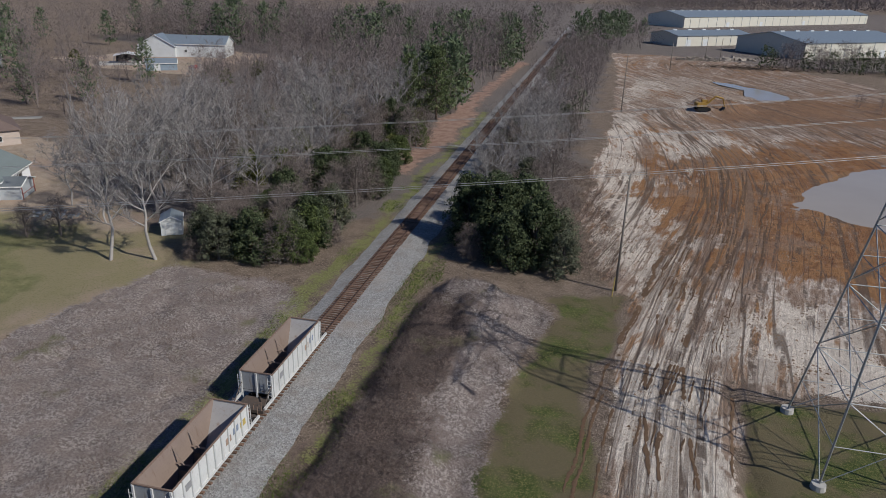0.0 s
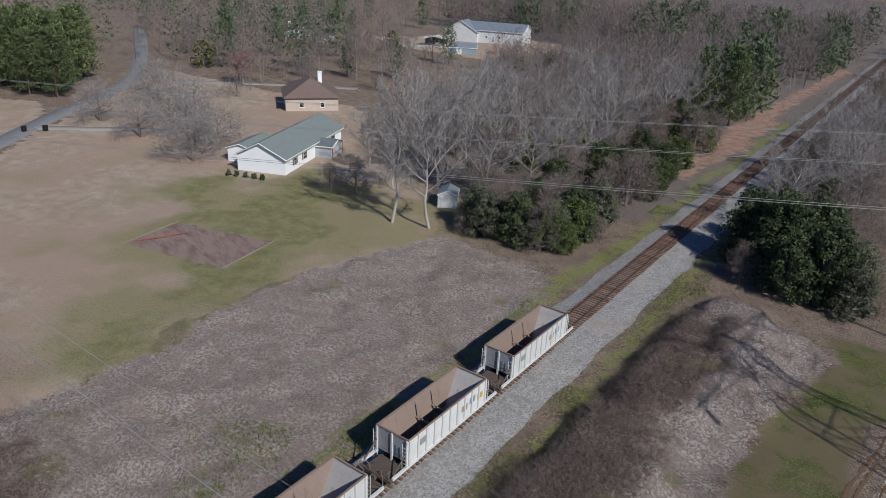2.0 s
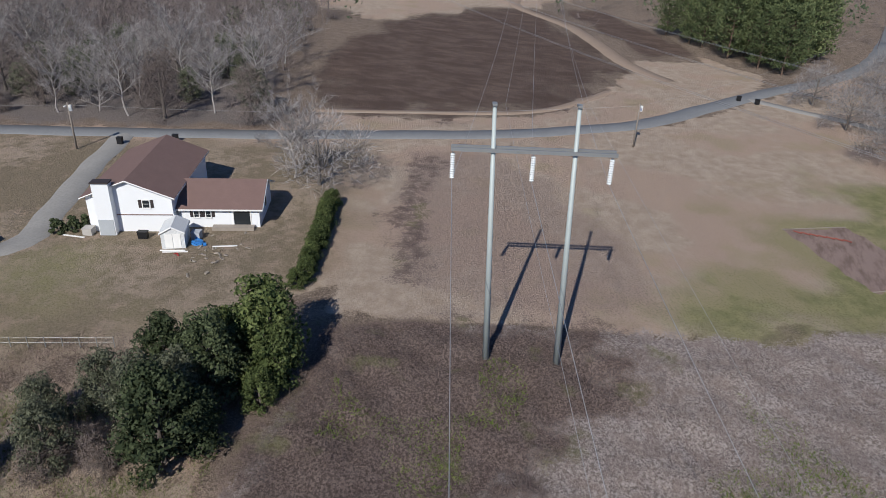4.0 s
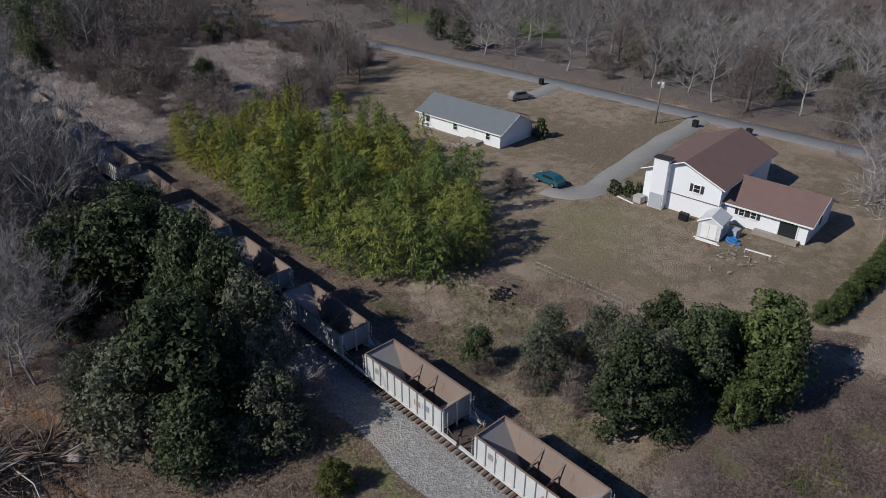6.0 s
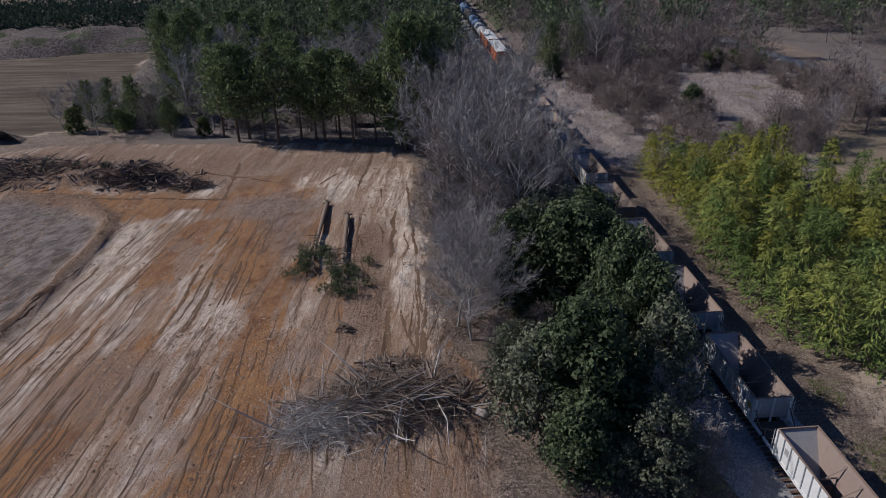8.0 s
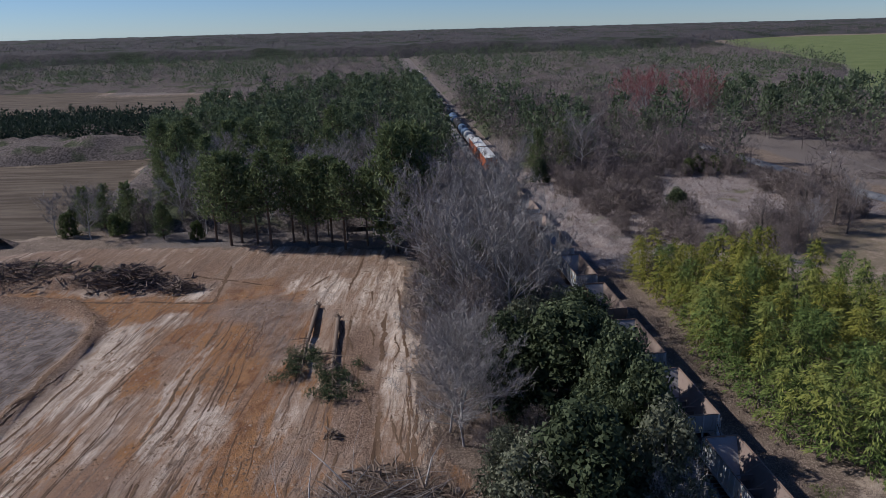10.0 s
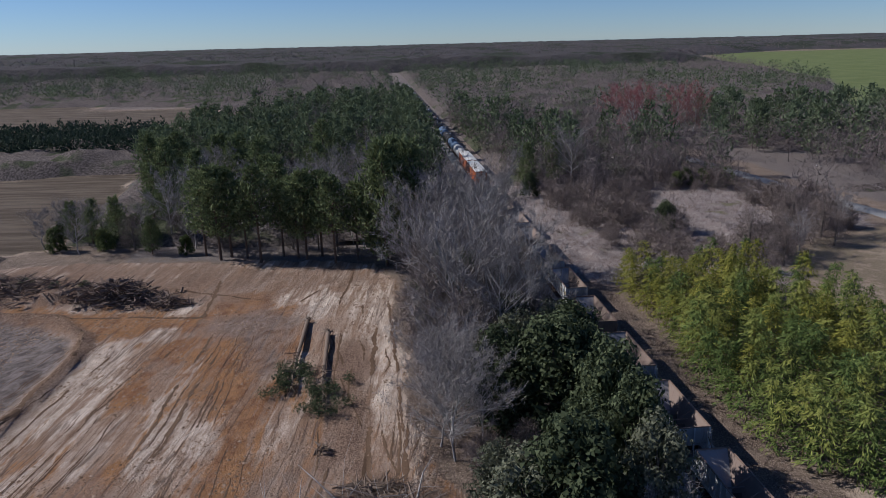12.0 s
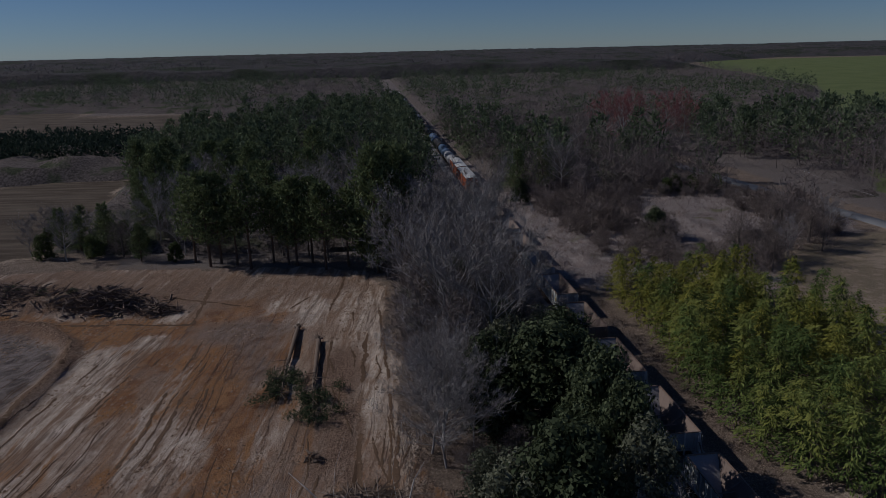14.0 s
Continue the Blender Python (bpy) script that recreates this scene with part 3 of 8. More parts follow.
patch_c = g.mix(g.ramp(fine, 0.4, 0.7), (0.29, 0.22, 0.19), (0.20, 0.145, 0.125))
c = g.mix(blotch("stubble", 0.3), c, g.mix(g.ramp(g.noise(0.35, 4, 0.6, g.stretch(0.12, 1.0, 1, 0.1)), 0.35, 0.65), (0.085, 0.066, 0.05), (0.165, 0.132, 0.10)))
c = g.mix(g.math("MULTIPLY", blotch("weedpatch", 0.5, 0.3), 0.5), c, patch_c)
c = g.mix(blotch("plum", 0.5), c, plum_c)
lawn_c = g.mix(mid, (0.185, 0.185, 0.085), (0.295, 0.27, 0.142))
lawn_c = g.mix(g.ramp(wide, 0.4, 0.65), lawn_c, (0.315, 0.27, 0.16))
lawn_c = g.mix(g.math("MULTIPLY", g.ramp(fine, 0.55, 1.0), 0.75), lawn_c, (0.13, 0.135, 0.055))
c = g.mix(blotch("lawn", 0.18, 0.45), c, lawn_c)
green_c = g.mix(mid, (0.055, 0.08, 0.024), (0.115, 0.14, 0.048))
green_c = g.mix(g.ramp(fine, 0.45, 0.95), green_c, (0.22, 0.20, 0.085))
green_c = g.mix(g.math("MULTIPLY", g.ramp(grit, 0.5, 0.9), 0.6), green_c, (0.055, 0.075, 0.022))
green_c = g.mix(g.math("MULTIPLY", g.ramp(g.noise(0.13, 4, 0.6), 0.40, 0.55), 0.85), green_c, (0.175, 0.14, 0.088))
c = g.mix(blotch("green", 0.35, 0.25), c, green_c)
c = g.mix(blotch("field", 0.1), c, g.mix(wide, (0.125, 0.155, 0.06), (0.16, 0.19, 0.078)))
scrub_c = g.mix(g.ramp(fine, 0.3, 0.72), (0.19, 0.158, 0.146), (0.43, 0.375, 0.352))
scrub_c = g.mix(g.math("MULTIPLY", g.ramp(mid, 0.42, 0.75), 0.6), scrub_c, (0.25, 0.20, 0.182))
scrub_c = g.mix(g.math("MULTIPLY", g.ramp(grit, 0.65, 1.0), 0.6), scrub_c, (0.085, 0.068, 0.057))
scrub_c = g.mix(g.math("MULTIPLY", g.ramp(g.noise(0.16, 3), 0.6, 0.72), 0.7), scrub_c, (0.14, 0.145, 0.06))
c = g.mix(blotch("scrub", 0.4), c, scrub_c)
rust_c = g.mix(g.ramp(fine, 0.35, 0.7), (0.07, 0.052, 0.047), (0.19, 0.14, 0.122))
rust_c = g.mix(g.math("MULTIPLY", g.ramp(g.noise(0.2, 3), 0.56, 0.68), 0.7), rust_c, (0.13, 0.135, 0.05))
c = g.mix(g.math("MULTIPLY", blotch("rust", 0.6, 0.25), 0.85), c, rust_c)
c = g.mix(g.math("MULTIPLY", blotch("weedy", 1.0, 0.25), 0.75), c, g.mix(fine, (0.12, 0.15, 0.035), (0.29, 0.30, 0.11)))
c = g.mix(blotch("bank", 0.5, 0.2), c, g.mix(mid, (0.27, 0.165, 0.125), (0.38, 0.265, 0.215)))
plot_c = g.mix(g.ramp(g.noise(0.9, 4, 0.6, g.stretch(0.3, 1.0, 1, 0.35)), 0.4, 0.7), (0.31, 0.23, 0.20), (0.19, 0.135, 0.115))
c = g.mix(blotch("plot", 0.15), c, plot_c)
# cleared clay: pale sand over orange, dragged into streaks by tracks and blades
sep = g.t.nodes.new("ShaderNodeSeparateXYZ")
g.link(g.pos.outputs["Position"], sep.inputs[0])
south = g.ramp(g.math("MULTIPLY", sep.outputs["Y"], -1.0), -5, 15)


def both(a, b):
    return g.math("ADD", g.math("MULTIPLY", a, g.math("SUBTRACT", 1.0, south)), g.math("MULTIPLY", b, south))


A_S = radians(8)
# coordinates that run along the bent lane of the machines in the north, and straight in the south
t_y = g.math("MULTIPLY", g.math("SUBTRACT", sep.outputs["Y"], 120.0), 0.01)
bend_x = g.math("ADD", g.math("MULTIPLY", t_y, LANE[0]), LANE[1])
for k in LANE[2:]:
    bend_x = g.math("ADD", g.math("MULTIPLY", bend_x, t_y), k)
comb = g.t.nodes.new("ShaderNodeCombineXYZ")
g.link(g.math("SUBTRACT", sep.outputs["X"], g.math("MULTIPLY", bend_x, g.ramp(sep.outputs["Y"], 10, 40))), comb.inputs[0])
g.link(sep.outputs["Y"], comb.inputs[1])
along = comb.outputs[0]


def drag(scale, detail, rough, slim, dist=0.3):
    """Noise drawn out along the way the machines went."""
    a = g.noise(scale, detail, rough, g.stretch(1.0, slim, 1, 0.0, along), dist)
    b = g.noise(scale, detail, rough, g.stretch(1.0, slim, 1, A_S), dist)
    return both(a, b)


def lines(scale, slim, width):
    """Crisp wheel marks."""
    n = g.math("ABSOLUTE", g.math("SUBTRACT", drag(scale, 2, 0.4, slim, 0.1), 0.5))
    return g.math("SUBTRACT", 1.0, g.ramp(n, width * 0.3, width))


broad = g.ramp(drag(0.16, 6, 0.65, 0.3, 1.0), 0.33, 0.67)
streak = g.ramp(drag(0.7, 7, 0.75, 0.12, 0.6), 0.36, 0.64)
rut = g.math("MAXIMUM", g.math("MULTIPLY", lines(0.33, 0.03, 0.02), g.ramp(mid, 0.2, 0.6)), lines(0.14, 0.05, 0.009))
rut = g.math("MULTIPLY", rut, g.math("SUBTRACT", 1.0, g.math("MULTIPLY", south, 0.7)))
lane_n = g.math("MULTIPLY", g.math("SUBTRACT", 1.0, south), g.math("SUBTRACT", 1.0, g.ramp(g.math("ABSOLUTE", g.math("SUBTRACT", sep.outputs["X"], bend_x)), 4.0, 8.0)))
pale = g.mix(g.ramp(g.math("ADD", g.math("MULTIPLY", streak, 0.55), g.math("MULTIPLY", mid, 0.45)), 0.25, 0.7), (0.36, 0.265, 0.205), (0.88, 0.79, 0.705))
tone = g.ramp(g.math("ADD", g.math("MULTIPLY", drag(0.30, 5, 0.6, 0.07, 0.5), 0.6), g.math("MULTIPLY", g.noise(0.075, 5, 0.6, None, 0.8), 0.4)), 0.445, 0.555)
pale = g.mix(g.math("MULTIPLY", tone, 0.8), pale, g.mix(streak, (0.25, 0.165, 0.12), (0.45, 0.33, 0.25)))
pale = g.mix(g.math("MULTIPLY", g.ramp(fine, 0.6, 1.0), 0.45), pale, (0.26, 0.19, 0.155))
clay = g.mix(g.ramp(g.math("ADD", g.math("MULTIPLY", streak, 0.4), g.math("MULTIPLY", mid, 0.6)), 0.2, 0.75), (0.19, 0.083, 0.036), (0.41, 0.215, 0.10))
clay = g.mix(g.math("MULTIPLY", g.ramp(fine, 0.55, 1.0), 0.5), clay, (0.19, 0.105, 0.07))
clay = g.mix(g.math("MULTIPLY", tone, 0.55), clay, (0.26, 0.115, 0.05))
clay = g.mix(g.math("MULTIPLY", g.ramp(broad, 0.5, 0.8), 0.6), clay, (0.42, 0.215, 0.09))
pale = g.mix(g.math("MULTIPLY", g.ramp(g.math("ADD", g.attr("white"), g.math("MULTIPLY", g.math("SUBTRACT", streak, 0.5), 0.8)), 0.25, 0.7), 0.9), pale, (0.90, 0.815, 0.715))
pale = g.mix(g.math("MULTIPLY", south, 0.6), pale, g.mix(g.math("MULTIPLY", streak, g.math("SUBTRACT", 1.0, g.math("MULTIPLY", tone, 0.6))), (0.30, 0.175, 0.10), (0.95, 0.81, 0.655)))
dirt_c = g.mix(g.ramp(g.math("ADD", g.attr("orange"), g.math("MULTIPLY", g.math("SUBTRACT", g.math("ADD", streak, broad), 1.0), 0.7)), 0.25, 0.75), pale, clay)
crumb = g.ramp(g.noise(1.3, 12, 0.86, None, 0.4), 0.44, 0.58)
dirt_c = g.mix(g.math("MULTIPLY", crumb, 0.28), dirt_c, (0.22, 0.128, 0.078))
thin = g.ramp(drag(3.2, 5, 0.75, 0.22, 0.8), 0.4, 0.62)
dirt_c = g.mix(g.math("MULTIPLY", thin, 0.24), dirt_c, (0.19, 0.112, 0.07))
scar = g.math("SUBTRACT", 1.0, g.ramp(g.math("ABSOLUTE", g.math("SUBTRACT", drag(0.55, 3, 0.5, 0.05, 0.25), 0.5)), 0.004, 0.02))
dirt_c = g.mix(g.math("MULTIPLY", g.math("MULTIPLY", scar, g.ramp(wide, 0.1, 0.6)), 0.7), dirt_c, (0.115, 0.078, 0.06))
dirt_c = g.mix(g.math("MULTIPLY", g.ramp(g.noise(0.07, 5, 0.6), 0.52, 0.62), 0.4), dirt_c, (0.32, 0.25, 0.205))
dirt_c = g.mix(g.math("MULTIPLY", g.attr("silt"), 0.97), dirt_c, g.mix(g.ramp(g.noise(0.9, 5, 0.7, g.stretch(1, 0.5, 1, 0.5), 0.8), 0.35, 0.65), (0.10, 0.085, 0.078), (0.29, 0.25, 0.23)))
dirt_c = g.mix(g.math("MULTIPLY", g.attr("mud"), g.ramp(broad, -0.3, 0.4)), dirt_c, g.mix(g.ramp(fine, 0.35, 0.7), (0.145, 0.093, 0.066), (0.31, 0.21, 0.152)))
tracks = g.ramp(drag(1.5, 3, 0.5, 0.012, 0.1), 0.47, 0.56)
dirt_c = g.mix(g.math("MULTIPLY", g.math("MULTIPLY", lane_n, tracks), 0.6), dirt_c, (0.20, 0.155, 0.125))

dirt_c = g.mix(g.math("MULTIPLY", rut, 0.82), dirt_c, (0.12, 0.088, 0.07))
dirt_c = g.mix(g.math("MULTIPLY", g.ramp(grit, 0.62, 0.85), 0.5), dirt_c, (0.17, 0.125, 0.10))
c = g.mix(blotch("dirt", 0.4), c, dirt_c)
c = g.mix(g.math("MULTIPLY", g.ramp(g.attr("water"), 0.02, 0.3), 0.6), c, (0.20, 0.12, 0.065))
relief = g.math("ADD", g.math("ADD", fine, g.math("MULTIPLY", grit, 0.4)), g.math("MULTIPLY", g.math("SUBTRACT", g.math("SUBTRACT", g.math("MULTIPLY", streak, 0.5), g.math("MULTIPLY", crumb, 0.7)), g.math("ADD", g.math("MAXIMUM", rut, scar), g.math("MULTIPLY", lane_n, tracks))), g.attr("dirt")))
earth = g.done(c, 0.95, 0.0, relief, 0.6, 0.13, 0.1)
ground_mesh = mesh_np("ground", np.stack([GX, GY, GZ], -1).reshape(-1, 3), quads, earth, True)
for key, values in masks.items():
    a = ground_mesh.attributes.new(key, "FLOAT", "POINT")
    a.data.foreach_set("value", np.clip(values, 0, 1).astype(np.float32).ravel())


def ground_z(x, y):
    """Height of the ground at places inside the near grid."""
    i = np.clip(np.searchsorted(gx, x), 1, len(gx) - 1)
    j = np.clip(np.searchsorted(gy, y), 1, len(gy) - 1)
    u, w = (x - gx[i - 1]) / (gx[i] - gx[i - 1]), (y - gy[j - 1]) / (gy[j] - gy[j - 1])
    return (GZ[j - 1, i - 1] * (1 - u) + GZ[j - 1, i] * u) * (1 - w) + (GZ[j, i - 1] * (1 - u) + GZ[j, i] * u) * w


tagged(new("ground", ground_mesh), "bare winter earth with clay clearing, scrub and dormant grass", "ground", kind="structure")


# wheel and track marks pressed into the clay: narrow strips of dark, damp soil that wander and break off
RUTS = [[(47.5, -82.4), (48.6, -62), (49.6, -45)], [(49.4, -88.7), (50.4, -66), (51.9, -45)], [(53.2, -85.8), (59, -62)], [(27.5, -88), (28.4, -67.2), (28.5, -50)], [(43, -66), (46.5, -48)], [(56, -80), (60, -52)], [(45.6, -76), (46.4, -50)], [(25.6, -100), (25, -60)], [(61, -84), (66, -50)],
        [(66.8, -58), (65.5, -71), (65, -83), (66.3, -89.5), (73, -97)], [(73, -97.5), (52, -95), (53, -112)], [(39, -98), (36, -104)], [(31, -112), (33, -96)], [(24.5, -62), (26, -46)], [(44, -100), (60, -108)],
        [(33.5, 45.2), (33.5, 55.7), (34.2, 66.2), (36, 77.4), (39.7, 90.5)], [(30.6, 65.2), (31.6, 70.5), (34.5, 81.7), (36.6, 93.6), (43.4, 112.8), (49.1, 138.4)], [(34.3, 45.4), (34.4, 52.6), (36.1, 64.4), (38.3, 78), (41.4, 95)], [(37.3, 46.2), (37.1, 55), (37.7, 67.1), (41.7, 85.5), (48.5, 108.9), (53.1, 143.8)]]
RUT_W = [0.24, 0.28, 0.18, 0.4, 0.2, 0.17, 0.18, 0.28, 0.2, 0.6, 0.4, 0.35, 0.3, 0.35, 0.3, 0.24, 0.42, 0.2, 0.26]
r = random.Random(91)
for _ in range(44):
    x, y = r.uniform(35, 67), r.uniform(-92, -42)
    run, lean_x = r.uniform(8, 34), 0.06 + 0.006 * (x - 45) + r.uniform(-0.02, 0.02)
    for off in ((0, 2.1) if r.random() < 0.5 else (0,)):
        RUTS.append([(x + off, y), (x + off + run * lean_x * 0.5, y + run * 0.5), (x + off + run * lean_x, y + run)])
        RUT_W.append(r.uniform(0.06, 0.15))
for _ in range(26):
    x, y, run = r.uniform(23.5, 34), r.uniform(-112, -46), r.uniform(5, 18)
    RUTS.append([(x, y), (x + r.uniform(-0.8, 0.8), y + run / 2), (x + r.uniform(-1, 1), y + run)])
    RUT_W.append(r.uniform(0.08, 0.24))
for _ in range(54):
    off, y, run = r.uniform(-5.5, 7.5), r.uniform(38, 165), r.uniform(9, 38)
    line = []
    for k in range(7):
        t = (y + run * k / 6 - 120) / 100
        line.append(((((LANE[0] * t + LANE[1]) * t + LANE[2]) * t + LANE[3]) * t + LANE[4] + off * (1 + max(0, t) * 2.0), y + run * k / 6))
    RUTS.append(line)
    RUT_W.append(r.uniform(0.07, 0.24))


def rut_strips(lines, widths):
    """All strips in one mesh, laid on the ground."""
    vs, fs = [], []
    for line, w in zip(lines, widths):
        p = np.array(line, float)
        d = np.concatenate([[0], np.cumsum(np.hypot(*np.diff(p, axis=0).T))])
        s = np.arange(0, d[-1], 0.3)
        if len(s) < 4:
            continue
        x, y = np.interp(s, d, p[:, 0]), np.interp(s, d, p[:, 1])
        k = np.ones(7) / 7
        if len(s) > 20:
            x, y = np.convolve(np.pad(x, 3, "edge"), k, "valid"), np.convolve(np.pad(y, 3, "edge"), k, "valid")
        x = x + (vnoise(x, y, 3.0, 131) - 0.5) * 0.4 + (vnoise(x * 2.3, y * 2.3, 1.0, 134) - 0.5) * 0.1
        tx, ty = np.gradient(x), np.gradient(y)
        n = np.hypot(tx, ty)
        half = 0.7 * w * (0.2 + 1.4 * vnoise(x * 3.1, y * 3.1, 1.1, 132)) * np.clip(np.minimum(s, s[-1] - s) / 1.5, 0.02, 1)
        half = np.where(vnoise(x, y, 4.5, 133) < 0.36, 0.01, half)
        o = len(vs)
        for side in (-1, 0, 1):
            px, py = x + side * half * ty / n, y - side * half * tx / n
            pz = ground_z(px, py) + (0.03 if side else 0.045)
            vs += list(zip(px, py, pz))
        m = len(s)
        for row in range(2):
            fs += [(o + row * m + i, o + (row + 1) * m + i, o + (row + 1) * m + i + 1, o + row * m + i + 1) for i in range(m - 1)]
    n = Nodes("damp_soil")
    c = n.mix(n.noise(2.5, 5, 0.7), (0.08, 0.052, 0.034), (0.19, 0.12, 0.076))
    return tagged(new("wheel_ruts", mesh_np("wheel_ruts", vs, fs, n.done(c, 0.9, 0.0, n.noise(9.0, 3), 0.5, 0.05, 0.15), True)), "dark wheel ruts pressed into the clay", "ruts", kind="stuff")


rut_strips(RUTS, RUT_W)


def ribbon(name, pts, width, z, material, label, category, step=4.0, crown=0.05):
    """A road or drive along a line, with slightly crowned cross-section and edges that reach into the ground."""
    p = [Vector((x, y, 0)) for x, y in pts]
    dense = []
    for i in range(len(p) - 1):
        a, b, c2, d = p[max(i - 1, 0)], p[i], p[i + 1], p[min(i + 2, len(p) - 1)]
        k = max(2, int((c2 - b).length / step))
        for j in range(k):
            t = j / k
            dense.append(0.5 * (2 * b + (c2 - a) * t + (2 * a - 5 * b + 4 * c2 - d) * t * t + (3 * b - a - 3 * c2 + d) * t ** 3))
    dense.append(p[-1])
    vs, fs = [], []
    for i, q in enumerate(dense):
        d = (dense[min(i + 1, len(dense) - 1)] - dense[max(i - 1, 0)]).normalized()
        s = Vector((d.y, -d.x, 0))
        wob = 0.12 * math.sin(i * 1.7) + 0.08 * math.sin(i * 0.61)
        for off, h in ((-width / 2 - 0.15 + wob, -0.15), (-width / 2 + wob, z), (0, z + crown), (width / 2 + wob, z), (width / 2 + 0.15 + wob, -0.15)):
            vs.append((q.x + s.x * off, q.y + s.y * off, h))
        if i:
            o = 5 * i
            fs += [(o - 5 + j, o + j, o + j + 1, o - 4 + j) for j in range(4)]
    return tagged(new(name, mesh_np(name, vs, fs, material, True)), label, category, kind="structure")


M["asphalt"] = plain("asphalt", (0.205, 0.21, 0.216), 0.85, vary=0.2, scale=0.3, fine=3)
M["drive"] = plain("drive", (0.29, 0.28, 0.265), 0.9, vary=0.2, scale=0.3, fine=3)
M["sand_path"] = plain("sand_path", (0.31, 0.235, 0.18), 0.95, vary=0.2, scale=0.2, fine=2)
ribbon("road", ROAD, 4.7, 0.05, M["asphalt"], "grey asphalt lane with worn edges", "road")
ribbon("driveway", [(-85, -54), (-78, -53), (-70, -52.3), (-60, -50.7), (-52, -49.2), (-46, -48.2), (-42.3, -49.5), (-41.5, -52.5)], 3.6, 0.04, M["drive"], "pale concrete drive from the lane to the house", "driveway", 2.5)
ribbon("driveway", [(-83.5, -84), (-76, -83), (-68, -82.5)], 3.6, 0.04, M["drive"], "short pale drive with a parked car", "driveway", 2.5)
ribbon("driveway", [(-126, 66), (-118, 73), (-108, 82), (-95, 88)], 3.0, 0.04, M["drive"], "gravel drive under bare trees", "driveway", 2.5)
ribbon("driveway", [(-168, 113), (-150.7, 122.5), (-129, 139), (-112, 150)], 3.0, 0.04, M["drive"], "pale drive crossing to the brown house", "driveway", 2.5)
ribbon("sand_track", [(-330, 40), (-270, 25), (-215, 40), (-160, 46), (-140, 52)], 4.5, 0.05, M["sand_path"], "pale sandy farm track through the dark field", "track", 3)
ribbon("sand_track", [(-104, -26), (-104.5, -13), (-109, 17), (-128, 36)], 2.2, 0.05, M["sand_path"], "worn sandy wheel track beside the lane", "track", 3)


edging = thing("garden_edging", pose(0, 0, 0), "weathered timber boards round a dug garden plot", "garden edging")
for p, q in ((PLOT[0], PLOT[1]), (PLOT[3], PLOT[2])):
    z = float(ground_z(np.array([p[0]]), np.array([p[1]]))[0])
    part("board", Build().bar((*p, z + 0.05), (*q, z + 0.05), 0.11), M["wood_pole"], edging)
for k in range(7):
    x = -56.2 + k * 0.35
    part("stake", Build().bar((x, 45.6 + k * 0.9, 0.02), (x + 0.9, 46.3 + k * 0.9, 0.12), 0.14), M["brick_red"], edging, "rusty orange timber offcut")


def water_sheet(pts, label):
    b = Build()
    cx, cy = sum(p[0] for p in pts) / len(pts), sum(p[1] for p in pts) / len(pts)
    b.add([(cx + (x - cx) * 1.15, cy + (y - cy) * 1.15, -0.22) for x, y in pts], [tuple(range(len(pts)))])
    part_mesh = b.mesh("pond", M["pond"])
    tagged(new("pond", part_mesh), label, "pond", kind="structure")


n = Nodes("pond")
M["pond"] = n.done(n.mix(n.noise(0.08, 3), (0.34, 0.285, 0.225), (0.42, 0.36, 0.29)), 0.1, 0.0, n.noise(1.5, 2), 0.03, 0.02, 0.5)
water_sheet(POND_A, "muddy brown pond reflecting the sky")
water_sheet(POND_B, "shallow muddy pool by the digger")

# ---- railway ----
n = Nodes("ballast")
stones = n.t.nodes.new("ShaderNodeTexVoronoi")
stones.inputs["Scale"].default_value = 7.0
n.link(n.pos.outputs["Position"], stones.inputs["Vector"])
c = n.mix(stones.outputs["Color"], (0.16, 0.158, 0.158), (0.40, 0.395, 0.39))
c = n.mix(n.ramp(n.noise(0.5, 5, 0.7), 0.45, 0.75), c, (0.22, 0.20, 0.185))
c = n.mix(n.math("MULTIPLY", n.ramp(n.noise(0.12, 4), 0.5, 0.75), 0.5), c, (0.33, 0.28, 0.24))
M["ballast"] = n.done(c, 0.95, 0.0, stones.outputs["Distance"], 0.8, 0.08, 0.1)
M["rail"] = plain("rail", (0.16, 0.10, 0.075), 0.55, 0.4, vary=0.2)
n = Nodes("tie_wood")
c = n.mix(n.random(), (0.12, 0.07, 0.052), (0.26, 0.165, 0.125))
c = n.mix(n.ramp(n.noise(2.5, 4, 0.6, n.stretch(0.3, 3, 1)), 0.4, 0.75), c, (0.13, 0.09, 0.07))
M["tie_wood"] = n.done(c, 0.9)

ys = np.concatenate([np.arange(-640, -60, 12.0), np.arange(-60, 260, 1.5), np.arange(260, 640, 8.0)])
prof = [(-4.0, -0.15), (-3.2, 0.02), (-1.75, 0.28), (-1.3, 0.31), (1.3, 0.31), (1.75, 0.28), (2.9, 0.12), (4.6, 0.06), (5.9, -0.15)]
bx = np.array([p[0] for p in prof])[None, :] + TRACK_X + (vnoise(ys[:, None] + np.arange(9)[None, :] * 31, ys[:, None] * 0, 5, 3) - 0.5) * np.array([1.2, 0.5, 0.15, 0, 0, 0.15, 0.5, 0.9, 1.4])[None, :]
narrow = np.clip((np.abs(ys - 20) - 90) / 60, 0, 1)[:, None]
bx = np.where(bx > TRACK_X + 2.2, bx - narrow * (bx - TRACK_X - 2.2) * 0.6, bx)
bz = np.array([p[1] for p in prof])[None, :] + (vnoise(ys[:, None] * 1.0, np.arange(9)[None, :] * 9.0, 2, 7) - 0.5) * 0.06
bv = np.stack([bx, np.repeat(ys[:, None], 9, 1), bz], -1).reshape(-1, 3)
bi = np.arange(len(ys) * 9).reshape(-1, 9)
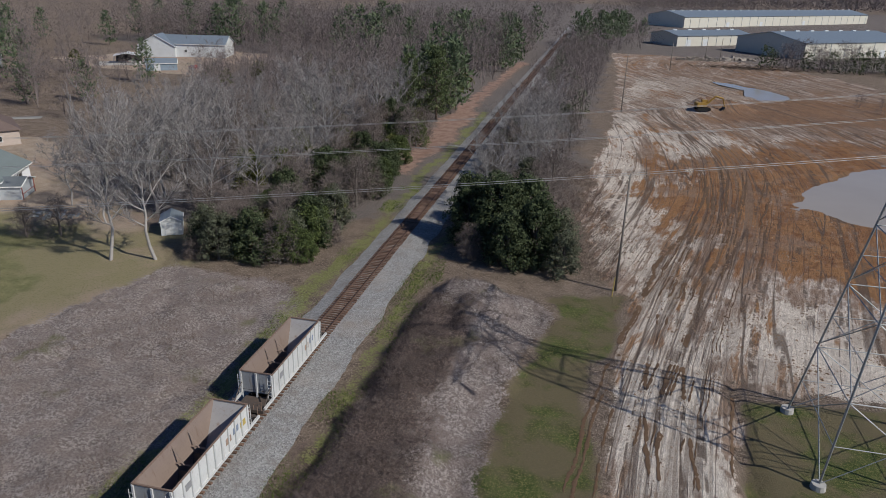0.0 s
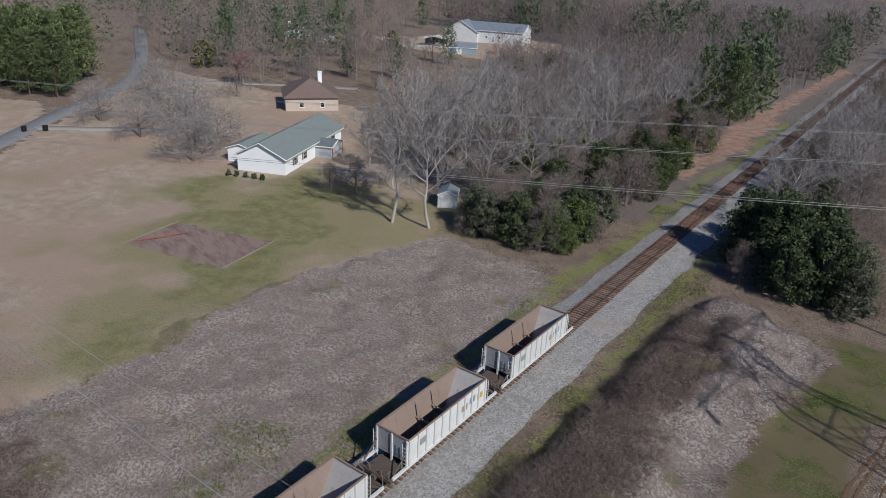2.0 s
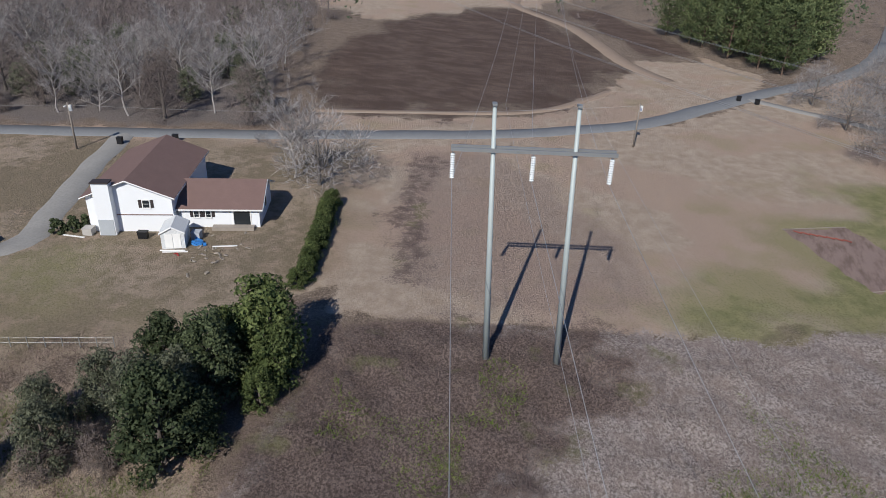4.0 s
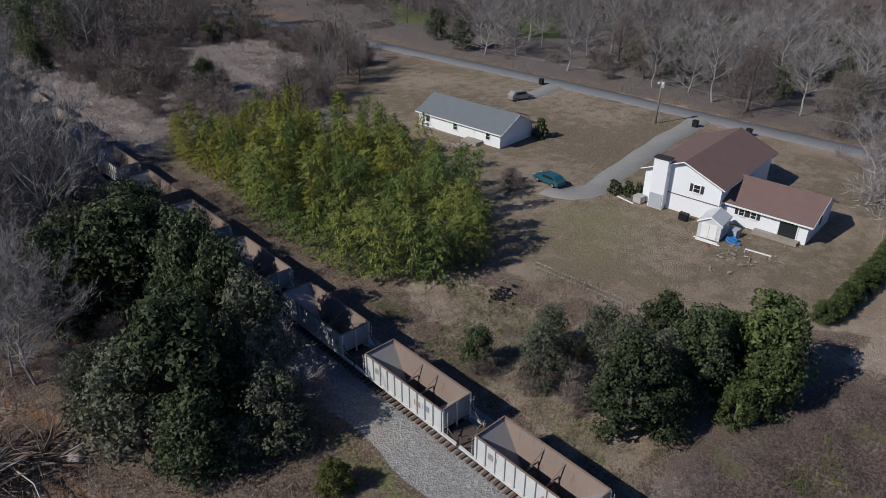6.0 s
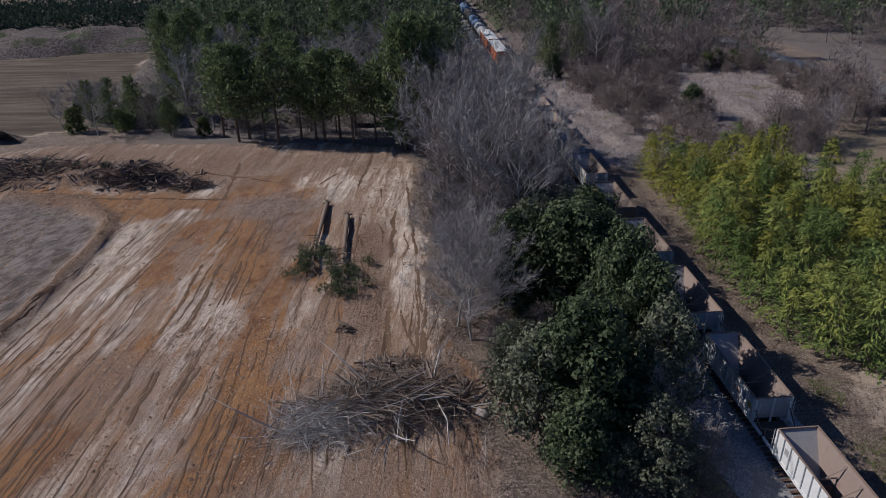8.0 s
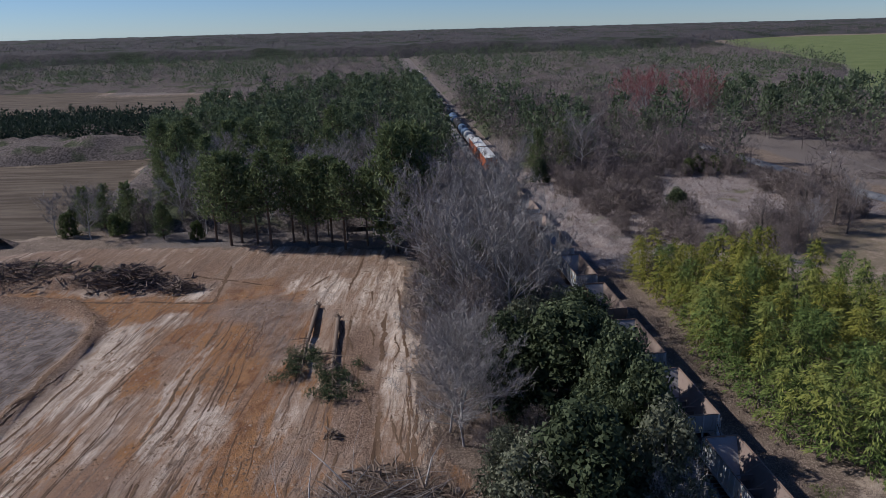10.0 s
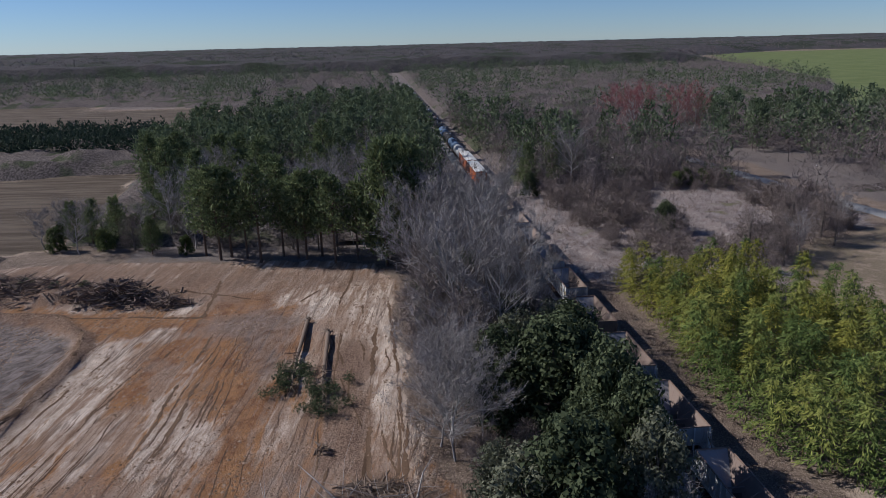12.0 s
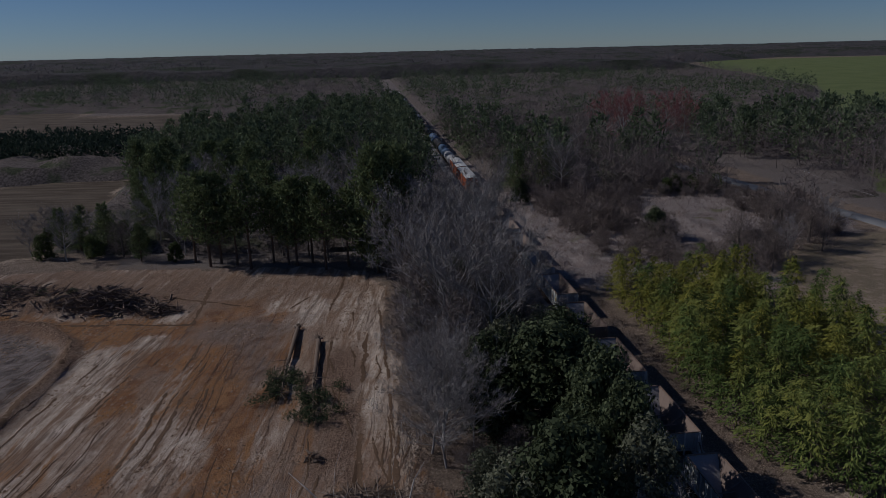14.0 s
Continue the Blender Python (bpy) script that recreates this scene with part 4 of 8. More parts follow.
bq = np.stack([bi[:-1, :-1], bi[:-1, 1:], bi[1:, 1:], bi[1:, :-1]], -1).reshape(-1, 4)
tagged(new("ballast", mesh_np("ballast", bv, bq, M["ballast"], True)), "bed of grey crushed stone under the railway", "ballast", kind="structure")

railway = thing("railway_track", pose(TRACK_X, 0, 0), "single rusty railway track on brown wooden ties", "railway", kind="structure")
for side in (-0.7525, 0.7525):
    b = Build()
    rp = [(-0.07, 0.44), (0.07, 0.44), (0.07, 0.46), (0.012, 0.48), (0.012, 0.56), (0.036, 0.575), (0.036, 0.605), (-0.036, 0.605), (-0.036, 0.575), (-0.012, 0.56), (-0.012, 0.48), (-0.07, 0.46)]
    k = len(rp)
    b.add([(side + x, y, z) for y in (-640, 640) for x, z in rp], [(i, (i + 1) % k, k + (i + 1) % k, k + i) for i in range(k)] + [tuple(range(k))[::-1], tuple(range(k, 2 * k))])
    part("rail", b, M["rail"], railway)
tie_mesh = Build().box(0, 0, 0.35, 2.6, 0.23, 0.17).mesh("tie", M["tie_wood"])
for i in range(300):
    tie = part("tie", tie_mesh, None, railway)
    tie.location = (rnd.uniform(-0.05, 0.05), 12.0 + 0.535 * i, rnd.uniform(-0.015, 0.015))
    tie.rotation_euler = (0, 0, rnd.uniform(-0.015, 0.015))
b = Build()
for i in range(640):
    b.box(rnd.uniform(-0.05, 0.05), 12.0 + 0.535 * (300 + i), 0.35 + rnd.uniform(-0.015, 0.015), 2.6, 0.23, 0.17, rnd.uniform(-0.015, 0.015))
for i in range(420):
    b.box(rnd.uniform(-0.05, 0.05), 12.0 - 0.535 * (1 + i), 0.35, 2.8, 0.23, 0.17, rnd.uniform(-0.015, 0.015))
tagged(part("tie_row", b, M["tie_wood"], railway, "row of far wooden ties"), kind="stuff")


# ---- the train ----
def weathered(name, color, rust, amount):
    n = Nodes(name)
    v = n.tex.outputs["Object"]
    c = n.mix(n.noise(0.8, 5, 0.65, v), shade(color, 0.8), shade(color, 1.12))
    run = n.noise(1.6, 5, 0.7, n.stretch(1, 1.6, 0.22, 0, v), 0.4)
    c = n.mix(n.math("MULTIPLY", n.ramp(run, 0.62 - amount, 0.86 - amount), 0.85), c, rust)
    c = n.mix(n.math("MULTIPLY", n.ramp(n.noise(6, 4, 0.7, v), 0.55, 0.75), 0.4), c, shade(rust, 0.8))
    c = n.mix(n.math("MULTIPLY", n.random(), 0.35), c, shade(color, 0.62))
    return n.done(c, 0.7, 0.0, run, 0.15, 0.03)


M["car_white"] = weathered("car_white", (0.62, 0.62, 0.61), (0.27, 0.20, 0.16), 0.06)
M["car_grey"] = weathered("car_grey", (0.36, 0.37, 0.38), (0.17, 0.10, 0.07), 0.12)
M["car_rust"] = weathered("car_rust", (0.25, 0.175, 0.135), (0.12, 0.07, 0.05), 0.10)
M["car_inside"] = weathered("car_inside", (0.26, 0.20, 0.17), (0.15, 0.09, 0.065), 0.08)
M["car_slope"] = weathered("car_slope", (0.34, 0.33, 0.33), (0.22, 0.15, 0.12), 0.08)
M["car_frame"] = weathered("car_frame", (0.10, 0.08, 0.07), (0.16, 0.10, 0.07), 0.1)
M["box_orange"] = weathered("box_orange", (0.36, 0.10, 0.04), (0.15, 0.08, 0.06), 0.04)
M["roof_pale"] = weathered("roof_pale", (0.62, 0.62, 0.60), (0.35, 0.30, 0.26), 0.02)
M["tank_blue"] = weathered("tank_blue", (0.10, 0.16, 0.26), (0.10, 0.08, 0.07), 0.06)
M["tank_black"] = weathered("tank_black", (0.025, 0.025, 0.028), (0.09, 0.07, 0.06), 0.04)
M["mark"] = plain("mark", (0.24, 0.28, 0.36), 0.7, vary=0.5)
M["mark_rust"] = plain("mark_rust", (0.36, 0.26, 0.20), 0.7, vary=0.5)
M["mark_grey"] = plain("mark_grey", (0.34, 0.34, 0.35), 0.7, vary=0.5)
M["mark_yellow"] = plain("mark_yellow", (0.50, 0.38, 0.12), 0.7, vary=0.4)


def bogie(parent, y, half=0.9):
    """A two-axle truck under a car."""
    b = Build()
    for sx in (-1.0, 1.0):
        b.box(sx, y, 1.05, 0.16, 2.3, 0.22).box(sx, y, 0.92, 0.2, 0.7, 0.42)
    b.box(0, y, 1.05, 2.0, 0.45, 0.3)
    truck = part("truck", b, M["car_frame"], parent)
    for dy in (-half, half):
        for sx in (-0.75, 0.75):
            w = Build().tube((sx - 0.07, y + dy, 1.02), (sx + 0.07, y + dy, 1.02), 0.42, 0.42, 14)
            part("wheel", w, M["car_frame"], truck)
    return truck


def coupler(parent, y, way):
    b = Build().box(0, y, 1.15, 0.3, 0.7, 0.25).box(0, y + way * 0.42, 1.15, 0.42, 0.35, 0.36)
    part("coupler", b, M["car_frame"], parent)


HOPPER_L, HOPPER_W, PITCH = 10.6, 3.15, 15.2


def hopper_car(skin, name="hopper_car", marks=0):
    """An open-top hopper: ribbed sides, end slopes, cross braces, open end platforms with ladders."""
    car = thing(name, pose(TRACK_X, 0, 0), "weathered white steel open-top hopper car, empty and rusty inside", "railway car", "hopper cars of the train")
    L, W, z0, z1 = HOPPER_L, HOPPER_W, 1.55, 3.8
    hw, hl = W / 2, L / 2
    for sx in (-1, 1):
        b = Build().box(sx * (hw - 0.05), 0, (z0 + z1) / 2, 0.05, L, z1 - z0)
        panel = part("side_panel", b, M[skin], car)
        for i in range(11):
            y = -hl + 0.12 + i * (L - 0.24) / 10
            part("side_rib", Build().box(sx * (hw + 0.03), y, (z0 + z1) / 2, 0.12, 0.13 if i % 10 else 0.2, z1 - z0 + 0.05), M[skin], panel)
        part("top_rail", Build().box(sx * (hw - 0.03), 0, z1 + 0.04, 0.12, L + 0.06, 0.09), M["car_rust"], panel)
        part("side_sill", Build().box(sx * (hw - 0.02), 0, z0 - 0.08, 0.18, L + 3.6, 0.22), M[skin], car)
        inner = Build().sheet([(sx * (hw - 0.1), -hl, z1), (sx * (hw - 0.1), hl, z1), (sx * 0.75, hl - 1.2, 0.95), (sx * 0.75, -hl + 1.2, 0.95)], (-0.03 * sx, 0, 0))
        part("side_slope", inner, M["car_inside"], car)
        for k in range(marks):
            y, w = (-3.4, 0.9) if k == 0 else (2.1 + 1.15 * (k - 1), 0.8)
            part("marking", Build().box(sx * (hw + 0.002), y, 2.85 - 0.2 * (k % 2), 0.03, w, 0.55), M[("mark_grey", "mark_rust", "mark", "mark_yellow")[k % 4]], panel)
    for sy in (-1, 1):
        b = Build().box(0, sy * (hl - 0.03), (z1 + 1.75) / 2, W - 0.1, 0.06, z1 - 1.75)
        end = part("end_wall", b, M["car_grey"] if skin == "car_white" else M[skin], car)
        for sx in (-hw + 0.1, 0, hw - 0.1):
            part("end_post", Build().box(sx, sy * (hl + 0.05), (z1 + 1.3) / 2, 0.14, 0.12, z1 - 1.3), M[skin], end)
        part("end_cap", Build().box(0, sy * (hl - 0.02), z1 + 0.05, W + 0.04, 0.12, 0.1), M["car_rust"], end)
        slope = Build().sheet([(-hw + 0.1, sy * (hl - 0.08), z1 - 0.1), (hw - 0.1, sy * (hl - 0.08), z1 - 0.1), (hw - 0.3, sy * (hl - 3.0), 1.0), (-hw + 0.3, sy * (hl - 3.0), 1.0)], (0, 0, -0.04))
        part("end_slope", slope, M["car_slope"], car)
        under = Build().sheet([(-hw + 0.15, sy * (hl + 0.0), 2.0), (hw - 0.15, sy * hl, 2.0), (hw - 0.3, sy * (hl - 2.0), 1.2), (-hw + 0.3, sy * (hl - 2.0), 1.2)], (0, 0, -0.05))
        part("end_hood", under, M["car_frame"], car)
        plat = Build().box(0, sy * (hl + 1.0), 1.28, 2.2, 1.9, 0.1).box(0, sy * (hl + 1.9), 1.25, W - 0.1, 0.25, 0.3).box(0, sy * (hl + 0.9), 1.15, 0.5, 2.0, 0.35)
        part("end_platform", plat, M["car_frame"], car)
        for sx in (-hw + 0.15, hw - 0.15):
            part("brace", Build().bar((sx, sy * (hl + 1.8), 1.35), (sx, sy * (hl + 0.1), 2.7), 0.09), M["car_frame"], car)
            lad = Build()
            for px in (-0.2, 0.2):
                lad.bar((sx + px * (1 if sx < 0 else -1), sy * (hl + 0.3), 1.3), (sx + px * (1 if sx < 0 else -1), sy * (hl + 0.3), 3.6), 0.04)
            for i in range(6):
                lad.bar((sx - 0.2, sy * (hl + 0.3), 1.5 + 0.36 * i), (sx + 0.2, sy * (hl + 0.3), 1.5 + 0.36 * i), 0.035)
            part("ladder", lad, M[skin], car)
        grab = Build()
        for sx in (-1.3, -0.5, 0.6, 1.35):
            grab.bar((sx, sy * (hl + 1.95), 1.3), (sx, sy * (hl + 1.95), 2.25 if abs(sx) > 1 else 1.9), 0.05)
        grab.bar((-1.3, sy * (hl + 1.95), 2.2), (-0.5, sy * (hl + 1.95), 1.9, ), 0.05).bar((0.6, sy * (hl + 1.95), 1.9), (1.35, sy * (hl + 1.95), 2.25), 0.05).bar((-1.3, sy * (hl + 1.95), 1.35), (1.35, sy * (hl + 1.95), 1.35), 0.06)
        part("handrail", grab, M["car_rust"], car)
        bogie(car, sy * (hl + 0.35))
        coupler(car, sy * (hl + 1.75), sy)
    for y in (-1.05, 1.05):
        b = Build().bar((-hw + 0.15, y, 2.35), (hw - 0.15, y, 2.35), 0.12).bar((-hw + 0.15, y + 0.25, 3.6), (-0.25, y - 0.1, 2.35), 0.08).bar((-hw + 0.2, y, 3.5), (-hw + 0.2, y, 2.35), 0.08)
        part("cross_brace", b, M["car_inside"], car)
        part("ridge", Build().sheet([(-1.3, y - 0.6, 1.0), (1.3, y - 0.6, 1.0), (1.3, y, 1.75), (-1.3, y, 1.75)], (0, 0, -0.04)).sheet([(-1.3, y, 1.75), (1.3, y, 1.75), (1.3, y + 0.6, 1.0), (-1.3, y + 0.6, 1.0)], (0, 0, -0.04)), M["car_frame"], car)
    part("floor", Build().box(0, 0, 0.97, 1.7, L - 2.6, 0.06), M["car_frame"], car)
    return car


TAIL = 53.2  # middle of the last car
first = hopper_car("car_white", marks=3)
first.location.y = TAIL
second = hopper_car("car_white", marks=4)
second.location.y = TAIL - PITCH
for i in range(2, 4):
    copy_thing(second if i % 2 else first, pose(TRACK_X, TAIL - PITCH * i, 0))
# smaller hoppers of the same make further up the train
SMALL, SMALL_PITCH = (0.93, 0.845, 0.88), 12.3
older = hopper_car("car_rust")
tagged(older, "older brown steel open-top hopper car, rusty all over")
for i in range(14):
    m = pose(TRACK_X - 0.1, -7.3 - SMALL_PITCH * i, 0.07) @ Matrix.Diagonal((*SMALL, 1))
    if i == 9:
        older.matrix_world = m
    else:
        copy_thing(older if i in (6, 11, 13) else (second if i % 2 else first), m)


def box_car(skin, label):
    car = thing("box_car", pose(TRACK_X, 0, 0), label, "railway car", "covered cars of the train")
    part("body", Build().box(0, 0, 2.75, 2.95, 16.6, 3.1), M[skin], car)
    part("roof", Build().sheet([(-1.55, -8.4, 4.3), (0, -8.4, 4.55), (0, 8.4, 4.55), (-1.55, 8.4, 4.3)], (0, 0, -0.08)).sheet([(0, -8.4, 4.55), (1.55, -8.4, 4.3), (1.55, 8.4, 4.3), (0, 8.4, 4.55)], (0, 0, -0.08)), M["roof_pale"], car, "pale grey ribbed roof")
    for sx in (-1, 1):
        part("door", Build().box(sx * 1.5, 0, 2.75, 0.1, 3.0, 2.9), M[skin], car)
        for i in range(8):
            y = -7.9 + i * 2.2
            if abs(y) > 1.6:
                part("side_rib", Build().box(sx * 1.5, y, 2.75, 0.08, 0.1, 3.0), M[skin], car)
    part("frame", Build().box(0, 0, 1.1, 1.2, 17.6, 0.3), M["car_frame"], car)
    for sy in (-1, 1):
        bogie(car, sy * 6.6)
        coupler(car, sy * 8.7, sy)
    return car


def tank_car(skin, label):
    car = thing("tank_car", pose(TRACK_X, 0, 0), label, "railway car", "tank cars of the train")
    b = Build().tube((0, -7.0, 2.75), (0, 7.0, 2.75), 1.48, 1.48, 18)
    for sy in (-1, 1):
        b.tube((0, sy * 7.0, 2.75), (0, sy * 7.45, 2.75), 1.48, 1.0, 18)
    tank = part("tank", b, M[skin], car, smooth=False)
    part("dome", Build().tube((0, 0, 4.1), (0, 0, 4.55), 0.6, 0.55, 12), M[skin], tank)
    walkway = Build().box(0, 0, 4.35, 1.7, 2.2, 0.06)
    for sx in (-0.8, 0.8):
        walkway.bar((sx, -1.0, 4.35), (sx, -1.0, 5.1), 0.04).bar((sx, 1.0, 4.35), (sx, 1.0, 5.1), 0.04).bar((sx, -1.0, 5.1), (sx, 1.0, 5.1), 0.04)
    part("walkway", walkway, M["steel"], car)
    part("frame", Build().box(0, 0, 1.15, 1.2, 16.6, 0.3), M["car_frame"], car)
    for sy in (-1, 1):
        part("saddle", Build().box(0, sy * 5.6, 1.55, 2.3, 1.2, 0.6), M["car_frame"], car)
        bogie(car, sy * 6.0)
        coupler(car, sy * 8.2, sy)
    return car


BOX_Y = -184.0
boxes = box_car("box_orange", "orange-brown steel box car with a pale roof")
boxes.location.y = BOX_Y
copy_thing(boxes, pose(TRACK_X, BOX_Y - 18.3, 0))
grey_tank = tank_car("car_grey", "dull grey steel tank car")
grey_tank.location.y = BOX_Y - 36.2
blue = tank_car("tank_blue", "dark blue steel tank car")
blue.location.y = BOX_Y - 53.4
black = tank_car("tank_black", "black steel tank car")
black.location.y = BOX_Y - 70.6
y = BOX_Y - 70.6
for i, src in enumerate([blue, black, black, older, black, grey_tank, black, black, older, black, black, black, grey_tank, grey_tank, black, black, boxes, grey_tank]):
    y -= 17.2 if src is not boxes else 18.0
    copy_thing(src, pose(TRACK_X, y, 0))

# ---- buildings ----
def window(parent, x, y, z, w, h, face, shutters=False, glass="glass"):
    """A framed window lying on the wall; face is the outward way, +-1 on x or y."""
    fx, fy = face
    along = (abs(fy), abs(fx))

    def plate(du, dz, wu, wz, deep, out):
        return Build().box(x + along[0] * du + fx * out, y + along[1] * du + fy * out, z + dz, wu if along[0] else deep, wu if along[1] else deep, wz)

    win = part("window", plate(0, 0, w, h, 0.06, 0.035), M["trim"], parent)
    part("pane", plate(0, h * 0.24, w - 0.16, h * 0.43, 0.03, 0.065), M[glass], win)
    part("pane", plate(0, -h * 0.24, w - 0.16, h * 0.43, 0.03, 0.065), M[glass], win)
    part("sill", plate(0, -h / 2 - 0.05, w + 0.16, 0.08, 0.14, 0.07), M["trim"], win)
    if shutters:
        for s in (-1, 1):
            part("shutter", plate(s * (w / 2 + 0.24), 0, 0.36, h, 0.05, 0.03), M["shutter"], win)
    return win


def gable_block(parent, cx, cy, lx, ly, eave, ridge, wall, roof, along="y", over=0.4, base=0.0, fascia="trim"):
    """Walls, two gable ends and two roof slopes with overhang. The ridge runs along the given axis."""
    hx, hy = lx / 2, ly / 2
    t = 0.2
    if along == "y":
        for s in (-1, 1):
            part("wall", Build().box(cx + s * (hx - t / 2), cy, (eave + base) / 2, t, ly - 2 * t, eave - base), M[wall], parent)
            y0 = cy + s * hy
            pts = [(cx - hx, y0, base), (cx + hx, y0, base), (cx + hx, y0, eave), (cx, y0, ridge), (cx - hx, y0, eave)]
            part("gable_wall", Build().sheet(pts, (0, -s * t, 0)), M[wall], parent)
            k = (ridge - eave) / hx
            out = [(cx, cy - hy - over, ridge + 0.12), (cx, cy + hy + over, ridge + 0.12), (cx + s * (hx + over), cy + hy + over, eave - k * over + 0.12), (cx + s * (hx + over), cy - hy - over, eave - k * over + 0.12)]
            slope = part("roof", Build().sheet(out, (0, 0, -0.12)), M[roof], parent)
            part("fascia", Build().box(cx + s * (hx + over), cy, eave - k * over - 0.02, 0.05, ly + 2 * over, 0.2), M[fascia], slope)
        for s in (-1, 1):
            for w in (-1, 1):
                part("barge_board", Build().bar((cx, cy + s * (hy + over), ridge), (cx + w * (hx + over), cy + s * (hy + over), eave - (ridge - eave) / hx * over), 0.12), M[fascia], parent)
    else:
        for s in (-1, 1):
            part("wall", Build().box(cx, cy + s * (hy - t / 2), (eave + base) / 2, lx - 2 * t, t, eave - base), M[wall], parent)
            x0 = cx + s * hx
            pts = [(x0, cy - hy, base), (x0, cy + hy, base), (x0, cy + hy, eave), (x0, cy, ridge), (x0, cy - hy, eave)]
            part("gable_wall", Build().sheet(pts, (-s * t, 0, 0)), M[wall], parent)
            k = (ridge - eave) / hy
            out = [(cx - hx - over, cy, ridge + 0.12), (cx + hx + over, cy, ridge + 0.12), (cx + hx + over, cy + s * (hy + over), eave - k * over + 0.12), (cx - hx - over, cy + s * (hy + over), eave - k * over + 0.12)]
            slope = part("roof", Build().sheet(out, (0, 0, -0.12)), M[roof], parent)
            part("fascia", Build().box(cx, cy + s * (hy + over), eave - k * over - 0.02, lx + 2 * over, 0.05, 0.2), M[fascia], slope)
        for s in (-1, 1):
            for w in (-1, 1):
                part("barge_board", Build().bar((cx + s * (hx + over), cy, ridge), (cx + s * (hx + over), cy + w * (hy + over), eave - (ridge - eave) / hy * over), 0.12), M[fascia], parent)


def chimney(parent, x, y, sx, sy, h, mat, cap="shutter"):
    ch = part("chimney", Build().box(x, y, h / 2, sx, sy, h), M[mat], parent)
    part("chimney_cap", Build().box(x, y, h + 0.08, sx + 0.2, sy + 0.2, 0.16), M[cap], ch)


# split-level house south-west, gable and chimney towards the railway
house = thing("house", pose(-48.2, -37.2, 0, 0, 0, 5.0), "white split-level house with brown shingle roof and chimney", "house")
gable_block(house, -8.2, 0, 16.4, 9.8, 4.6, 6.6, "white_wall", "roof_brown", "x", 0.5)
chimney(house, 0.55, -2.6, 1.1, 1.9, 6.5, "white_wall")
part("chimney_door", Build().box(1.13, -2.6, 1.0, 0.06, 1.7, 2.0), M["grey_wall"], house, "grey sheet-metal lean-to door")
part("belt_board", Build().box(0.03, 1.0, 2.2, 0.06, 7.6, 0.1), M["roof_brown"], house)
window(house, 0.0, 1.9, 3.6, 0.9, 1.0, (1, 0), True)
gable_block(house, -5.6, 9.9, 8.6, 9.6, 2.7, 4.6, "white_wall", "roof_brown", "y", 0.5)
window(house, -1.3, 7.2, 1.75, 0.7, 0.8, (1, 0), True)
window(house, -1.3, 8.6, 1.75, 0.7, 0.8, (1, 0), True)
part("patio_door", Build().box(-1.27, 12.6, 1.35, 0.08, 1.9, 2.0), M["glass"], house, "dark glass patio door")
part("door_frame", Build().box(-1.26, 12.6, 2.42, 0.1, 2.2, 0.12).box(-1.26, 11.55, 1.35, 0.1, 0.12, 2.1).box(-1.26, 13.65, 1.35, 0.1, 0.12, 2.1), M["trim"], house)
part("step", Build().box(-0.7, 11.6, 0.2, 1.0, 5.0, 0.4), M["plank"], house, "low timber step")
window(house, -5.6, 14.7, 1.7, 1.0, 1.2, (0, 1))


def storage_shed(x, y, turn, w, l, h, label, wall="sheet_white", roof="roof_metal"):
    s = thing("garden_shed", pose(x, y, 0, 0, 0, turn), label, "shed")
    gable_block(s, 0, 0, w, l, h * 0.74, h, wall, roof, "y", 0.12)
    part("door", Build().box(-0.45, -l / 2 - 0.03, h * 0.36, 0.85, 0.05, h * 0.68), M["trim"], s)
    part("door", Build().box(0.45, -l / 2 - 0.03, h * 0.36, 0.85, 0.05, h * 0.68), M["trim"], s)
    return s


storage_shed(-45.7, -31.2, 100, 2.6, 3.2, 2.7, "small white metal garden shed beside the house", roof="sheet_white")
storage_shed(-33.8, 86.2, 30, 3.0, 3.6, 2.9, "small white garden shed under bare trees")


def crate(name, x, y, sx, sy, sz, mat, label, category, turn=0.0):
    c = thing(name, pose(x, y, 0, 0, 0, turn), label, category)
    part("body", Build().box(0, 0, sz / 2, sx, sy, sz * 0.9), M[mat], c)
    part("lid", Build().box(0, 0, sz * 0.97, sx + 0.08, sy + 0.08, sz * 0.1), M[mat], c)


crate("outdoor_unit", -47.0, -42.0, 1.1, 1.1, 0.9, "concrete", "grey outdoor cooling unit by the house", "cooling unit")
crate("outdoor_unit", -46.9, -29.2, 1.0, 1.0, 1.0, "grey_wall", "grey outdoor cooling unit by the shed", "cooling unit")
crate("grill", -46.5, -35.4, 0.6, 1.1, 0.9, "black", "black garden grill against the wall", "grill")
for x, y in [(-80.6, -86.5), (-124.0, 63.0), (-82, -44.5), (-121.8, 66.2), (-79.5, -52.5)]:
    crate("wheeled_bin", x, y, 0.7, 0.8, 1.15, "black", "black wheeled rubbish bin by the lane", "bin")


def heap(name, x, y, spread, count, size, mat, label, category, seed):
    """A loose low heap of bits."""
    r = random.Random(seed)
    b = Build()
    for _ in range(count):
        q = Matrix.Translation((x + r.gauss(0, spread), y + r.gauss(0, spread * 0.7), r.uniform(0.02, 0.2))) @ Euler((r.uniform(-0.4, 0.4), r.uniform(-0.4, 0.4), r.uniform(0, 3))).to_matrix().to_4x4()
        b.box(0, 0, 0, size * r.uniform(0.5, 2.2), size * r.uniform(0.3, 1), size * r.uniform(0.2, 0.7), m=q)
    ob = tagged(new(name, b.mesh(name, M[mat])), label, category, kind="stuff")
    return ob


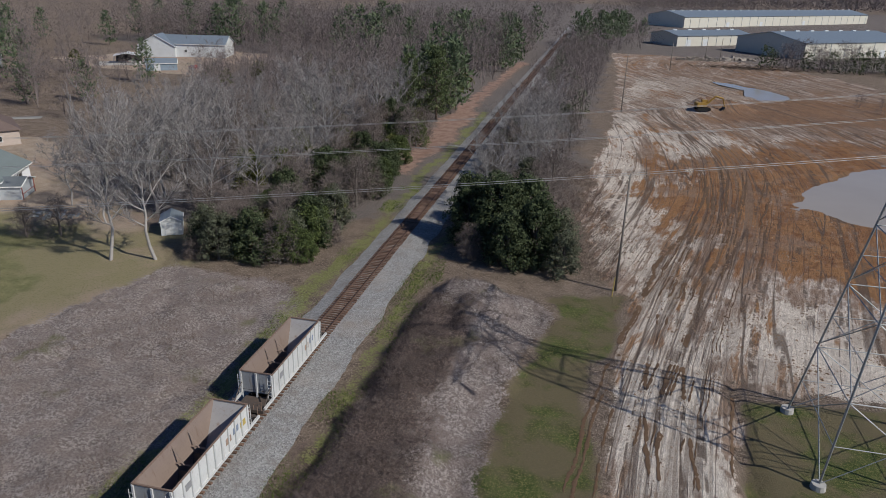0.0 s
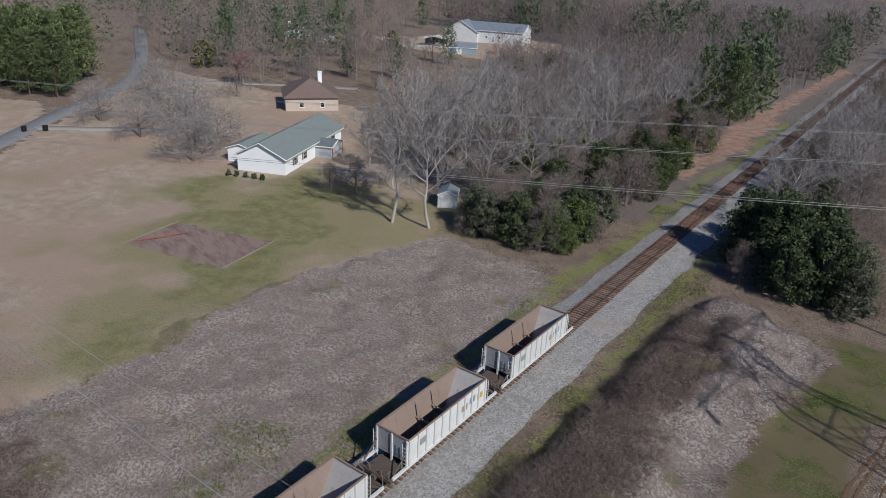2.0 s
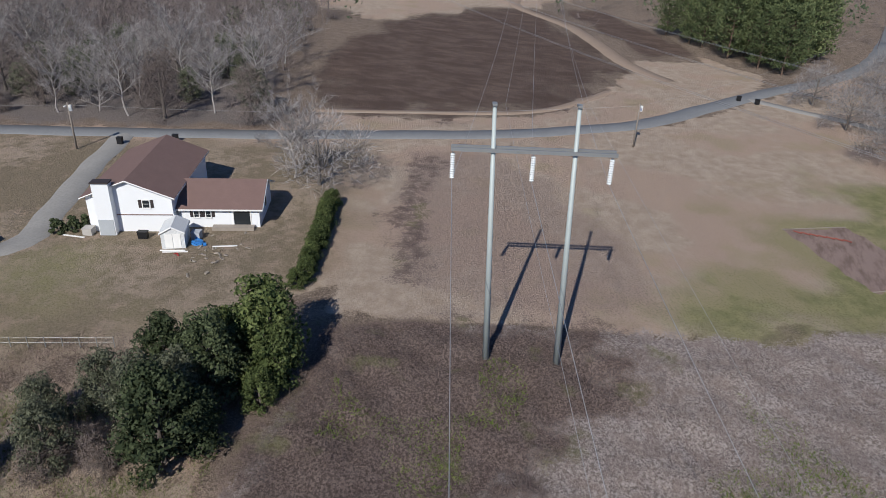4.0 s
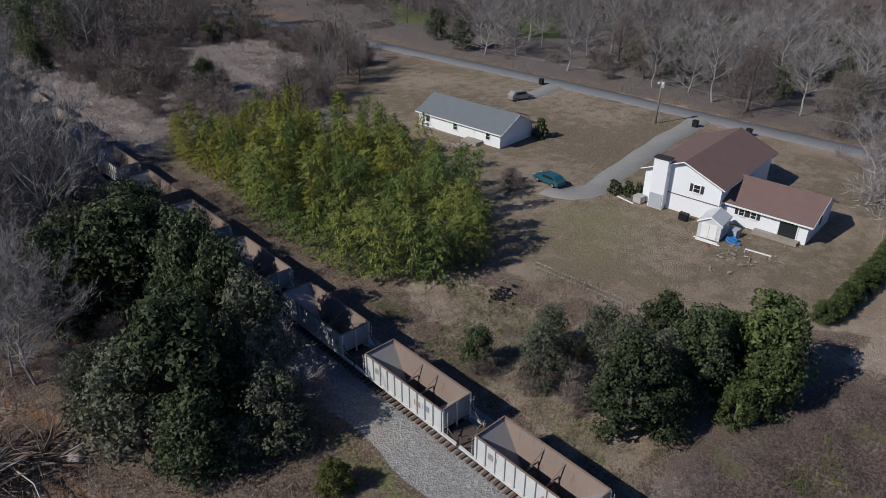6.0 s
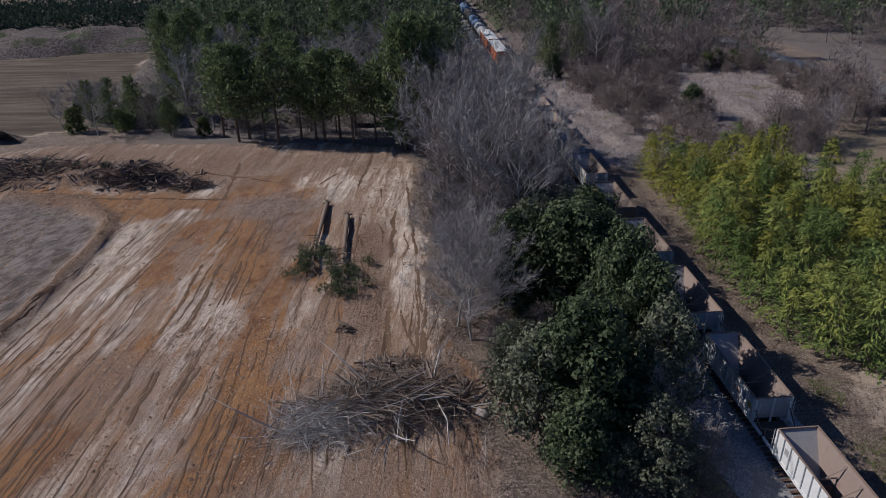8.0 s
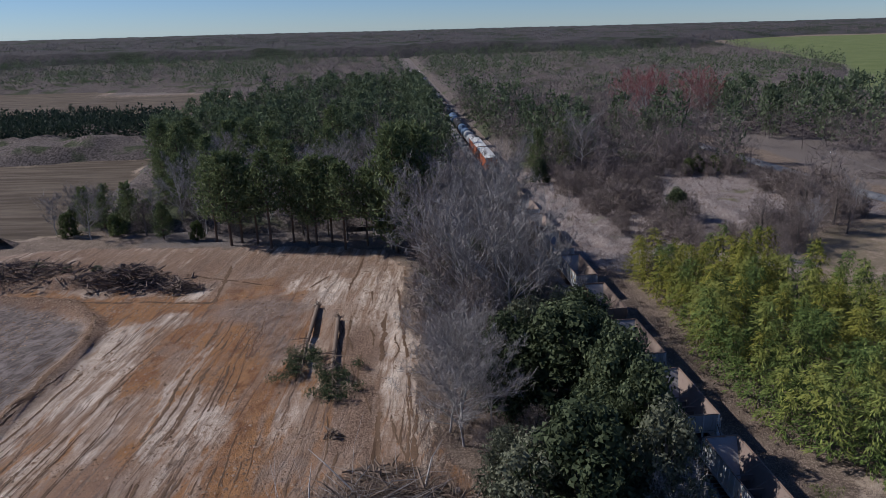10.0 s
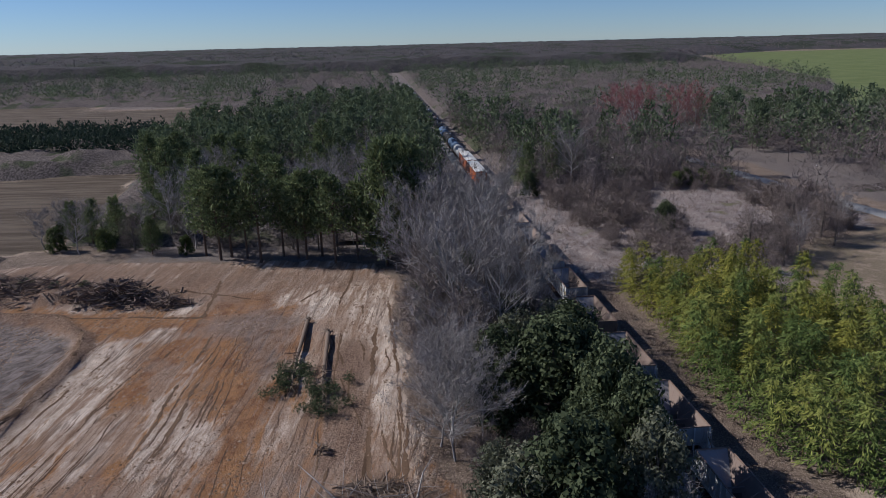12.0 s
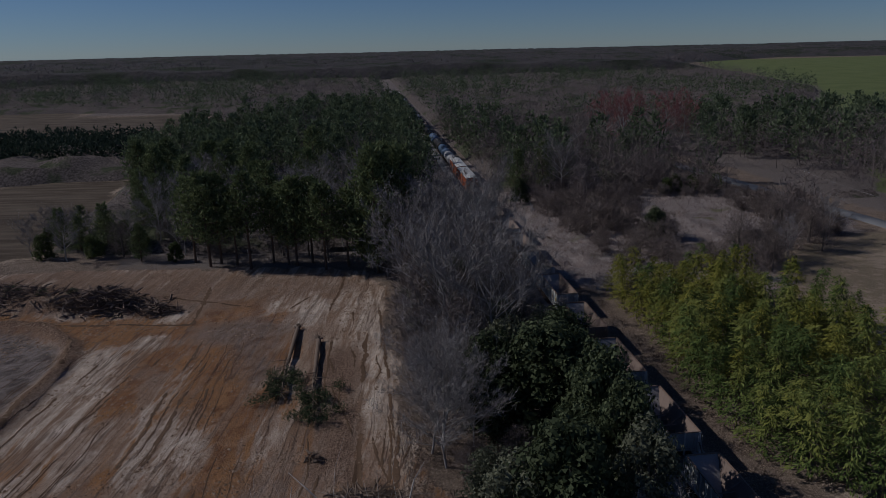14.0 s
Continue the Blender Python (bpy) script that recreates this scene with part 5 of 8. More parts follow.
heap("tarpaulin", -45.4, -28.8, 0.45, 9, 0.5, "tarp_blue", "crumpled blue plastic beside the shed", "tarpaulin", 3)
heap("rubbish", -43.4, -26.5, 2.2, 26, 0.28, "plank", "scattered boards and litter on the lawn", "rubbish", 4)
heap("rubbish", -55.9, 86.8, 1.6, 34, 0.6, "steel", "pile of scrap and old furniture under trees", "rubbish", 5)
heap("rubbish", -44.6, -72, 1.1, 30, 0.45, "plank", "garden clutter beside the long white house", "rubbish", 6)
heap("tarpaulin", -17.7, -38.4, 1.0, 40, 0.3, "black", "dark crumpled tarpaulin in the weeds", "tarpaulin", 7)
heap("toy", -42.6, -30.2, 0.15, 4, 0.25, "red", "small red plastic toy on the lawn", "toy", 8)
for i, (x, y, a) in enumerate([(-43.6, -30.9, 95), (-46.2, -43.5, 80), (-45.2, -25.4, 100), (-43.3, -30.5, 97)]):
    b = thing("board", pose(x, y, 0.05, 0, 0, a), "long white board lying on the grass", "board", "boards by the house")
    part("plank", Build().box(0, 0, 0, 2.8, 0.22, 0.08), M["trim"], b)

# long white house south-west
longh = thing("house", pose(-51.2, -76.0, 0, 0, 0, 4.5), "long low white house with grey shingle roof", "house")
gable_block(longh, 0, 0, 8.0, 17.2, 2.4, 4.4, "white_wall", "roof_grey", "y", 0.4)
for y in (-6.5, -0.5, 6.2):
    window(longh, 4.0, y, 1.45, 0.9, 1.1, (1, 0))
part("door", Build().box(4.03, 2.6, 1.1, 0.07, 1.7, 2.0), M["trim"], longh, "white double door")
part("dormer", Build().sheet([(-3.9, 3.5, 3.3), (-3.9, 8.0, 3.3), (-0.8, 8.0, 4.55), (-0.8, 3.5, 4.55)], (0, 0, -0.12)), M["roof_grey"], longh)
part("deck", Build().box(4.9, 3.8, 0.25, 1.8, 3.0, 0.5), M["plank"], longh, "weathered timber deck")

# white house with slate-coloured roof on the lawn
lawnh = thing("house", pose(-73.0, 89.3, 0, 0, 0, 22.0), "white bungalow with blue-grey shingle roof on a lawn", "house")
gable_block(lawnh, 0, 0, 9.2, 26.0, 3.1, 5.4, "white_wall", "roof_slate", "y", 0.5)
gable_block(lawnh, -6.6, -4.0, 5.0, 9.0, 2.6, 3.4, "white_wall", "roof_slate", "y", 0.3)
for y in (-9.0, -5.0, 8.5):
    window(lawnh, 4.6, y, 1.6, 1.1, 1.3, (1, 0), True)
gable_block(lawnh, 6.2, 2.5, 3.6, 5.5, 2.4, 3.2, "grey_wall", "roof_grey", "x", 0.3)
part("porch_rail", Build().bar((8.1, 0, 0.9), (8.1, 5, 0.9), 0.08).bar((8.1, 0, 0), (8.1, 0, 2.4), 0.12).bar((8.1, 5, 0), (8.1, 5, 2.4), 0.12), M["brick_red"], lawnh, "dark red porch rail")

brownh = thing("house", pose(-104.5, 124.0, 0, 0, 0, 50), "stone-faced house with brown hipped roof and white chimney", "house")
for s in (-1, 1):
    part("wall", Build().box(0, s * 6.9, 1.65, 12.8, 0.25, 3.3), M["stone_wall"], brownh)
    part("wall", Build().box(s * 6.3, 0, 1.65, 0.25, 13.5, 3.3), M["stone_wall"], brownh)
hip = [(-7.0, -7.6, 3.2), (7.0, -7.6, 3.2), (7.0, 7.6, 3.2), (-7.0, 7.6, 3.2), (0, -2.2, 7.2), (0, 2.2, 7.2)]
part("roof", Build().add(hip, [(0, 1, 4), (1, 2, 5, 4), (2, 3, 5), (3, 0, 4, 5), (3, 2, 1, 0)]), M["roof_tan"], brownh)
chimney(brownh, 2.6, 1.0, 1.0, 1.0, 8.2, "white_wall", "trim")
for x in (-2.5, 2.5):
    window(brownh, x, -7.03, 1.5, 1.1, 1.2, (0, -1))

gableh = thing("house", pose(-203, 212, 0, 0, 0, 48), "grey clapboard house with dark roof and brick base", "house")
gable_block(gableh, 0, 0, 12.0, 13.0, 4.6, 7.4, "grey_wall", "roof_dark", "y", 0.5)
part("brick_base", Build().box(0, -6.56, 0.8, 11.0, 0.12, 1.6), M["brick_red"], gableh, "red brick base course")
chimney(gableh, -3.6, -2.0, 1.1, 1.1, 8.2, "white_wall", "trim")
window(gableh, -2.6, -6.5, 3.2, 1.2, 1.5, (0, -1), True)
window(gableh, 2.6, -6.5, 3.2, 1.2, 1.5, (0, -1), True)
gable_block(gableh, 10.5, 2.0, 9.0, 9.0, 3.0, 4.6, "grey_wall", "roof_dark", "x", 0.4)

barn = thing("barn", pose(-153.5, 287.0, 0, 0, 0, 15), "long white sheet-metal barn with blue-grey roof", "barn")
gable_block(barn, 2, 0, 30.0, 15.0, 5.6, 8.6, "sheet_white", "roof_metal", "x", 0.5)
gable_block(barn, -12, -4.5, 16.0, 10.0, 4.6, 9.2, "sheet_white", "roof_metal", "y", 0.4)
for x in (-6, 0, 6):
    window(barn, x, -7.5, 2.6, 1.0, 1.1, (0, -1))
carport = thing("carport", pose(-160, 251.5, 0, 0, 0, 30), "open white metal carport on posts", "carport")
part("roof", Build().sheet([(-5, -4, 3.2), (0, -4, 4.2), (0, 4, 4.2), (-5, 4, 3.2)], (0, 0, -0.08)).sheet([(0, -4, 4.2), (5, -4, 3.2), (5, 4, 3.2), (0, 4, 4.2)], (0, 0, -0.08)), M["sheet_white"], carport)
for x in (-4.8, 4.8):
    for y in (-3.8, 0, 3.8):
        part("post", Build().box(x, y, 1.6, 0.14, 0.14, 3.2), M["steel"], carport)
part("back_panel", Build().box(0, 3.9, 1.7, 9.6, 0.08, 2.8), M["black"], carport)
part("slab", Build().box(-2, -1, 0.06, 20, 12, 0.12), M["concrete"], carport, "pale concrete slab")
sh = thing("barn", pose(-137.5, 240.5, 0, 0, 0, 32), "small faded blue sheet-metal barn", "barn")
gable_block(sh, 0, 0, 11.0, 6.0, 2.7, 4.2, "sheet_blue", "roof_metal", "x", 0.3)
part("door", Build().box(-1.5, -3.06, 1.2, 2.2, 0.08, 2.4), M["sheet_white"], sh)

# sheet-metal warehouses beyond the clearing
def warehouse(x, y, turn, l, w, eave, ridge, label, doors):
    h = thing("warehouse", pose(x, y, 0, 0, 0, turn), label, "warehouse", "sheds of the works yard")
    gable_block(h, 0, 0, l, w, eave, ridge, "cream_wall", "roof_metal", "x", 0.6, fascia="roof_metal")
    for d in doors:
        part("roller_door", Build().box(d, -w / 2 - 0.06, 2.0, 4.2, 0.12, 4.0), M["sheet_white"], h)
    for i in range(int(l // 12)):
        part("roof_vent", Build().box(-l / 2 + 8 + i * 12, 0, ridge + 0.3, 3.0, 0.9, 0.5), M["sheet_white"], h)
        part("downpipe", Build().box(-l / 2 + 8 + i * 12, -w / 2 - 0.1, eave / 2, 0.2, 0.15, eave), M["roof_metal"], h)
    return h


warehouse(86, 486, 38, 62, 24, 6.4, 8.6, "cream metal warehouse with pale blue roof and roller door", (-22, -8))
warehouse(150, 456, 38, 88, 46, 8.6, 12.6, "wide cream metal warehouse with blue-grey roof", (20,))
warehouse(180, 770, 46, 300, 40, 9.0, 13.0, "very long cream metal warehouse far behind", (-90, -40, 30))
heap("lumber", 92, 395, 5.0, 40, 2.2, "plank", "stacks of timber and scrap in the yard", "lumber", 9)
heap("scrap", 62, 470, 4.0, 16, 2.4, "steel", "stacked pipes and crates in the yard", "lumber", 10)


# ---- cars ----
def parked_car(x, y, turn, paint, label, tall=1.0, name="car"):
    car = thing(name, pose(x, y, 0, 0, 0, turn), label, "car")
    prof = [(-2.25, 0.35), (2.2, 0.35), (2.3, 0.75), (1.15, 0.95 * tall ** 0.4), (0.55, 1.42 * tall), (-1.35 - 0.6 * (tall - 1) * 3, 1.45 * tall), (-2.0 - 0.2 * (tall > 1), 1.0 * tall), (-2.3, 0.9)]
    for sx, nm in ((0.86, "body"),):
        b = Build()
        k = len(prof)
        b.add([(s * sx * (0.84 if z > 1.2 else 1), px, z) for s in (-1, 1) for px, z in prof], [tuple(range(k))[::-1], tuple(range(k, 2 * k))] + [(i, (i + 1) % k, k + (i + 1) % k, k + i) for i in range(k)])
        body = part(nm, b, M[paint], car, smooth=False)
    for s in (-1, 1):
        part("side_window", Build().sheet([(s * 0.80, 0.75, 1.02 * tall ** 0.6), (s * 0.80, -1.6, 1.04 * tall ** 0.6), (s * 0.74, -1.25, 1.38 * tall), (s * 0.74, 0.45, 1.36 * tall)], (s * 0.06, 0, 0)), M["glass"], body)
        for px in (-1.4, 1.4):
            w = part("wheel", Build().tube((s * 0.68, px, 0.33), (s * 0.9, px, 0.33), 0.33, 0.33, 14), M["rubber"], car)
            part("rim", Build().tube((s * 0.9, px, 0.33), (s * 0.915, px, 0.33), 0.2, 0.2, 10), M["steel"], w)
        part("headlight", Build().box(s * 0.6, 2.25, 0.72, 0.35, 0.08, 0.16), M["trim"], body)
        part("tail_light", Build().box(s * 0.65, -2.28, 0.8, 0.3, 0.06, 0.18), M["red"], body)
    part("windscreen", Build().sheet([(-0.66, 1.05, 1.0 * tall ** 0.5), (0.66, 1.05, 1.0 * tall ** 0.5), (0.6, 0.6, 1.36 * tall), (-0.6, 0.6, 1.36 * tall)], (0, 0.05, 0.05)), M["glass"], body)
    return car


M["paint_teal"] = plain("paint_teal", (0.02, 0.10, 0.13), 0.25, vary=0.05, spec=0.6)
M["paint_silver"] = plain("paint_silver", (0.38, 0.36, 0.35), 0.3, 0.3, vary=0.05, spec=0.6)
parked_car(-43.2, -53.6, 175, "paint_teal", "dark teal saloon car parked on the drive")
parked_car(-69.8, -82.4, 75, "paint_silver", "silver minivan parked on the short drive", 1.2)
parked_car(-158.5, 252, 10, "paint_silver", "grey car under the carport")
parked_car(-128.3, 247.3, 60, "red", "small red car parked by the barn")


# ---- poles, towers and wires ----
def wire(points, r, sag, group, label="thin grey overhead power wire"):
    """A hanging wire between supports."""
    a, b = Vector(points[0]), Vector(points[1])
    w = Build()
    vs, side = [], Vector((b.y - a.y, a.x - b.x, 0)).normalized() * r
    for i in range(41):
        k = i / 40
        p = a.lerp(b, k) - Vector((0, 0, sag * 4 * k * (1 - k)))
        vs += [p + side, p + Vector((0, 0, r)), p - side, p - Vector((0, 0, r))]
    w.add(vs, [(4 * i + j, 4 * i + (j + 1) % 4, 4 * i + 4 + (j + 1) % 4, 4 * i + 4 + j) for i in range(40) for j in range(4)])
    return tagged(new("overhead_wire", w.mesh("overhead_wire", M["wire"])), label, "wire", group)


hf = thing("transmission_pole", pose(-25.1, 0, 0), "galvanised steel H-frame power pole with crossarm", "power pole")
for y, top in ((4.25, 23.3), (10.65, 23.4)):
    part("pole", Build().tube((0, y, -0.3), (0, y - 0.8, top), 0.31, 0.15, 20), M["steel_pole"], hf, smooth=True)
    part("pole_cap", Build().box(0, y - 0.8, top + 0.1, 0.6, 0.35, 0.2), M["steel"], hf)
for x in (-0.36, 0.36):
    part("crossarm", Build().box(x, 6.75, 19.85, 0.14, 12.9, 0.3), M["steel"], hf)
for y in (0.45, 6.75, 12.9):
    ins = part("insulator", Build().tube((0, y, 19.7), (0, y, 17.3), 0.05, 0.05, 6), M["steel"], hf)
    for i in range(11):
        part("insulator_disc", Build().tube((0, y, 19.4 - i * 0.19), (0, y, 19.3 - i * 0.19), 0.10, 0.21, 10), M["insulator"], ins)
    wire([(-25.1, y, 17.3), (150, y + 1, 20)], 0.022, 3.0, "wires of the H-frame line")
    wire([(-25.1, y, 17.3), (-230, y + 22, 24)], 0.018, 5.5, "wires of the H-frame line")
for y in (4.25, 10.65):
    wire([(-25.1, y, 23.4), (150, y + 1, 25)], 0.009, 2.5, "wires of the H-frame line", "thin overhead ground wire")
    wire([(-25.1, y, 23.4), (-230, y + 22, 29)], 0.009, 4.5, "wires of the H-frame line", "thin overhead ground wire")


def lattice_tower(x, y, turn):
    t = thing("lattice_tower", pose(x, y, 0, 0, 0, turn), "tall galvanised lattice power tower on concrete feet", "power tower")
    top, half, waist = 33.0, 5.35, 1.5

    def corner(i, z):
        k = half + (waist - half) * min(z / top, 1)
        return Vector(((-1, 1, 1, -1)[i] * k, (-1, -1, 1, 1)[i] * k, z))

    levels = [0, 7.5, 14, 19.5, 24, 27.5, 30.5, 33]
    for i in range(4):
        part("footing", Build().tube(tuple(corner(i, 0) + Vector((0, 0, -0.4))), tuple(corner(i, 0) + Vector((0, 0, 0.45))), 0.65, 0.55, 12), M["concrete"], t, "round concrete footing")
        part("leg", Build().bar(tuple(corner(i, 0.4)), tuple(corner(i, top)), 0.14), M["steel"], t)
        j = (i + 1) % 4
        for a, b in zip(levels, levels[1:]):
            part("brace", Build().bar(tuple(corner(i, a + 0.4)), tuple(corner(j, b)), 0.065), M["steel"], t)
            part("brace", Build().bar(tuple(corner(j, a + 0.4)), tuple(corner(i, b)), 0.065), M["steel"], t)
            part("strut", Build().bar(tuple(corner(i, b)), tuple(corner(j, b)), 0.08), M["steel"], t)
            m = corner(i, (a + b) / 2).lerp(corner(j, (a + b) / 2), 0.5)
            if b < 22:
                part("strut", Build().bar(tuple(corner(i, (a + b) / 2)), tuple(m), 0.06), M["steel"], t)
                part("strut", Build().bar(tuple(corner(j, (a + b) / 2)), tuple(m), 0.06), M["steel"], t)
    for s in (-1, 1):
        for xx in (-1.2, 1.2):
            part("arm", Build().bar((xx, 0, 33), (0, s * 11.5, 31.5), 0.12).bar((xx, 0, 30.5), (0, s * 11.5, 31.3), 0.1), M["steel"], t)
        for k in range(1, 6):
            yy = s * 11.5 * k / 6
            part("arm_strut", Build().bar((0.2 * (6 - k), yy, 33 - 1.5 * k / 6), (0.2 * (6 - k), yy, 30.5 + 0.8 * k / 6), 0.06), M["steel"], t)
        part("peak", Build().bar((-1.2, s * 1.2, 33), (0, s * 4.0, 37.5), 0.1).bar((1.2, s * 1.2, 33), (0, s * 4.0, 37.5), 0.1), M["steel"], t)
    for yy in (-10.8, 0, 10.8):
        ins = part("insulator", Build().tube((0, yy, 31.0), (0, yy, 28.6), 0.05, 0.05, 6), M["steel"], t)
        for i in range(10):
            part("insulator_disc", Build().tube((0, yy, 30.8 - i * 0.2), (0, yy, 30.7 - i * 0.2), 0.1, 0.2, 8), M["insulator"], ins)
    return t


lattice_tower(51.9, 55.0, 0)
for off, z in ((-10.4, 28.6), (0, 28.6), (10.4, 28.6)):
    for d in (-0.22, 0.22):
        wire([(51.9, 57.5 + off + d, z), (-250, -42 + off + d, 29)], 0.013, 6.5, "wires of the tower line")
        wire([(51.9, 57.5 + off + d, z), (330, 150 + off + d, 29)], 0.013, 6.5, "wires of the tower line")


def utility_pole(x, y, h, label, lamp=False, arm=0.0, turn=0.0):
    p = thing("utility_pole", pose(x, y, 0, 0, 0, turn), label, "utility pole")
    part("pole", Build().tube((0, 0, -0.3), (0, 0, h), 0.17, 0.11, 10), M["wood_pole"], p, smooth=True)
    if lamp:
        part("lamp_arm", Build().bar((0, 0, h - 0.6), (0.8, 0, h - 0.4), 0.05), M["steel"], p)
        part("lamp_head", Build().box(0.9, 0, h - 0.4, 0.5, 0.25, 0.14), M["trim"], p)
        part("transformer", Build().tube((0.0, 0.3, h - 1.3), (0.0, 0.3, h - 0.4), 0.25, 0.25, 12), M["trim"], p, "pale metal transformer can")
    if arm:
        part("crossarm", Build().box(0, 0, h - 0.5, 0.12, arm, 0.14), M["wood_pole"], p)
        for s in (-1, 0, 1):
            part("insulator", Build().tube((0, s * arm * 0.45, h - 0.4), (0, s * arm * 0.45, h - 0.15), 0.06, 0.05, 8), M["insulator"], p)
    return p


utility_pole(31.0, 83.2, 15.4, "tall bare wooden pole with a yellow guy marker")
guy = thing("guy_marker", pose(30.6, 81.4, 0), "yellow plastic guy-wire marker tube", "guy marker")
part("tube", Build().tube((0, 0, 0), (0.1, 0.5, 2.4), 0.07, 0.07, 8), M["mark_yellow"], guy)
utility_pole(33.3, 215.6, 17.0, "wooden power pole at the edge of the clearing", arm=2.4)
utility_pole(55.7, 330, 12, "wooden power pole by the works yard", arm=2.4)
utility_pole(76.4, 380, 12, "wooden power pole by the works yard", arm=2.4)
utility_pole(84, 384, 11, "wooden power pole by the works yard", arm=2.4)
utility_pole(-76.4, -58, 7.4, "wooden lamp pole beside the drive", True)
utility_pole(-88.9, 32.1, 7.6, "wooden pole with transformer beside the lane", True)
utility_pole(-70.5, -142, 9, "wooden power pole beside the lane", arm=1.8)
wire([(-76.4, -58, 7.0), (-88.9, 32.1, 7.2)], 0.015, 1.2, "wires along the lane")
wire([(-76.4, -58, 7.0), (-70.5, -142, 8.6)], 0.015, 1.2, "wires along the lane")
wire([(-88.9, 32.1, 7.2), (-165, 110, 9)], 0.015, 1.5, "wires along the lane")

fence = thing("wire_fence", pose(0, 0, 0), "low wire fence on thin posts at the lawn edge", "fence")
for i in range(8):
    part("post", Build().tube((-23.9 - 0.1 * i, -39.6 + i * 1.5, 0), (-23.9 - 0.1 * i, -39.6 + i * 1.5, 1.1), 0.04, 0.04, 6), M["steel"], fence)
for z in (0.5, 1.05):
    part("strand", Build().tube((-23.9, -39.6, z), (-24.6, -29.1, z), 0.012, 0.012, 4), M["steel"], fence)

# ---- the clearing ----
def excavator(x, y, turn):
    e = thing("excavator", pose(x, y, 0.6, 0, 0, turn), "yellow tracked excavator with lowered boom on a spoil heap", "excavator")
    for s in (-1, 1):
        b = Build().box(s * 1.2, 0, 0.45, 0.6, 3.2, 0.9)
        for yy in (-1.6, 1.6):
            b.tube((s * 0.9, yy, 0.45), (s * 1.5, yy, 0.45), 0.45, 0.45, 12)
        part("track", b, M["rubber"], e)
    part("turntable", Build().tube((0, 0, 0.8), (0, 0, 1.15), 0.8, 0.8, 14), M["black"], e)
    part("body", Build().box(0.1, -0.8, 1.75, 2.6, 3.0, 1.2), M["machine_yellow"], e)
    cab = part("cab", Build().box(-0.75, 0.6, 2.1, 1.0, 1.7, 1.9), M["machine_yellow"], e)
    part("cab_window", Build().box(-0.75, 1.47, 2.4, 0.85, 0.06, 1.1), M["glass"], cab)
    part("cab_window", Build().box(-1.27, 0.6, 2.4, 0.06, 1.4, 1.0), M["glass"], cab)
    boom = part("boom", Build().bar((0.3, 0.8, 1.8), (0.3, 3.4, 4.3), 0.42).bar((0.3, 3.4, 4.3), (0.3, 5.9, 3.6), 0.38), M["machine_yellow"], e)
    part("stick", Build().bar((0.3, 5.7, 3.8), (0.3, 6.6, 1.2), 0.3), M["machine_yellow"], boom)
    part("bucket", Build().sheet([(-0.3, 6.3, 1.2), (0.9, 6.3, 1.2), (0.9, 5.7, 0.4), (-0.3, 5.7, 0.4)], (0, 0.5, -0.2)), M["black"], boom)
    part("ram", Build().tube((0.3, 1.2, 1.6), (0.3, 3.0, 3.7), 0.09, 0.07, 8), M["steel"], boom)


excavator(57.5, 224.5, -75)


def felled_tree(x, y, turn, length, label):
    f = thing("felled_tree", pose(x, y, 0.3, 0, 0, turn), label, "felled tree", "felled trees in the clearing")
    r = random.Random(int(x * 10))
    part("trunk", Build().tube((0, 0, 0.1), (0.1, length * 0.6, 0.15), 0.3, 0.21, 10).tube((0.1, length * 0.6, 0.15), (-0.2, length, 0.3), 0.21, 0.06, 10), M["log"], f)
    roots = Build()
    for i in range(14):
        a = i * 0.45
        roots.tube((0, 0, 0.2), (math.cos(a) * r.uniform(0.4, 0.9), -r.uniform(0.1, 0.6), 0.3 + math.sin(a) * r.uniform(0.3, 0.7)), 0.1, 0.03, 4)
    part("root_plate", roots, M["log"], f)
    limbs = Build()
    for i in range(26):
        yy = length * r.uniform(0.45, 1.0)
        limbs.tube((0, yy, 0.3), (r.uniform(-2.6, 2.6), yy + r.uniform(0.3, 2.4), r.uniform(0.1, 1.4)), 0.06, 0.015, 3)
    part("limb_tangle", limbs, M["log"], f)
    gen = np.random.default_rng(int(y * 7) % 1000)
    k = 3400
    heart = np.stack([gen.normal(0, 1.3, 18), length * gen.uniform(0.68, 1.04, 18), gen.uniform(0.1, 0.5, 18)], 1)
    cc = heart[gen.integers(0, 18, k)] + gen.normal(size=(k, 3)) * [0.42, 0.5, 0.22]
    cc[:, 2] = np.abs(cc[:, 2]) + 0.02
    nn = gen.normal(size=(k, 3)) + [0, 0, 0.8]
    v, fc = leaves(cc, unit(nn), gen.uniform(0.09, 0.2, k), gen, 0.35)
    part("foliage", mesh_np("foliage", v, fc, M["leaf_dark"]), None, f, "wilting dark green foliage")


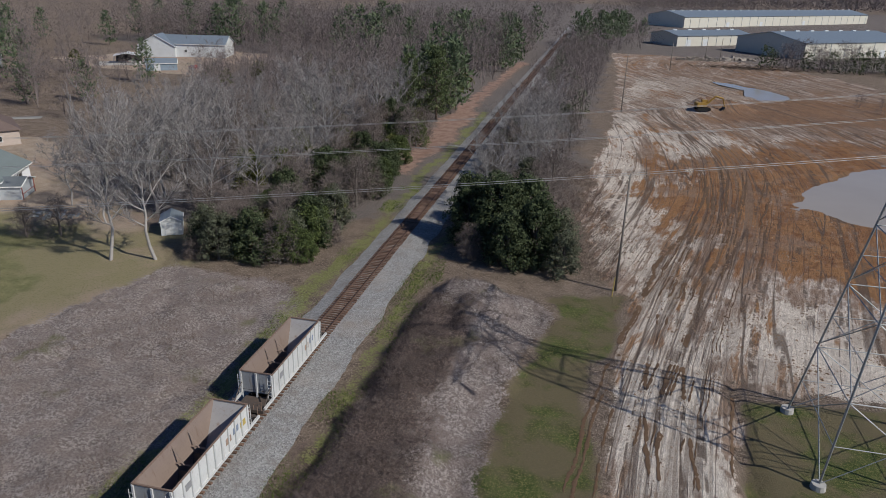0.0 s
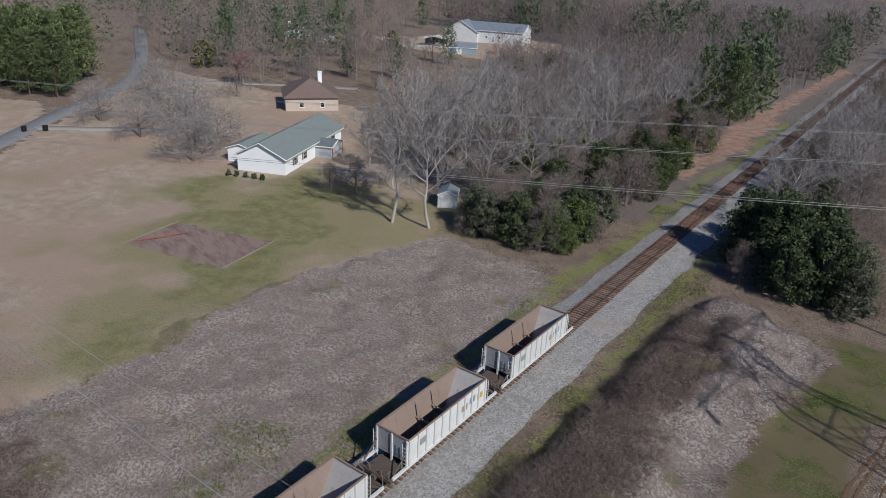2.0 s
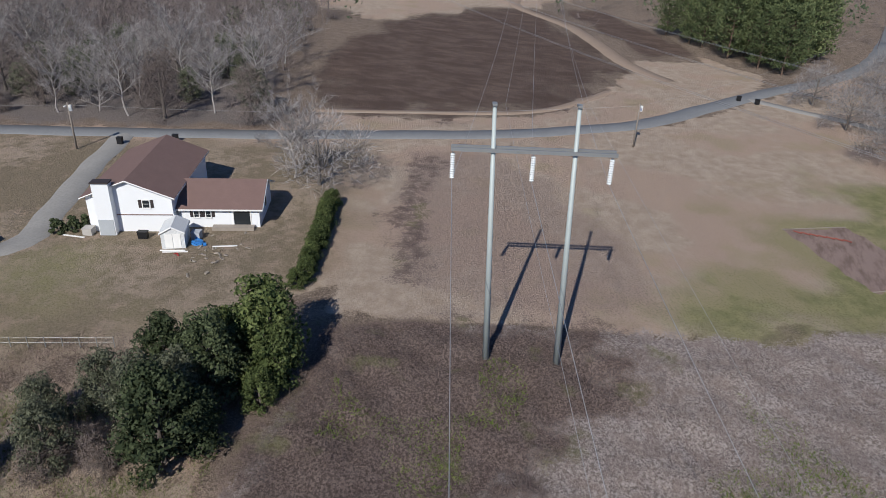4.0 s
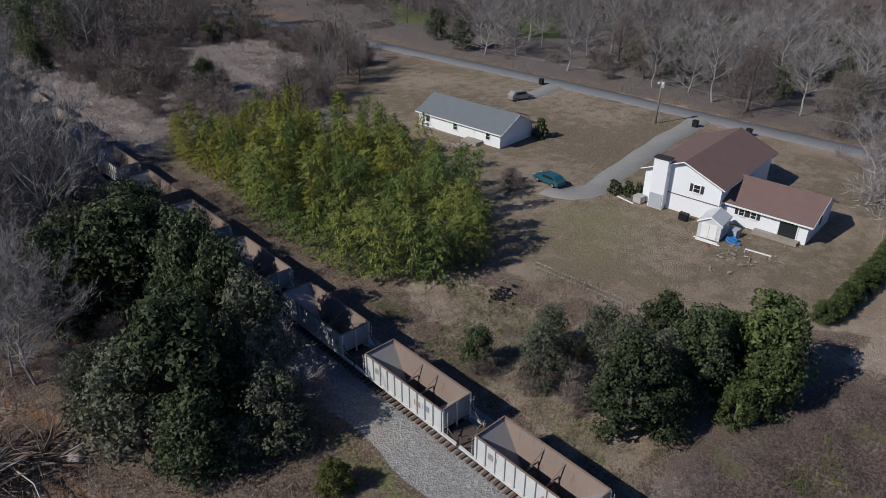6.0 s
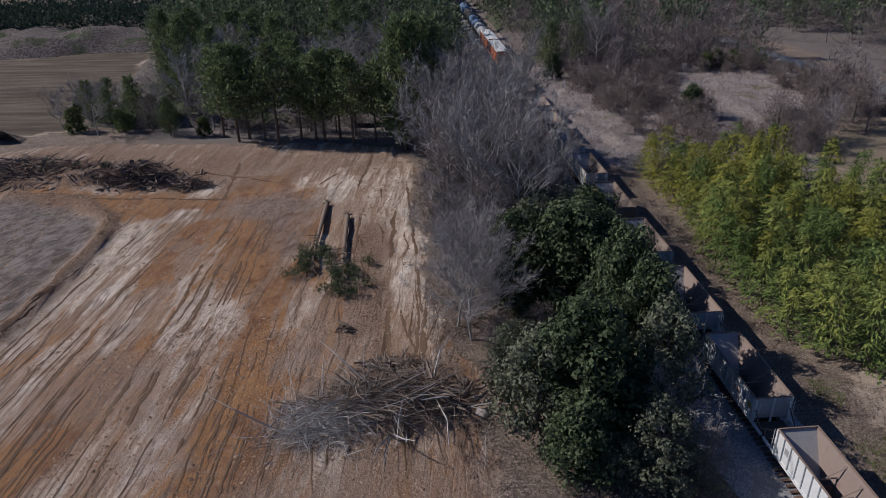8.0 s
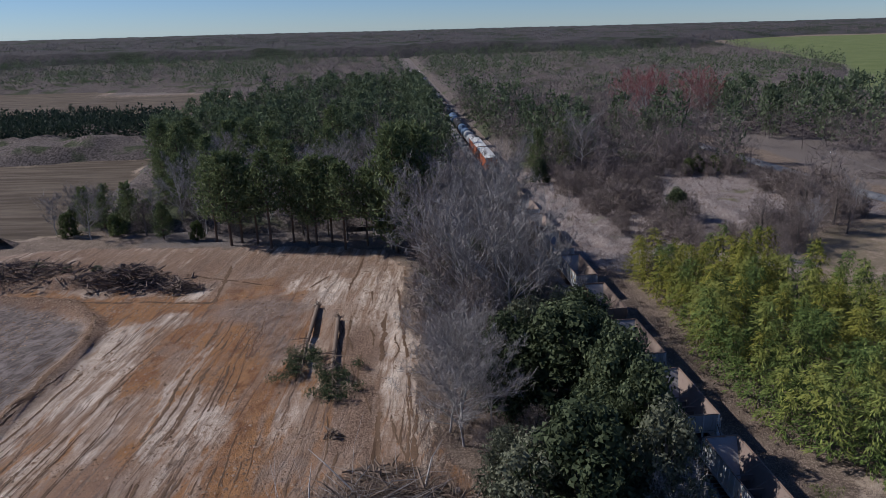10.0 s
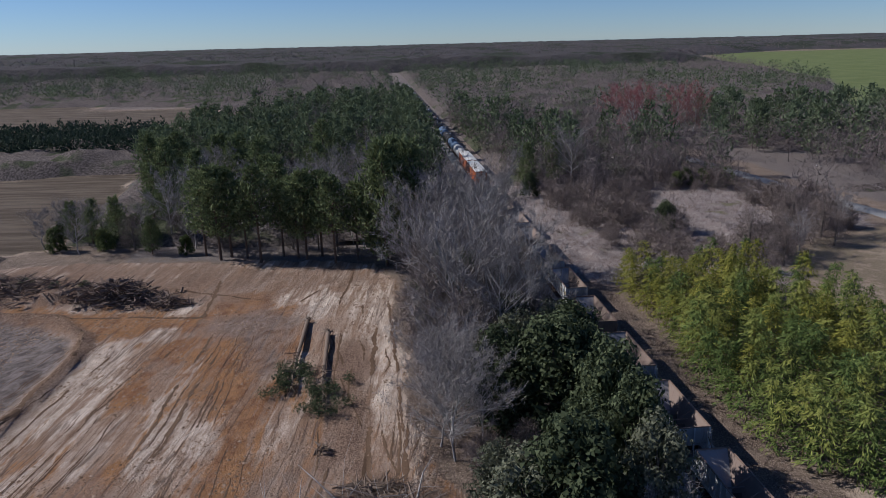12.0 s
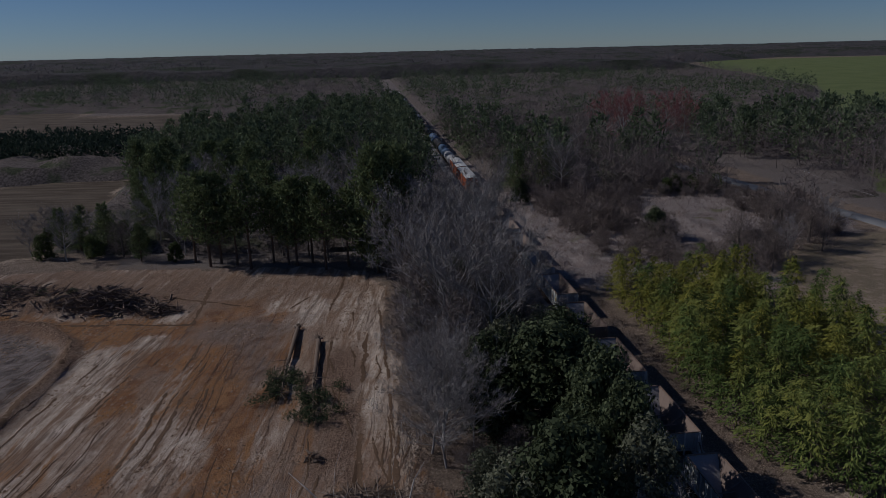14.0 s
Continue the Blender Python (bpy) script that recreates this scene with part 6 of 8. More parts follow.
def debris(name, x, y, lx, ly, h, count, label, seed, mat="log", thick=0.07, long=3.0):
    """A heap of branches, roots and small logs pushed up by machines."""
    r = random.Random(seed)
    b = Build()
    for _ in range(count):
        px, py = r.gauss(0, lx * 0.36), r.gauss(0, ly * 0.36)
        top = max(0.05, h * math.exp(-((px / lx) ** 2 + (py / ly) ** 2) * 2.2))
        z = r.uniform(0, top) + float(ground_z(np.array([x + px]), np.array([y + py]))[0])
        a, l = r.uniform(0, 6.28), r.uniform(0.3, 1.0) * long
        d = Vector((math.cos(a), math.sin(a), r.uniform(-0.25, 0.55))) * l
        q = Vector((x + px, y + py, max(z, 0.05)))
        t = thick * r.choice((0.16, 0.2, 0.2, 0.25, 0.3, 0.4, 0.6, 1.3))
        mid = q + d * 0.5 + Vector((r.uniform(-0.2, 0.2), r.uniform(-0.2, 0.2), r.uniform(-0.1, 0.25))) * l * 0.5
        e = q + d
        e.z = max(e.z, 0.03)
        b.tube(q, mid, t, t * 0.75, 4, False).tube(mid, e, t * 0.75, t * 0.3, 4, False)
    return tagged(new(name, b.mesh(name, M[mat])), label, "brush pile", kind="stuff")

# ---- plants ----
def unit(v):
    return v / np.maximum(np.linalg.norm(v, axis=-1, keepdims=True), 1e-9)


def slivers(base, way, length, width, gen):
    """Thin triangles from base along way: twigs, needles, stalks."""
    k = len(base)
    side = unit(np.cross(way, gen.normal(size=(k, 3)))) * np.reshape(width, (-1, 1))
    v = np.stack([base - side, base + side, base + way * np.reshape(length, (-1, 1))], 1).reshape(-1, 3)
    return v, np.arange(3 * k).reshape(-1, 3)


def leaves(centre, normal, size, gen, slim=0.6):
    """Three-cornered leaves or leaf tufts, facing roughly along normal."""
    k = len(centre)
    u = unit(np.cross(normal, gen.normal(size=(k, 3))))
    w = np.cross(normal, u)
    s = np.reshape(size, (-1, 1))
    v = np.stack([centre - u * s, centre + u * s * 0.4 - w * s * slim * 1.2, centre + u * s * 0.4 + w * s * slim * 1.2], 1).reshape(-1, 3)
    return v, np.arange(3 * k).reshape(-1, 3)


def branch_tree(seed, h, reach, limbs=13, low=0.25, lean=0.7, twigs=1300, sub=3):
    """Trunk, limbs and twigs of a leafless tree."""
    r = random.Random(seed)
    gen = np.random.default_rng(seed)
    wood = Build()
    tips, ways = [], []
    p, r0 = Vector((0, 0, -0.15)), 0.0165 * h
    spine = [p]
    for i in range(7):
        p = p + Vector((r.uniform(-0.035, 0.035) * h, r.uniform(-0.035, 0.035) * h, h * 0.85 / 7))
        spine.append(p)
    for i in range(7):
        wood.tube(spine[i], spine[i + 1], r0 * (1 - i / 7.6), r0 * (1 - (i + 1) / 7.6), 6, False)

    def grow(start, way, length, radius, depth):
        steps = 3 if depth == 0 else 2
        q = start
        for i in range(steps):
            way = (way + Vector((r.uniform(-0.32, 0.32), r.uniform(-0.32, 0.32), r.uniform(-0.12, 0.26)))).normalized()
            e = q + way * (length / steps)
            wood.tube(q, e, radius * (1 - i * 0.8 / steps), radius * (1 - (i + 1) * 0.8 / steps), 4 if depth == 0 else 3, False)
            q = e
            tips.append(tuple(q)), ways.append(tuple(way))
            if depth < 2:
                for _ in range(sub if depth == 0 else 1):
                    if r.random() < 0.7:
                        out = (way + Vector((r.uniform(-1, 1), r.uniform(-1, 1), r.uniform(-0.3, 0.7)))).normalized()
                        grow(q, out, length * r.uniform(0.32, 0.55), radius * 0.5, depth + 1 if depth else 1 + (r.random() < 0.55))

    for i in range(limbs):
        k = low + (0.97 - low) * i / limbs
        f = k * 7 / 0.85 * 0.85
        j = min(int(f), 6)
        start = spine[j].lerp(spine[j + 1], f - j)
        a = i * 2.4 + r.uniform(-0.5, 0.5)
        up = lean + 0.6 * k
        way = Vector((math.cos(a), math.sin(a), up * r.uniform(0.5, 1.4))).normalized()
        grow(start, way, reach * (1.1 - 0.5 * k) * (0.75 + 0.5 * (k > low + 0.15)) * r.uniform(0.75, 1.15), r0 * (0.5 - 0.3 * k), 0)
    tips, ways = np.array(tips), np.array(ways)
    pick = gen.integers(0, len(tips), twigs)
    way = unit(ways[pick] + gen.normal(size=(twigs, 3)) * 0.75 + [0, 0, 0.25])
    v, f = slivers(tips[pick] + gen.normal(size=(twigs, 3)) * 0.12 * reach / 4, way, gen.uniform(0.5, 1.4, twigs) * (h / 12) ** 0.6, 0.026, gen)
    return wood, v, f


def leaf_tree(seed, h, r, clumps=16, count=1900, low=0.08, size=0.24, taper=0.35, twig=0.0):
    """A broadleaf evergreen or a twiggy thicket: limbs into a crown of many small clumps with gaps, and a dark inside."""
    gen = np.random.default_rng(seed)
    wood = Build()
    centres, radii = [], []
    for i in range(clumps):
        k = low + (0.98 - low) * (i + gen.uniform(0, 1)) / clumps
        a = i * 2.399 + gen.uniform(-0.6, 0.6)
        wide = r * math.sqrt(max(0.05, 1 - ((k - 0.38) / 0.66) ** 2)) * (1 - taper * k) * (gen.uniform(0.45, 0.9) if twig else gen.uniform(0.3, 1.0) ** 0.5 * 0.92)
        centres.append((math.cos(a) * wide, math.sin(a) * wide, k * h * 0.93))
        radii.append(r * (gen.uniform(0.26, 0.43) if twig else gen.uniform(0.15, 0.30)))
    centres, radii = np.array(centres), np.array(radii)
    wood.tube((0, 0, -0.15), (0, 0, h * 0.7), 0.03 * h, 0.012 * h, 6, False)
    for q in centres[::2]:
        wood.tube((0, 0, max(0.2, q[2] * 0.6)), tuple(q), 0.011 * h, 0.004 * h, 3, False)
    pick = gen.choice(clumps, count, p=radii ** 2 / (radii ** 2).sum())
    d = unit(gen.normal(size=(count, 3)) + [0, 0, 0.35])
    if twig:
        c = centres[pick] + d * (radii[pick] * gen.uniform(0.25, 0.95, count))[:, None]
        c[:, 2] = np.maximum(c[:, 2], 0.05)
        v, f = slivers(c, unit(d + gen.normal(size=(count, 3)) * 0.55 + [0, 0, 0.3]), gen.uniform(0.5, 1.3, count) * size, twig, gen)
        return wood, v, f
    rim = 1.0 + 0.14 * np.sin(7 * d[:, 0] + 5 * d[:, 1] + pick)
    c = centres[pick] + d * (radii[pick] * gen.uniform(0.72, 1.08, count) * rim)[:, None] * [1, 1, 0.85]
    c[:, 2] = np.maximum(c[:, 2], 0.1)
    v, f = leaves(c, unit(d + gen.normal(size=(count, 3)) * 0.3), gen.uniform(0.55, 1.4, count) * size, gen)
    core = count // 16
    pick = gen.integers(0, clumps, core)
    v2, f2 = leaves(centres[pick] * [0.72, 0.72, 0.95] + gen.normal(size=(core, 3)) * 0.07 * r, unit(gen.normal(size=(core, 3))), gen.uniform(0.7, 1.2, core) * size * 3.4, gen)
    return wood, np.concatenate([v, v2]), np.concatenate([f, f2 + len(v)]), core


def pine_tree(seed, h, r, low=0.45, count=1500, whorls=13):
    """A tall pine: bare lower trunk, tiers of limbs, tufts of needles."""
    gen = np.random.default_rng(seed)
    wood = Build()
    bend = gen.uniform(-0.03, 0.03, 2) * h
    for i in range(5):
        a, b = i / 5, (i + 1) / 5
        wood.tube((bend[0] * a * a, bend[1] * a * a, h * a - 0.15), (bend[0] * b * b, bend[1] * b * b, h * b * 0.98), 0.016 * h * (1.05 - a), 0.016 * h * (1.05 - b), 6, False)
    cs, ns = [], []
    per = count // (whorls * 4)
    for i in range(whorls):
        k = low + (1 - low) * (i + gen.uniform(0, 0.8)) / whorls
        for j in range(4):
            a = i * 1.3 + j * 1.57 + gen.uniform(-0.5, 0.5)
            s = (k - low) / (1 - low)
            reach = r * (0.5 + 0.75 * math.sin(math.pi * min(1, s * 0.85 + 0.12))) * (1.0 - 0.55 * s) * gen.uniform(0.6, 1.15)
            start = np.array([bend[0] * k * k, bend[1] * k * k, h * k])
            way = np.array([math.cos(a), math.sin(a), 0.25 + 0.3 * s])
            end = start + way * reach
            wood.tube(tuple(start), tuple(end), 0.0035 * h, 0.001 * h, 3, False)
            t = gen.uniform(0.3, 1.08, per)[:, None]
            cs.append(start + way * reach * t + gen.normal(size=(per, 3)) * 0.16 * reach * [1, 1, 0.6])
            ns.append(np.repeat(way[None], per, 0))
    cs, ns = np.concatenate(cs), np.concatenate(ns)
    cs = cs + gen.normal(size=cs.shape) * 0.18
    v, f = slivers(cs, unit(gen.normal(size=cs.shape) * 0.7 + ns * 0.5 + [0, 0, 0.55]), gen.uniform(0.45, 0.95, len(cs)), 0.145, gen)
    return wood, v, f


def bamboo_stem(seed, h):
    """A bamboo cane with drooping tufts of leaves in tiers, full below and pointed at the tip."""
    gen = np.random.default_rng(seed)
    wood = Build()
    a = gen.uniform(0, 6.28)
    pts = [np.array([math.cos(a) * 0.09 * h * k ** 2.2, math.sin(a) * 0.09 * h * k ** 2.2, h * (k - 0.05 * k ** 3)]) for k in np.linspace(0, 1, 6)]
    for i in range(5):
        wood.tube(tuple(pts[i]), tuple(pts[i + 1]), 0.05 * (1 - i / 6), 0.05 * (1 - (i + 1) / 6), 4, False)
    p = np.array(pts)
    sprigs, per = 46, 19
    k = np.clip(0.1 + 0.9 * (np.arange(sprigs) + gen.uniform(0, 1, sprigs)) / sprigs, 0, 0.999)
    i = (k * 5).astype(int)
    root = p[i] + (p[i + 1] - p[i]) * (k * 5 - i)[:, None]
    turn = np.arange(sprigs) * 2.399 + gen.uniform(-0.5, 0.5, sprigs)
    reach = 1.75 * (1 - k) ** 0.62 * np.minimum(1, 0.45 + k * 1.8) * gen.uniform(0.65, 1.15, sprigs) + 0.12
    out = np.stack([np.cos(turn), np.sin(turn), 0 * turn], 1)
    out, reach, root = np.repeat(out, per, 0), np.repeat(reach, per), np.repeat(root, per, 0)
    n = sprigs * per
    t = gen.uniform(0.15, 1.05, n)
    c = root + out * (reach * t)[:, None] + gen.normal(size=(n, 3)) * 0.13 + np.stack([0 * t, 0 * t, reach * (0.45 * t - 0.62 * t * t)], 1)
    way = unit(out * 0.75 + [0, 0, -0.45] + gen.normal(size=(n, 3)) * 0.34)
    side = unit(np.cross(way, [0, 0, 1.0]) + gen.normal(size=(n, 3)) * 0.3)
    ln, wd = gen.uniform(0.13, 0.29, n)[:, None], gen.uniform(0.034, 0.07, n)[:, None]
    v = np.stack([c, c + way * ln * 0.9 + side * wd, c + way * ln * 2, c + way * ln * 0.9 - side * wd], 1).reshape(-1, 3)
    return wood, v, np.arange(4 * n).reshape(-1, 4)


LIB, SPRAY, FAR = {}, {}, {}


def species(key, made, wood_mat, leaf_mat, wood_name, leaf_name):
    LIB.setdefault(key, []).append((made[0].mesh(wood_name, M[wood_mat], True), mesh_np(leaf_name, made[1], made[2], M[leaf_mat])))
    outer = len(made[2]) - (made[3] if len(made) > 3 else 0)
    SPRAY.setdefault(key, []).append((np.asarray(made[1]).reshape(len(made[2]), -1, 3)[:outer], leaf_mat, wood_mat))


for s in range(5):
    species("bare", branch_tree(100 + s, 12.5, 6.2, limbs=15, low=0.33, lean=0.5, twigs=2600, sub=2), "pale_bark", "twig", "trunk", "crown")
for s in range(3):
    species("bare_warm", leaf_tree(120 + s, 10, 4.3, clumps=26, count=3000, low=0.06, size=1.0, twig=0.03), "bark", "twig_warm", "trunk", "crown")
for s in range(2):
    species("spread", branch_tree(130 + s, 9, 6.6, limbs=18, low=0.16, lean=0.3, twigs=2600, sub=2), "pale_bark", "twig", "trunk", "crown")
for s in range(2):
    species("orchard", leaf_tree(135 + s, 6.6, 5.0, clumps=24, count=2600, low=0.22, size=1.0, taper=0.0, twig=0.028), "bark", "twig", "trunk", "crown")
for s in range(2):
    species("red", branch_tree(140 + s, 13, 4.6, limbs=16, low=0.2, twigs=2600), "pale_bark", "twig_red", "trunk", "crown")
for s in range(3):
    species("evergreen", leaf_tree(200 + s, 9, 3.9, clumps=58, count=5600, size=0.172), "bark", "leaf_dark", "trunk", "crown")
for s in range(3):
    species("evergreen_mid", leaf_tree(210 + s, 7, 3.2, clumps=46, count=4400, size=0.155), "bark", "leaf_mid", "trunk", "crown")
for s in range(2):
    species("evergreen_olive", leaf_tree(230 + s, 6, 3.0, clumps=44, count=3600, size=0.17), "bark", "leaf_olive", "trunk", "crown")
for s in range(2):
    species("evergreen_grey", leaf_tree(220 + s, 8, 3.6, clumps=48, count=4400, size=0.145), "bark", "leaf_grey", "trunk", "crown")
for s in range(4):
    species("pine", pine_tree(300 + s, 17, 4.0, low=(0.32, 0.4, 0.22, 0.36)[s], count=2300, whorls=15), "pine_bark", "needle", "trunk", "crown")
for s in range(2):
    species("pine_full", pine_tree(310 + s, 15, 4.2, low=0.08, count=2700, whorls=18), "pine_bark", "needle", "trunk", "crown")
for s in range(5):
    species("bamboo", bamboo_stem(400 + s, 7.4), "bamboo_culm", "bamboo_leaf", "culm", "foliage")
for s in range(3):
    species("bamboo_gold", bamboo_stem(410 + s, 7.4), "bamboo_culm", "bamboo_gold", "culm", "foliage")
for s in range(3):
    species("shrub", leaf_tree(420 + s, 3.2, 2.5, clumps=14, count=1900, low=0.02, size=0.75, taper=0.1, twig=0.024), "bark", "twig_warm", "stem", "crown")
for s in range(2):
    species("round_bush", leaf_tree(430 + s, 1.6, 1.0, clumps=9, count=700, size=0.14, low=0.02), "bark", "leaf_dark", "stem", "crown")
for s in range(2):
    species("conifer", pine_tree(440 + s, 5, 1.7, low=0.05, count=900, whorls=11), "pine_bark", "needle_blue", "trunk", "crown")

KINDS = {
    "bare": ("bare_tree", "leafless grey deciduous tree in winter", "tree"),
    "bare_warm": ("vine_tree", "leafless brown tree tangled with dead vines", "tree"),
    "spread": ("spreading_tree", "wide leafless tree with pale spreading branches", "tree"),
    "orchard": ("garden_tree", "low rounded leafless garden tree with many twigs", "tree"),
    "red": ("maple_tree", "maple in red bud without leaves", "tree"),
    "evergreen": ("evergreen_tree", "dense dark green broadleaf evergreen tree", "tree"),
    "evergreen_mid": ("evergreen_tree", "fresh green broadleaf evergreen tree", "tree"),
    "evergreen_grey": ("evergreen_tree", "dusty grey-green evergreen tree", "tree"),
    "evergreen_olive": ("evergreen_tree", "yellowish green broadleaf evergreen tree", "tree"),
    "pine": ("pine_tree", "tall pine with a bare lower trunk", "tree"),
    "pine_full": ("pine_tree", "full green pine branched low down", "tree"),
    "bamboo": ("bamboo", "leafy yellow-green bamboo stem in a grove", "bamboo"),
    "bamboo_gold": ("bamboo", "yellowing bamboo stem in a grove", "bamboo"),
    "shrub": ("shrub", "leafless brown thicket shrub", "shrub"),
    "round_bush": ("bush", "clipped round dark green bush", "bush"),
    "conifer": ("conifer", "young dark conifer in a plantation row", "tree"),
}


def far_plant(key, x, y, size, tall):
    """A tree too far off to pick apart: a thinned crown and a plain stem, joined with its kind."""
    sprays, leaf_mat, wood_mat = SPRAY[key][rnd.randrange(len(SPRAY[key]))]
    fluffy = key in ("bare_warm", "shrub")
    pine, green = key.startswith("pine"), key.startswith("evergreen")
    pick = sprays[rng.integers(0, len(sprays), 340 if pine else 260 if green else 460)]
    mid = pick.mean(1, keepdims=True)
    if pine:
        pick = mid + (pick - mid) * 1.95
    elif green:
        pick = mid + (pick - mid) * 2.3
    elif pick.shape[1] == 3:
        pick = mid + (pick - mid) * (1.45 if fluffy else 1.35)
        pick[:, 0] += (pick[:, 0] - pick[:, 1]) * 0.3
    else:
        pick = mid + (pick - mid) * 2.2
    a = rnd.uniform(0, 6.28)
    turn = np.array([[math.cos(a), math.sin(a), 0], [-math.sin(a), math.cos(a), 0], [0, 0, 1]])
    pick = pick @ turn * [size, size, size * tall] + [x, y, 0]
    leaf_mat = {"twig": "twig_far", "twig_warm": "twig_far", "needle": "needle_far"}.get(leaf_mat, leaf_mat) 
    FAR.setdefault((leaf_mat, pick.shape[1]), []).append(pick)
    h = sprays[..., 2].max() * size * tall
    k = 7
    base = np.array([[x, y, -0.2]] * 3 + [[x, y, h * 0.35]] * (k - 3)) + rng.normal(size=(k, 3)) * 0.05
    way = unit(rng.normal(size=(k, 3)) * [[0.03, 0.03, 0]] * 3 + rng.normal(size=(k, 3)) * np.array([[0]] * 3 + [[0.45]] * (k - 3)) + [0, 0, 1])
    v, f = slivers(base, way, np.array([h * 0.85] * 3 + [h * 0.5] * (k - 3)), np.array([0.11] * 3 + [0.06] * (k - 3)), rng)
    FAR.setdefault(("twig_far", 3), []).append(v.reshape(-1, 3, 3))


def plant(key, x, y, size=1.0, tall=1.0, z=0.0, group="", label="", whole=False):
    if not whole and math.hypot(x - 26, y) > FAR_FROM.get(key, 185):
        return far_plant(key, x, y, size, tall)
    kinds = LIB[key]
    wood, crown = kinds[rnd.randrange(len(kinds))]
    name, words, cat = KINDS[key]
    t = thing(name, Matrix.Translation((x, y, z)) @ Matrix.Rotation(rnd.uniform(0, 6.28), 4, "Z") @ Matrix.Diagonal((size, size, size * tall, 1)), label or words, cat, group)
    part(wood.name.split(".")[0], wood, None, t)
    part(crown.name.split(".")[0], crown, None, t)
    return t


FAR_FROM = {"orchard": 230, "bare": 180, "spread": 175, "bare_warm": 165, "red": 300, "shrub": 190, "pine": 200, "pine_full": 190}


def scatter(poly, gap, limit=2000, skip=(), seed=0):
    """Points inside a polygon, no nearer to one another than gap."""
    r = random.Random(seed)
    xs, ys = [p[0] for p in poly], [p[1] for p in poly]
    got, cells, tries = [], {}, 0
    while len(got) < limit and tries < limit * 30:
        tries += 1
        x, y = r.uniform(min(xs), max(xs)), r.uniform(min(ys), max(ys))
        i, j = int(x // gap), int(y // gap)
        if any(math.hypot(x - a, y - b) < gap for u in (-1, 0, 1) for w in (-1, 0, 1) for a, b in cells.get((i + u, j + w), ())):
            continue
        if poly_dist(np.array([x]), np.array([y]), poly)[0] > 0:
            continue
        if any(poly_dist(np.array([x]), np.array([y]), s)[0] < 1.0 for s in skip):
            continue
        cells.setdefault((i, j), []).append((x, y))
        got.append((x, y))
    return got


# woods west of the track, from the scrub to the far bend
for x, y, k, s in [(-13, 80.5, "evergreen_mid", 0.95), (-17, 79.5, "evergreen", 0.85), (-21, 79.8, "evergreen_grey", 0.8), (-24.5, 80.5, "evergreen", 0.7), (-12, 87, "evergreen", 0.9), (-10.5, 112, "evergreen", 0.8), (-11, 118, "evergreen_mid", 0.8), (-12, 124, "evergreen", 0.8)]:
    plant(k, x, y, s)
for x, y in [(-29.8, 75.9), (-35.3, 74.0)]:
    plant("bare", x, y, 1.25, 1.15, label="tall pale leafless tree at the lawn edge")
for x, y in scatter([(-26, 77), (-9, 80), (-10, 97), (-22, 96)], 2.6, 44, seed=1):
    plant(rnd.choice(["evergreen_mid", "evergreen", "bare_warm", "bare_warm", "evergreen_grey", "evergreen_olive", "bare_warm", "shrub"]), x, y, rnd.uniform(0.65, 1.0))
for x, y in scatter([(-10, 97), (-12, 125), (-14, 165), (-24, 165), (-22, 97)], 4.0, 34, seed=2):
    plant(rnd.choice(["evergreen", "evergreen_mid", "bare_warm", "bare_warm", "bare_warm", "evergreen_olive"]), x, y, rnd.uniform(0.7, 1.0))
WOOD_NW = [(-30, 80), (-22, 97), (-24, 165), (-17, 182), (-16, 250), (-112, 292), (-112, 228), (-92, 190), (-68, 138), (-52, 98)]
for x, y in scatter(WOOD_NW, 6.3, 240, [[(-40, 80), (-30, 80), (-30, 90), (-40, 90)]], seed=3):
    k = 1.0 if x > -50 else 0.82
    plant(rnd.choice(["bare", "bare", "bare", "bare_warm", "spread", "evergreen_olive", "bare", "bare_warm"]), x, y, k * rnd.uniform(0.9, 1.25), rnd.uniform(0.95, 1.15))
for x, y in scatter([(-13, 178), (-14, 205), (-26, 205), (-26, 176)], 4.5, 9, seed=4):
    plant("pine_full", x, y, rnd.uniform(1.1, 1.4))
for x, y in scatter([(-11, 285), (-11, 335), (-24, 335), (-26, 285)], 6, 8, seed=5):
    plant("pine_full", x, y, rnd.uniform(1.0, 1.3))
for x, y in scatter([(-14, 250), (-12, 420), (-230, 420), (-230, 330), (-135, 312), (-108, 298)], 6.5, 420, seed=6):
    plant(rnd.choice(["bare", "bare", "bare_warm", "bare", "bare_warm", "bare", "pine_full"]), x, y, rnd.uniform(1.1, 1.5))
for x, y in scatter([(-105, 148), (-190, 190), (-185, 236), (-122, 228)], 14, 18, seed=7):
    plant(rnd.choice(["bare", "bare", "spread", "pine_full", "bare_warm"]), x, y, rnd.uniform(0.7, 1.0))
